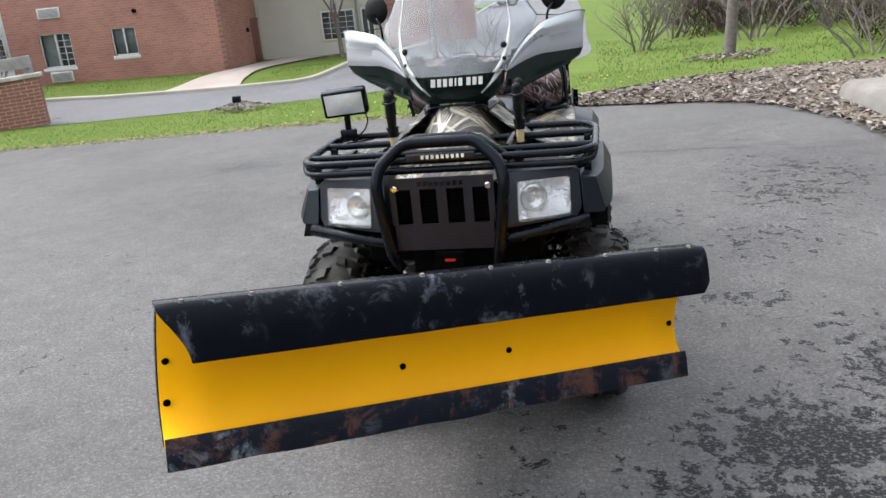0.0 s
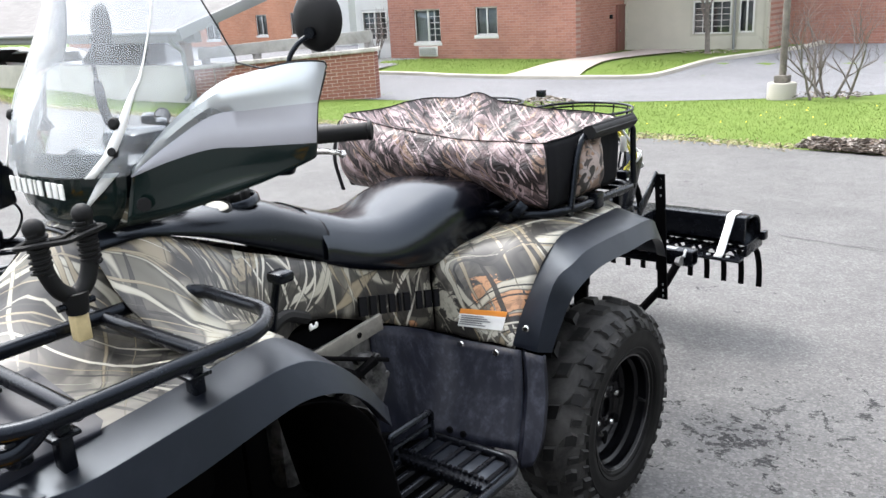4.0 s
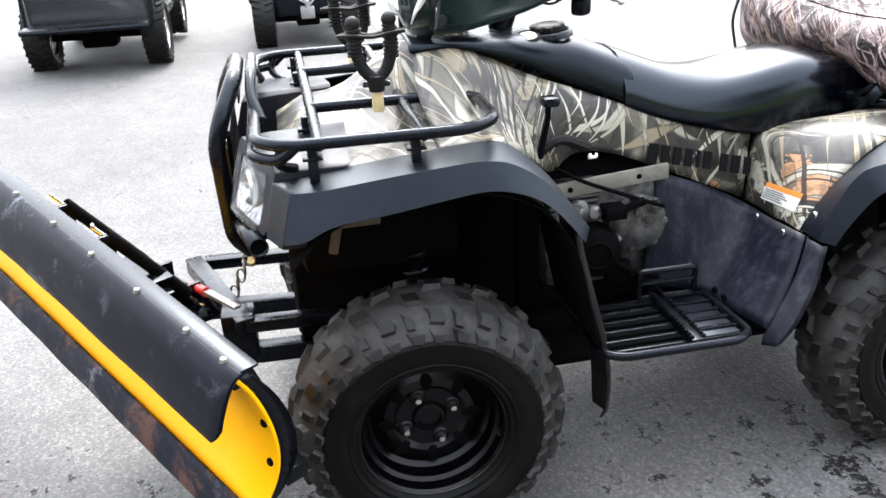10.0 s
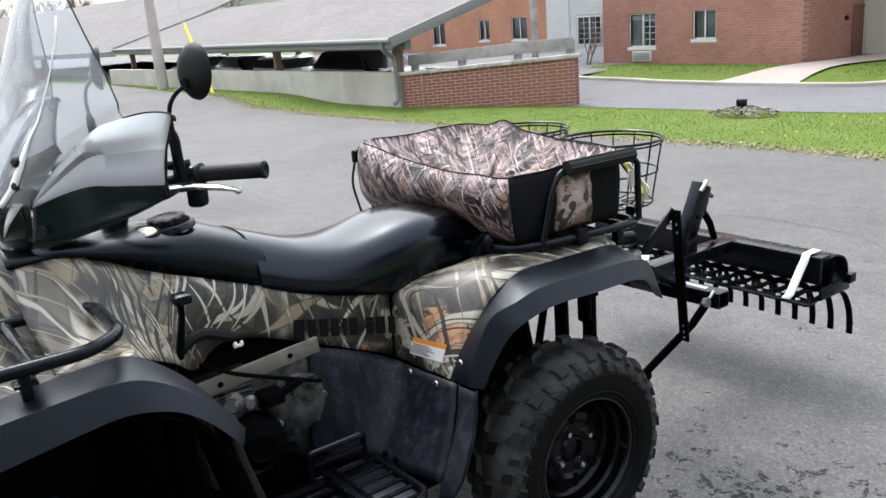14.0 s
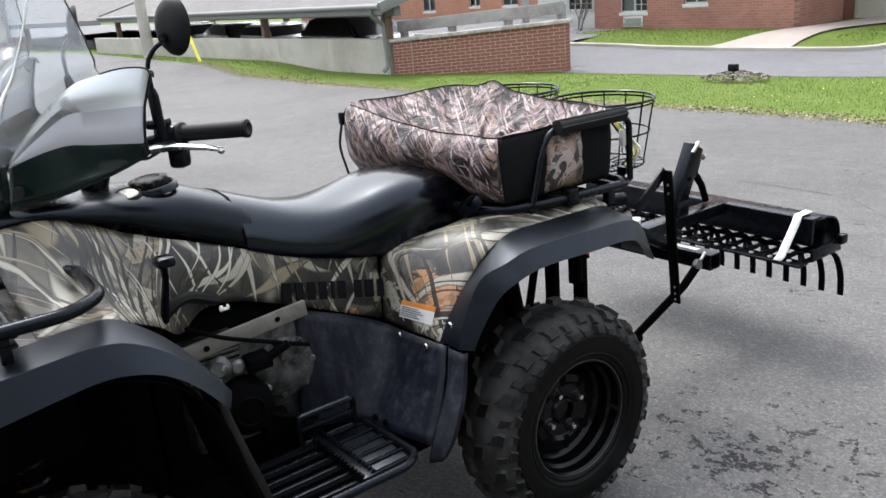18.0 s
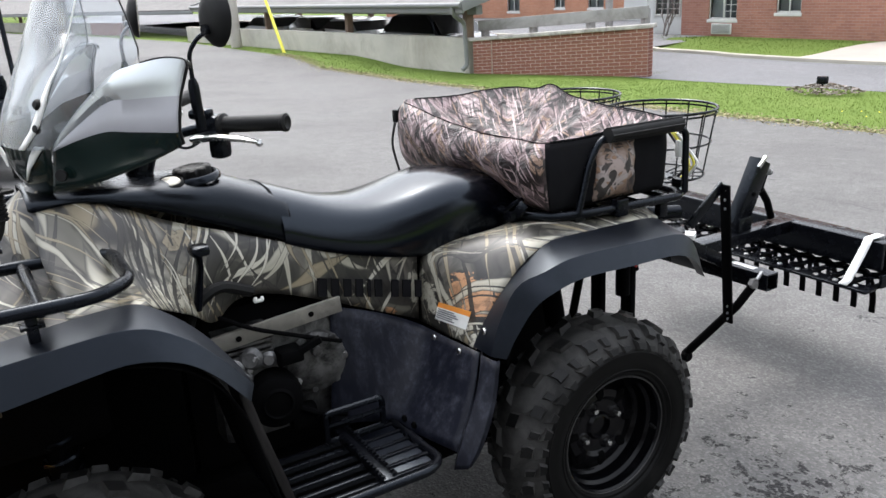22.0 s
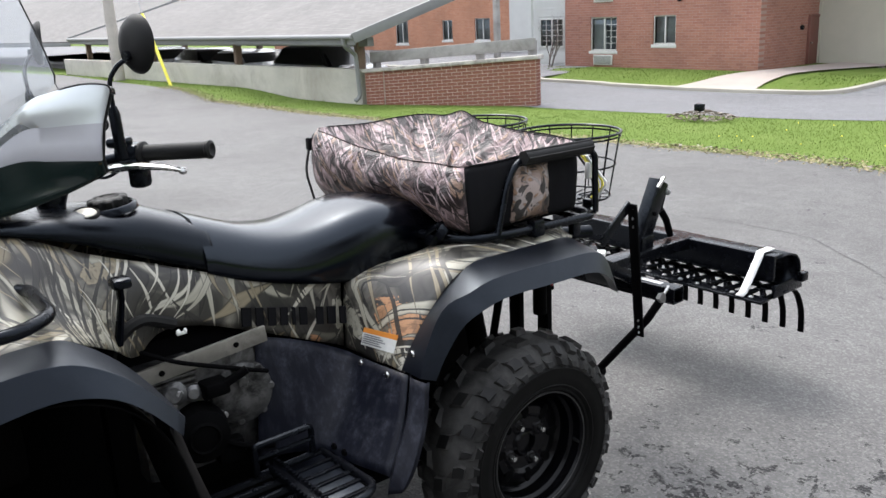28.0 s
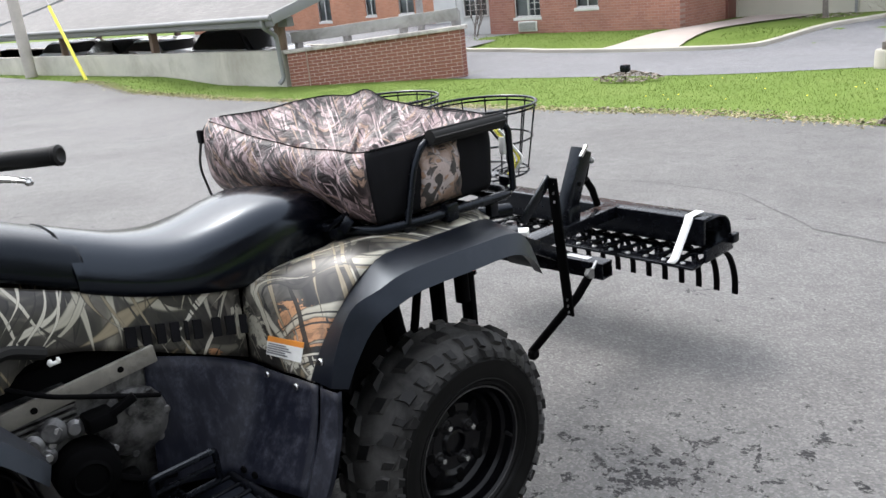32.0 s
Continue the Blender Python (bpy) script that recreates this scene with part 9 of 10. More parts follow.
# ---------- trees ----------
def branch_tree(name, label, at, height, trunk_r, seed, forks=3, depth=4, spread=0.7, leaves=0, droop=0.0, lean=0.0, multi=1, group=""):
    """A bare tree: tapered trunk and limbs that fork again and again, each limb thinner."""
    r_ = random.Random(seed)
    t = thing(name, label, "tree", group, at)
    tips = []
    bm_t, bm_l = bmesh.new(), bmesh.new()

    def grow(bm, p, d, length, rad, level):
        pts, q = [p], p
        n = 4
        for i in range(n):
            k_ = 0.13 if level or multi > 1 else 0.03
            d = (d + Vector((r_.gauss(0, k_), r_.gauss(0, k_), r_.gauss(0.04, 0.08) - droop * level * 0.05))).normalized()
            q = q + d * (length / n)
            pts.append(q)
        rs = [rad * (1 - 0.45 * i / n) for i in range(n + 1)]
        tube(bm, pts, rs, 8 if level == 0 else (5 if level < 3 else 3), caps=False)
        if level >= depth:
            tips.append(q)
            return
        for k in range(forks + (level == 0)):
            f = r_.uniform(0.35, 1.0) if k else 1.0
            i = min(n, max(1, int(f * n)))
            a = r_.uniform(0, 6.3)
            side = Vector((math.cos(a), math.sin(a), 0))
            dd = (d * (1 - spread * 0.5) + side * spread * r_.uniform(0.6, 1.1) + Vector((0, 0, 0.25))).normalized()
            grow(bm_l, pts[i], dd, length * r_.uniform(0.55, 0.78), rs[i] * 0.62, level + 1)

    for m_ in range(multi):
        a = r_.uniform(0, 6.3)
        grow(bm_t, Vector((0.06 * m_ * math.cos(a), 0.06 * m_ * math.sin(a), -0.05)), Vector((lean + (0.5 * math.cos(a) if multi > 1 else 0), 0.5 * math.sin(a) if multi > 1 else 0, 1)).normalized(), height * 0.34, trunk_r, 0)
    part("trunk", bm_t, M["bark"], t, smooth=70)
    part("crown", bm_l, M["twig"], t, smooth=0)
    if leaves:
        V, F = [], []
        for _ in range(leaves):
            c = r_.choice(tips)
            c = c + Vector((r_.gauss(0, 0.16), r_.gauss(0, 0.16), r_.gauss(0, 0.14)))
            s = r_.uniform(0.012, 0.03)
            m_ = Matrix.Translation(c) @ Euler((r_.uniform(0, 3), r_.uniform(0, 3), r_.uniform(0, 3))).to_matrix().to_4x4()
            i = len(V)
            V += [tuple(m_ @ Vector(p)) for p in ((-s, 0, 0), (0, -s * 0.6, 0), (s, 0, 0), (0, s * 0.6, 0))]
            F.append((i, i + 1, i + 2, i + 3))
        me = bpy.data.meshes.new("leaves")
        me.from_pydata(V, [], F)
        me.materials.append(M["leaf"])
        lo = new("leaves", me)
        lo.parent = t
    return t


def on_ground(x, y):
    return (x, y, gz(x, y) - 0.05)


branch_tree("lawn_tree", "small bare multi-stemmed tree beside the light pole", on_ground(-1.75, 12.7), 2.5, 0.024, 11, 3, 4, 0.75, multi=6)
branch_tree("young_tree", "slim bare young tree before the siding wing", on_ground(-6.45, 20.2), 4.2, 0.075, 12, 3, 4, 0.55)
branch_tree("young_tree", "thin bare sapling beside the brick house", on_ground(-15.75, 18.1), 2.2, 0.028, 13, 3, 4, 0.5, multi=2)
branch_tree("lawn_tree", "rounded bare lawn tree with many stems", on_ground(1.45, 15.9), 2.9, 0.026, 21, 4, 4, 0.8, multi=5, leaves=250)
branch_tree("lawn_tree", "rounded bare lawn tree with fine twigs", on_ground(2.4, 18.6), 3.2, 0.03, 22, 4, 4, 0.8, multi=5, leaves=250)
branch_tree("tree", "tall grey tree trunk in a ring of leaf litter", on_ground(2.78, 12.45), 15.0, 0.105, 23, 3, 3, 0.5)
branch_tree("thicket_shrub", "tangled bare shrub with first green leaves", on_ground(4.35, 9.9), 2.4, 0.020, 31, 3, 4, 0.95, leaves=900, multi=6)
branch_tree("thicket_shrub", "tangled bare shrub at the thicket's edge", on_ground(5.0, 11.6), 2.8, 0.022, 32, 3, 4, 0.95, leaves=500, multi=6)
thick = branch_tree("thicket_shrub", "grey bare shrub in the thicket", on_ground(4.5, 22.0), 3.0, 0.03, 33, 3, 4, 0.95, leaves=120, multi=6, group="thicket")
thick2 = branch_tree("thicket_shrub", "brown bare shrub in the thicket", on_ground(6.8, 21.0), 3.4, 0.03, 34, 3, 4, 0.95, leaves=60, multi=7, group="thicket")
rt = random.Random(77)
for k in range(34):
    x, y = (rt.uniform(3.6, 12.0), rt.uniform(14.8, 20.0)) if k % 3 else (rt.uniform(4.0, 20.0), rt.uniform(18, 27.0))
    copy_thing(thick if k % 2 else thick2, pose(*on_ground(x, y), 0, 0, rt.uniform(0, 360)))
for k in range(16):
    x, y = rt.uniform(7.5, 16.0), rt.uniform(8.5, 17.0)
    copy_thing(thick if k % 2 else thick2, pose(*on_ground(x, y), 0, 0, rt.uniform(0, 360)))
far = branch_tree("far_tree", "bare tree far beyond the lot", on_ground(-95, 30), 11, 0.2, 41, 3, 4, 0.7, group="far trees")
for k in range(16):
    x, y = rt.uniform(-150, -85), rt.uniform(14, 60)
    copy_thing(far, pose(*on_ground(x, y), 0, 0, rt.uniform(0, 360)))
for k in range(10):
    x, y = rt.uniform(-4, 40), rt.uniform(60, 100)
    copy_thing(far, pose(*on_ground(x, y), 0, 0, rt.uniform(0, 360)))
# far parked cars up the drive
car(on_ground(-8.5, 44), 20, M["carpaint_s"], "silver car parked far up the drive")
car(on_ground(-5.5, 46), 25, M["carpaint_s"], "pale car parked far up the drive")
car(on_ground(-11.5, 43), 15, M["carpaint_s"], "grey car parked far up the drive")

# tangled brown brush that fills the thicket
rb_ = random.Random(61)
V, F = [], []
for _ in range(26000):
    x, y = (rb_.uniform(2.6, 14.0), rb_.uniform(15.4, 23.0)) if _ % 4 else (rb_.uniform(4.3, 9.0), rb_.uniform(10.4, 16.0))
    if (y < 17.5 and x < 4.2) or (y < 15.4 and x < 4.4 + 0.12 * (y - 10)):
        continue
    z = gz(x, y) + rb_.uniform(-0.05, 2.1) * rb_.random() ** 0.6
    a, l = rb_.uniform(0, 6.3), rb_.uniform(0.15, 0.7)
    d = Vector((math.cos(a) * rb_.uniform(0.2, 1), math.sin(a) * rb_.uniform(0.2, 1), rb_.uniform(-0.1, 1))).normalized() * l
    w = rb_.uniform(0.007, 0.018)
    i = len(V)
    V += [(x - w, y, z), (x + w, y, z), (x + d.x, y + d.y, z + d.z)]
    F.append((i, i + 1, i + 2))
me = bpy.data.meshes.new("brush")
me.from_pydata(V, [], F)
me.materials.append(M["twigs"])
tagged(new("brush", me), "tangled grey-brown dead brush under the thicket", "brush", kind="stuff")

# hazy belt of bare trees beyond the lot
V, F = [], []
for k in range(110):
    cx, cy, hh = rb_.uniform(-170, -92), rb_.uniform(-12, 60), rb_.uniform(5, 12)
    for _ in range(150):
        a, r = rb_.uniform(0, 6.3), rb_.gauss(0, 1.6)
        x, y, z = cx + r * math.cos(a), cy + r * math.sin(a), -0.6 + hh * rb_.random() ** 0.7
        d = Vector((rb_.gauss(0, 1), rb_.gauss(0, 1), rb_.uniform(0.1, 1.6))).normalized() * rb_.uniform(0.8, 2.4)
        w = rb_.uniform(0.02, 0.06)
        i = len(V)
        V += [(x, y - w, z), (x, y + w, z), (x + d.x, y + d.y, z + d.z)]
        F.append((i, i + 1, i + 2))
me = bpy.data.meshes.new("far_woods")
me.from_pydata(V, [], F)
me.materials.append(M["twigs"])
tagged(new("far_woods", me), "bare grey woods far beyond the lot", "woods", kind="stuff")

# unseen bank of brush added along the near side of the lot, for dark reflections
V, F = [], []
for k in range(150):
    cx, cy, hh = rb_.uniform(10.5, 19), rb_.uniform(-34, 7.5), rb_.uniform(4.5, 8.0)
    for _ in range(90):
        a, r = rb_.uniform(0, 6.3), rb_.gauss(0, 0.9)
        x, y, z = cx + r * math.cos(a), cy + r * math.sin(a), hh * rb_.random() ** 0.8
        d = Vector((rb_.gauss(0, 1), rb_.gauss(0, 1), rb_.uniform(0.1, 1.4))).normalized() * rb_.uniform(0.5, 1.5)
        w = rb_.uniform(0.05, 0.16)
        i = len(V)
        V += [(x, y - w, z), (x + 0.3 * w, y + w, z), (x + d.x, y + d.y, z + d.z)]
        F.append((i, i + 1, i + 2))
me = bpy.data.meshes.new("wooded_bank")
me.from_pydata(V, [], F)
me.materials.append(M["twigs"])
tagged(new("wooded_bank", me), "unseen brown thicket added along the near side of the lot to darken reflections", "woods", kind="stuff")

# ---------- two carts parked across the lot ----------
def cart_wheel(parent, at, R, W, rim):
    w = new("wheel")
    w.parent = parent
    w.matrix_basis = pose(*at)
    bm = bmesh.new()
    h = W / 2
    ry = Matrix.Rotation(radians(90), 4, "X")
    lathe(bm, [(R * 0.62, -h * 0.8), (R * 0.8, -h), (R * 0.95, -h * 0.92), (R, -h * 0.6), (R, h * 0.6), (R * 0.95, h * 0.92), (R * 0.8, h), (R * 0.62, h * 0.8), (R * 0.55, 0)], ry, 36)
    for k in range(26):
        for s in (-1, 1):
            t = bmesh.new()
            box(t, (-0.018, -h * 0.38, 0), (0.018, h * 0.38, 0.016))
            join(bm, t, 0, Matrix.Rotation(2 * math.pi * (k + 0.5 * (s > 0)) / 26, 4, "Y") @ Matrix.Translation((0, s * h * 0.55, R - 0.004)) @ Matrix.Rotation(s * 0.4, 4, "Z"))
    part("tyre", bm, M["rubber"], w, smooth=30)
    bm = bmesh.new()
    for s in (-1, 1):
        lathe(bm, [(R * 0.62, s * h * 0.82), (R * 0.56, s * h * 0.7), (R * 0.5, s * h * 0.35)], ry, 28)
        for k in range(5):
            a = 2 * math.pi * k / 5
            bar(bm, (R * 0.1 * math.cos(a), -s * h * 0.66, R * 0.1 * math.sin(a)), (R * 0.56 * math.cos(a), -s * h * 0.60, R * 0.56 * math.sin(a)), 0.045, 0.02, (0, 1, 0))
        disc(bm, (0, -s * h * 0.5, 0), (0, -s, 0), R * 0.18, h * 0.3, 14)
    part("rim", bm, M["chrome"] if rim else M["rim"], w, smooth=40)


# utility cart, seen from behind; it looks along -x
uc = thing("utility_cart", "black two-seat utility cart with roll bars and rear box", "utility cart", at=(-6.88, 0.10, gz(-6.9, 0.1) - 0.0))
for y in (-0.44, 0.44):
    cart_wheel(uc, (0, y, 0.28), 0.28, 0.22, False)
    cart_wheel(uc, (-1.75, y, 0.26), 0.26, 0.18, False)
bm = bmesh.new()
box(bm, (-0.30, -0.36, 0.30), (0.12, 0.36, 0.62), 0.03)
box(bm, (-2.1, -0.45, 0.25), (-0.25, 0.45, 0.42), 0.03)
box(bm, (-2.35, -0.40, 0.40), (-1.75, 0.40, 0.82), 0.08)
part("body", bm, M["plastic"], uc, "black plastic body")
for y in (-1, 1):
    bm = bmesh.new()
    box(bm, (-0.32, y * 0.44 - 0.13, 0.44), (0.16, y * 0.44 + 0.13, 0.74), 0.04)
    fen = part("rear_fender", bm, M["plastic_dusty"], uc)
    bm = bmesh.new()
    box(bm, (0.155, y * 0.44 - 0.034, 0.575), (0.175, y * 0.44 + 0.034, 0.675), 0.008)
    part("tail_lamp", bm, M["red"], fen, "red tail lamp")
bm = bmesh.new()
for lo, hi in (((-0.32, -0.42, 0.66), (0.06, 0.42, 0.69)), ((0.03, -0.42, 0.66), (0.07, 0.42, 0.735)), ((0.03, -0.42, 0.735), (0.07, -0.33, 0.96)), ((0.03, 0.33, 0.735), (0.07, 0.42, 0.96)), ((0.03, -0.33, 0.92), (0.07, 0.33, 0.96)), ((-0.34, -0.42, 0.66), (-0.30, 0.42, 1.02)), ((-0.32, -0.43, 0.66), (0.06, -0.40, 0.92)), ((-0.32, 0.40, 0.66), (0.06, 0.43, 0.92))):
    box(bm, lo, hi, 0.012)
for k in range(5):
    box(bm, (-0.30, -0.30, 0.74 + 0.05 * k), (-0.265, 0.30, 0.762 + 0.05 * k), 0.004)
loose("cargo_box", bm, M["plastic"], uc, "black ribbed cargo box")
bm = bmesh.new()
box(bm, (-0.62, -0.42, 0.62), (-0.36, 0.42, 0.74), 0.04)
box(bm, (-0.46, -0.42, 0.74), (-0.36, 0.42, 1.10), 0.04)
part("seat", bm, M["vinyl"], uc)
for y in (-0.50, 0.50):
    bm = bmesh.new()
    tube(bm, [(-0.30, y * 0.9, 0.62), (-0.28, y * 1.06, 0.85), (-0.36, y * 1.06, 1.00), (-0.46, y * 1.02, 1.85), (-1.55, y * 0.98, 1.88), (-1.95, y * 0.9, 0.85)], 0.024, 10, bend=0.08)
    part("roll_bar", bm, M["steel_black"], uc, "black roll bar")
bm = bmesh.new()
tube(bm, [(-0.46, -0.51, 1.85), (-0.46, 0.51, 1.85)], 0.022, 10)
part("roof_bar", bm, M["steel_black"], uc)
bm = bmesh.new()
loft(bm, [[(-1.93, -0.42, 0.95), (-1.93, 0.42, 0.95)], [(-1.62, -0.44, 1.78), (-1.62, 0.44, 1.78)]])
part("windscreen", bm, M["shield"], uc, "clear windscreen", solid=0.004)
bm = bmesh.new()
wr = [Vector((-1.25 + 0.05 * math.sin(a), -0.22 + 0.17 * math.cos(a), 1.10 + 0.16 * math.sin(a))) for a in [2 * math.pi * k / 24 for k in range(24)]]
tube(bm, wr, 0.012, 6, True)
tube(bm, [(-1.25, -0.22, 1.10), (-1.6, -0.22, 0.95)], 0.015, 6)
part("steering_wheel", bm, M["rubber"], uc)
bm = bmesh.new()
bar(bm, (0.14, -0.26, 0.58), (0.22, 0.02, 0.42), 0.018, 0.012, (1, 0, 0))
bar(bm, (0.14, 0.22, 0.60), (0.22, 0.02, 0.42), 0.018, 0.012, (1, 0, 0))
for y, z in ((-0.26, 0.58), (0.22, 0.60), (0.24, 0.52)):
    disc(bm, (0.12, y, z), (1, 0, 0), 0.018, 0.05, 10)
part("tow_straps", bm, M["steel"], uc, "bright tow arms")
bm = bmesh.new()
box(bm, (0.10, -0.07, 0.28), (0.20, 0.07, 0.40), 0.01)
lathe(bm, [(0.025, 0), (0.02, 0.04), (0.03, 0.06), (0.02, 0.09), (0, 0.095)], Matrix.Translation((0.2, 0, 0.39)), 12)
part("tow_hitch", bm, M["steel"], uc, "tow ball")
bm = bmesh.new()
tube(bm, [(0, -0.40, 0.28), (0, 0.40, 0.28)], 0.04, 10)
box(bm, (-0.1, -0.12, 0.2), (0.1, 0.12, 0.38), 0.03)
part("axle", bm, M["dark"], uc)

# lifted golf cart with cream seats; it looks along -x
gc = thing("golf_cart", "dark lifted golf cart with cream seats and chrome wheels", "golf cart", at=(-6.22, -1.82, gz(-6.2, -1.8)))
for y in (-0.50, 0.50):
    cart_wheel(gc, (0, y, 0.29), 0.29, 0.22, True)
    cart_wheel(gc, (-1.72, y, 0.29), 0.29, 0.22, True)
bm = bmesh.new()
rows = []
for x, zt, zb, hw in ((0.30, 0.66, 0.44, 0.50), (0.25, 0.80, 0.40, 0.55), (-0.35, 0.84, 0.38, 0.57), (-0.45, 0.80, 0.36, 0.56), (-0.60, 0.48, 0.34, 0.55), (-1.35, 0.46, 0.34, 0.55), (-1.50, 0.78, 0.36, 0.55), (-1.95, 0.86, 0.38, 0.52), (-2.25, 0.70, 0.40, 0.42)):
    rows.append([(x, -hw, zb), (x, -hw * 1.0, zt - 0.06), (x, -hw * 0.9, zt), (x, hw * 0.9, zt), (x, hw, zt - 0.06), (x, hw, zb)])
loft(bm, rows)
for r in (rows[0], rows[-1]):
    bm.faces.new([bm.verts.new(p) for p in r])
part("body", bm, M["carpaint_d"], gc, "dark glossy body", smooth=35, bevel=0.02)
bm = bmesh.new()
box(bm, (0.05, -0.52, 0.40), (0.62, 0.52, 0.45), 0.02)
tube(bm, [(0.62, -0.52, 0.42), (0.62, 0.52, 0.42)], 0.025, 8)
part("rear_step", bm, M["plastic"], gc)
for lo, hi in (((-0.02, -0.50, 0.82), (0.36, 0.50, 0.92)), ((-0.10, -0.50, 0.98), (0.02, 0.50, 1.28)), ((-0.55, -0.50, 0.86), (-0.16, 0.50, 0.96)), ((-0.24, -0.50, 1.0), (-0.14, 0.50, 1.28))):
    bm = bmesh.new()
    box(bm, lo, hi, 0.045)
    part("cushion", bm, M["cream"], gc, "cream vinyl cushion", smooth=60)
bm = bmesh.new()
for y in (-0.53, 0.53):
    tube(bm, [(0.34, y, 0.44), (0.30, y, 0.95), (0.02, y, 1.05)], 0.018, 8, bend=0.08)
tube(bm, [(0.03, -0.53, 1.10), (0.03, 0.53, 1.10)], 0.018, 8)
part("grab_rail", bm, M["steel_black"], gc)
for x in (0.20, -0.62, -1.75):
    for y in (-0.54, 0.54):
        bm = bmesh.new()
        tube(bm, [(x, y, 0.5), (x - 0.06 if x > 0 else x + 0.1, y, 1.95)], 0.018, 8)
        part("roof_post", bm, M["steel_black"], gc)
bm = bmesh.new()
box(bm, (-1.85, -0.60, 1.93), (0.45, 0.60, 2.0), 0.03)
part("roof", bm, M["plastic"], gc)
bm = bmesh.new()
tube(bm, [(0, -0.45, 0.29), (0, 0.45, 0.29)], 0.045, 10)
box(bm, (-0.15, -0.15, 0.18), (0.12, 0.15, 0.40), 0.03)
for y in (-0.36, 0.36):
    bar(bm, (-0.35, y, 0.36), (0.35, y, 0.36), 0.05, 0.025)
part("axle", bm, M["dark"], gc)

# ---------- row of garages along the lot ----------
gar = thing("garage_row", "long white garage row with red pilasters and pale blue doors", "garage", at=(-20, -2.75, -0.6))
bm = bmesh.new()
box(bm, (-60, -6, 0), (0, -0.05, 3.4))
part("wall", bm, M["siding_w"], gar, smooth=0)
bm = bmesh.new()
box(bm, (-60.3, -6.4, 3.4), (0.3, 0.3, 3.6), 0.02)
part("roof", bm, M["shingle"], gar)
for k in range(10):
    x = -3.0 - 5.8 * k
    bm = bmesh.new()
    box(bm, (x - 0.45, -0.06, 0), (x + 0.45, 0.14, 3.39), 0.01)
    part("pilaster", bm, M["door"], gar, "brick red pilaster")
    bm = bmesh.new()
    for q in range(6):
        box(bm, (x - 4.4, -0.05, 0.02 + 0.42 * q), (x - 1.4, 0.01, 0.42 + 0.42 * q), 0.012)
    loose("door_panel", bm, M["carpaint_b"], gar, "pale blue panel door")
    bm = bmesh.new()
    tube(bm, [(x + 0.7, 0.04, 3.3), (x + 0.7, 0.04, 0.3), (x + 0.7, 0.3, 0.12)], 0.05, 8)
    part("downspout", bm, M["trim"], gar)
# far motorbike beside the garages
mb = thing("motorbike", "small dark motorbike parked by the garages", "motorbike", at=(-14.2, -0.35, gz(-14.2, -0.3)))
for x in (0.0, -1.3):
    bm = bmesh.new()
    tube(bm, [(x + 0.28 * math.cos(a), 0, 0.30 + 0.28 * math.sin(a)) for a in [2 * math.pi * k / 28 for k in range(28)]], 0.05, 8, True)
    part("tyre", bm, M["rubber"], mb)
    bm = bmesh.new()
    for k in range(6):
        a = math.pi * k / 6
        tube(bm, [(x + 0.24 * math.cos(a), 0, 0.30 + 0.24 * math.sin(a)), (x - 0.24 * math.cos(a), 0, 0.30 - 0.24 * math.sin(a))], 0.008, 5)
    part("spokes", bm, M["chrome"], mb)
bm = bmesh.new()
box(bm, (-0.9, -0.14, 0.28), (-0.4, 0.14, 0.62), 0.05)
part("engine", bm, M["alu"], mb)
bm = bmesh.new()
tube(bm, [(-1.0, 0, 0.80), (-0.75, 0, 0.86), (-0.5, 0, 0.84)], [0.10, 0.15, 0.09], 12)
part("tank", bm, M["carpaint_d"], mb)
bm = bmesh.new()
box(bm, (-0.5, -0.13, 0.70), (0.1, 0.13, 0.80), 0.04)
part("seat", bm, M["vinyl"], mb)
bm = bmesh.new()
tube(bm, [(-1.3, 0.06, 0.30), (-1.05, 0.06, 0.95), (-0.95, 0.35, 1.05)], 0.018, 6)
tube(bm, [(-1.3, -0.06, 0.30), (-1.05, -0.06, 0.95), (-0.95, -0.35, 1.05)], 0.018, 6)
part("fork", bm, M["chrome"], mb)

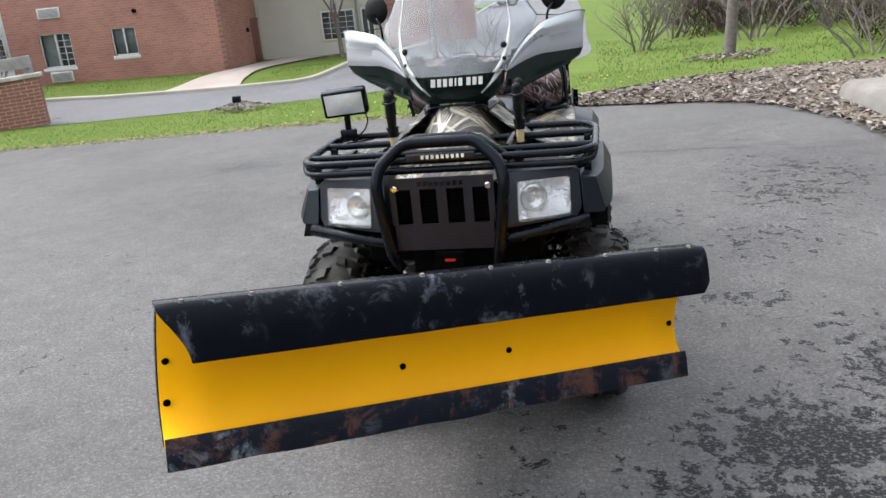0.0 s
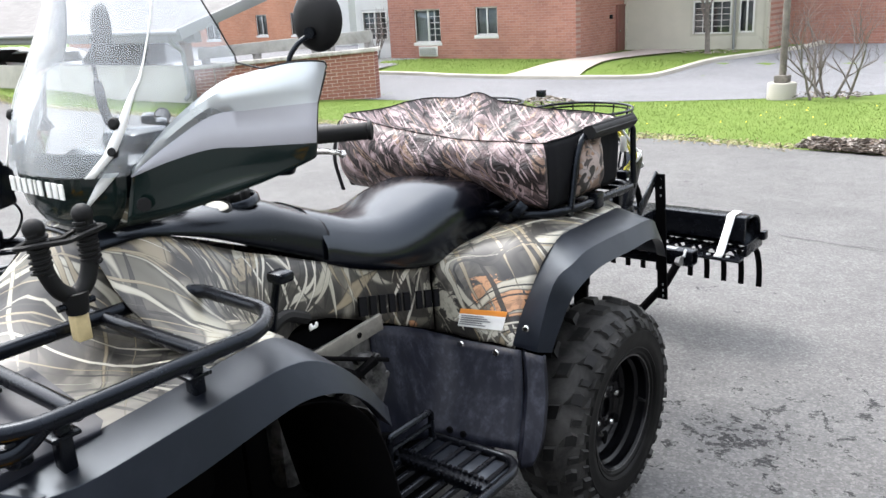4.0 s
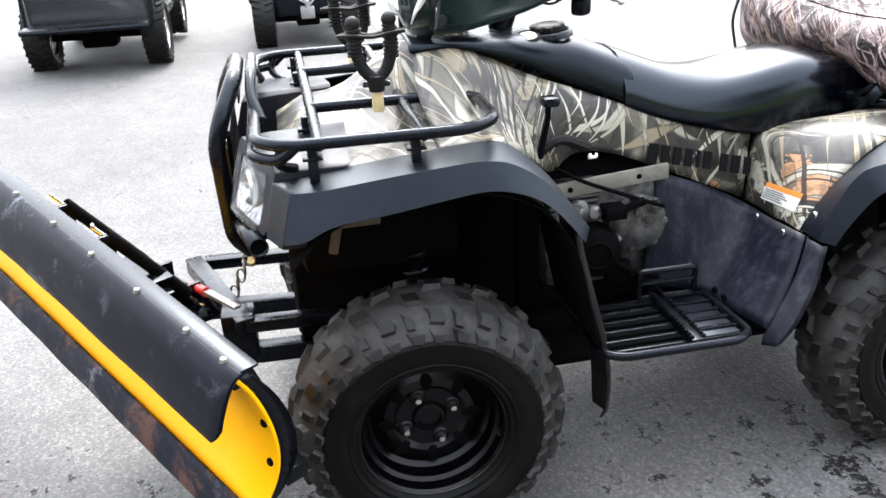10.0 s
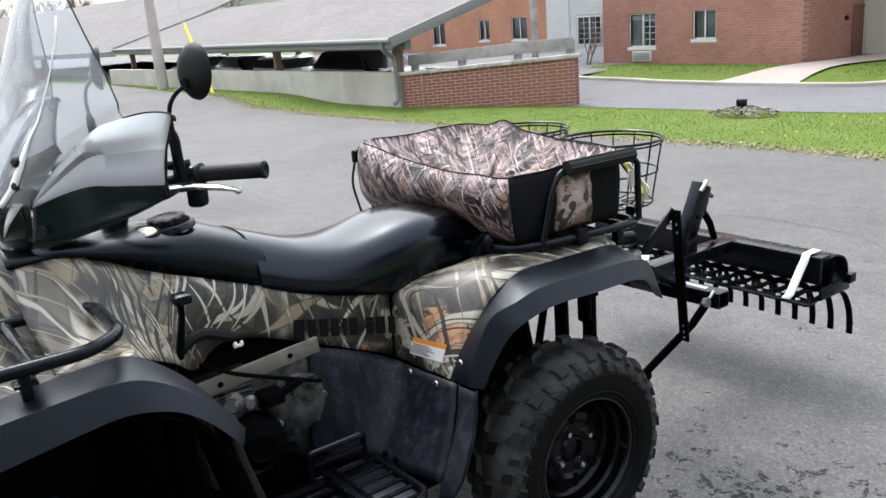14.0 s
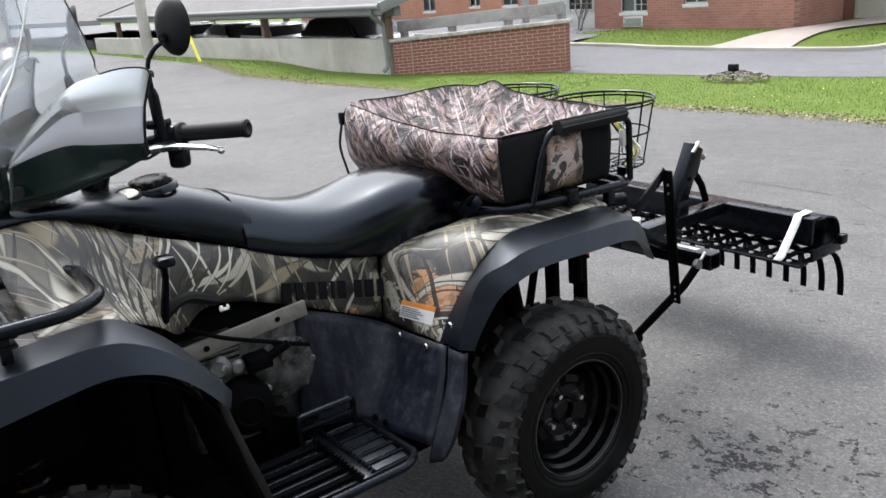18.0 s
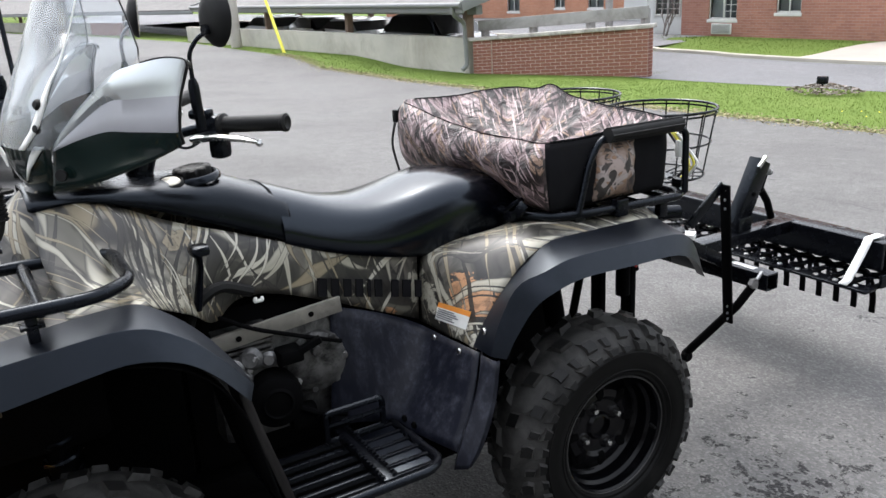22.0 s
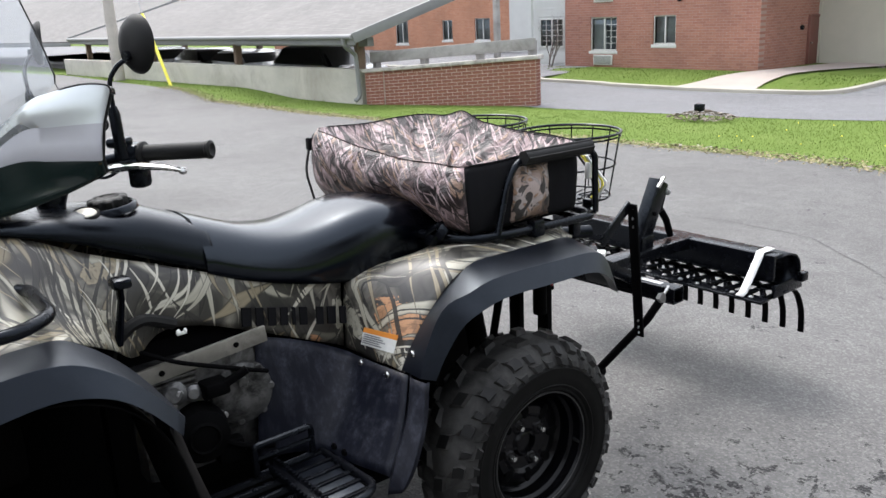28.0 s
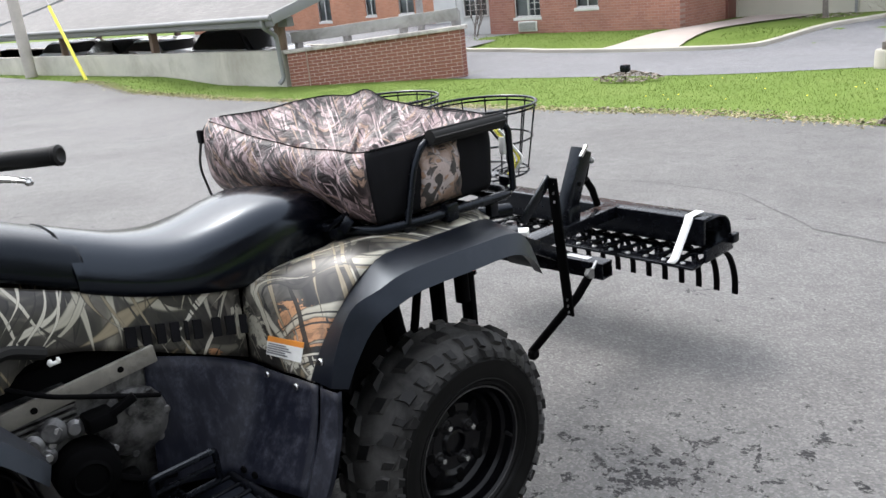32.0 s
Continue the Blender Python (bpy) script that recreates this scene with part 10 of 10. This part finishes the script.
# ---------- brick wall beside the carport, brick by brick ----------
bw = thing("brick_wall", "low red brick wall with pale concrete coping at the end of the carport", "wall", at=(0, 0, 0))
sl = Vector((cd_.x, cd_.y, 0.058)).normalized()
bm = bmesh.new()
loft(bm, [[cw_pt(0.0, 0.0, -0.07), cw_pt(CL, 0.0, -0.07), cw_pt(CL, -0.2, -0.07), cw_pt(0, -0.2, -0.07)], [cw_pt(0.0, 0.0, -1.3), cw_pt(CL, 0.0, -1.4), cw_pt(CL, -0.2, -1.4), cw_pt(0, -0.2, -1.3)]], closed=True)
for u0, u1 in ((0.0, 2 * CL / round(CL / 0.234) - 0.006), (CL - 2 * CL / round(CL / 0.234) + 0.006, CL - 0.002)):
    loft(bm, [[cw_pt(u0, 0.030, -0.07), cw_pt(u1, 0.030, -0.07), cw_pt(u1, -0.01, -0.07), cw_pt(u0, -0.01, -0.07)], [cw_pt(u0, 0.030, -1.3), cw_pt(u1, 0.030, -1.3), cw_pt(u1, -0.01, -1.3), cw_pt(u0, -0.01, -1.3)]], closed=True)
part("mortar_core", bm, M["mortar"], bw, smooth=0)
bm = bmesh.new()
obox(bm, cw_pt(CL / 2, -0.10, -0.030), (CL + 0.12, 0.34, 0.075), (sl, -cn_, sl.cross(-cn_)), 0.008)
part("coping", bm, M["cap"], bw, "pale concrete coping")
bm = bmesh.new()
box(bm, (-0.5, -0.5, -0.5), (0.5, 0.5, 0.5), 0)
me_b = bpy.data.meshes.new("brick")
for v in bm.verts:
    v.co.x *= 0.222
    v.co.y *= 0.016
    v.co.z *= 0.058
bmesh.ops.bevel(bm, geom=[e for e in bm.edges], offset=0.003, segments=1, affect="EDGES")
bm.to_mesh(me_b)
bm.free()
me_b.materials.append(M["brick_a"])
me_h = me_b.copy()
for v in me_h.vertices:
    v.co.x *= 0.47
rot = Matrix((sl, -cn_, sl.cross(-cn_))).transposed().to_4x4()
rbk = random.Random(4)
n_b = round(CL / 0.234)
pitch = CL / n_b


def lay(k0, k1, proud):
    """Running bond between two joints of the wall, standing proud of its core."""
    for row in range(16):
        z = -0.105 - 0.069 * row
        us = [(k + 0.5, me_b) for k in range(k0, k1)] if row % 2 == 0 else [(k0 + 0.25, me_h)] + [(k + 1.0, me_b) for k in range(k0, k1 - 1)] + [(k1 - 0.25, me_h)]
        for u, mesh in us:
            g = cw_pt(u * pitch, 0, z)
            if g.z < gz(g.x, g.y) - 0.06:
                continue
            o = new("brick", mesh)
            o.parent = bw
            m_ = rot.copy()
            m_.translation = cw_pt(u * pitch, proud + rbk.uniform(-0.002, 0.002), z)
            o.matrix_basis = m_


lay(0, 2, 0.030)
lay(2, n_b - 2, 0.0)
lay(n_b - 2, n_b, 0.030)
end_ = Matrix((cn_, sl, cn_.cross(sl))).transposed().to_4x4()
for row in range(16):
    o = new("brick", me_b)
    o.parent = bw
    m_ = end_.copy()
    m_.translation = cw_pt(CL + 0.002, -0.09, -0.105 - 0.069 * row)
    o.matrix_basis = m_
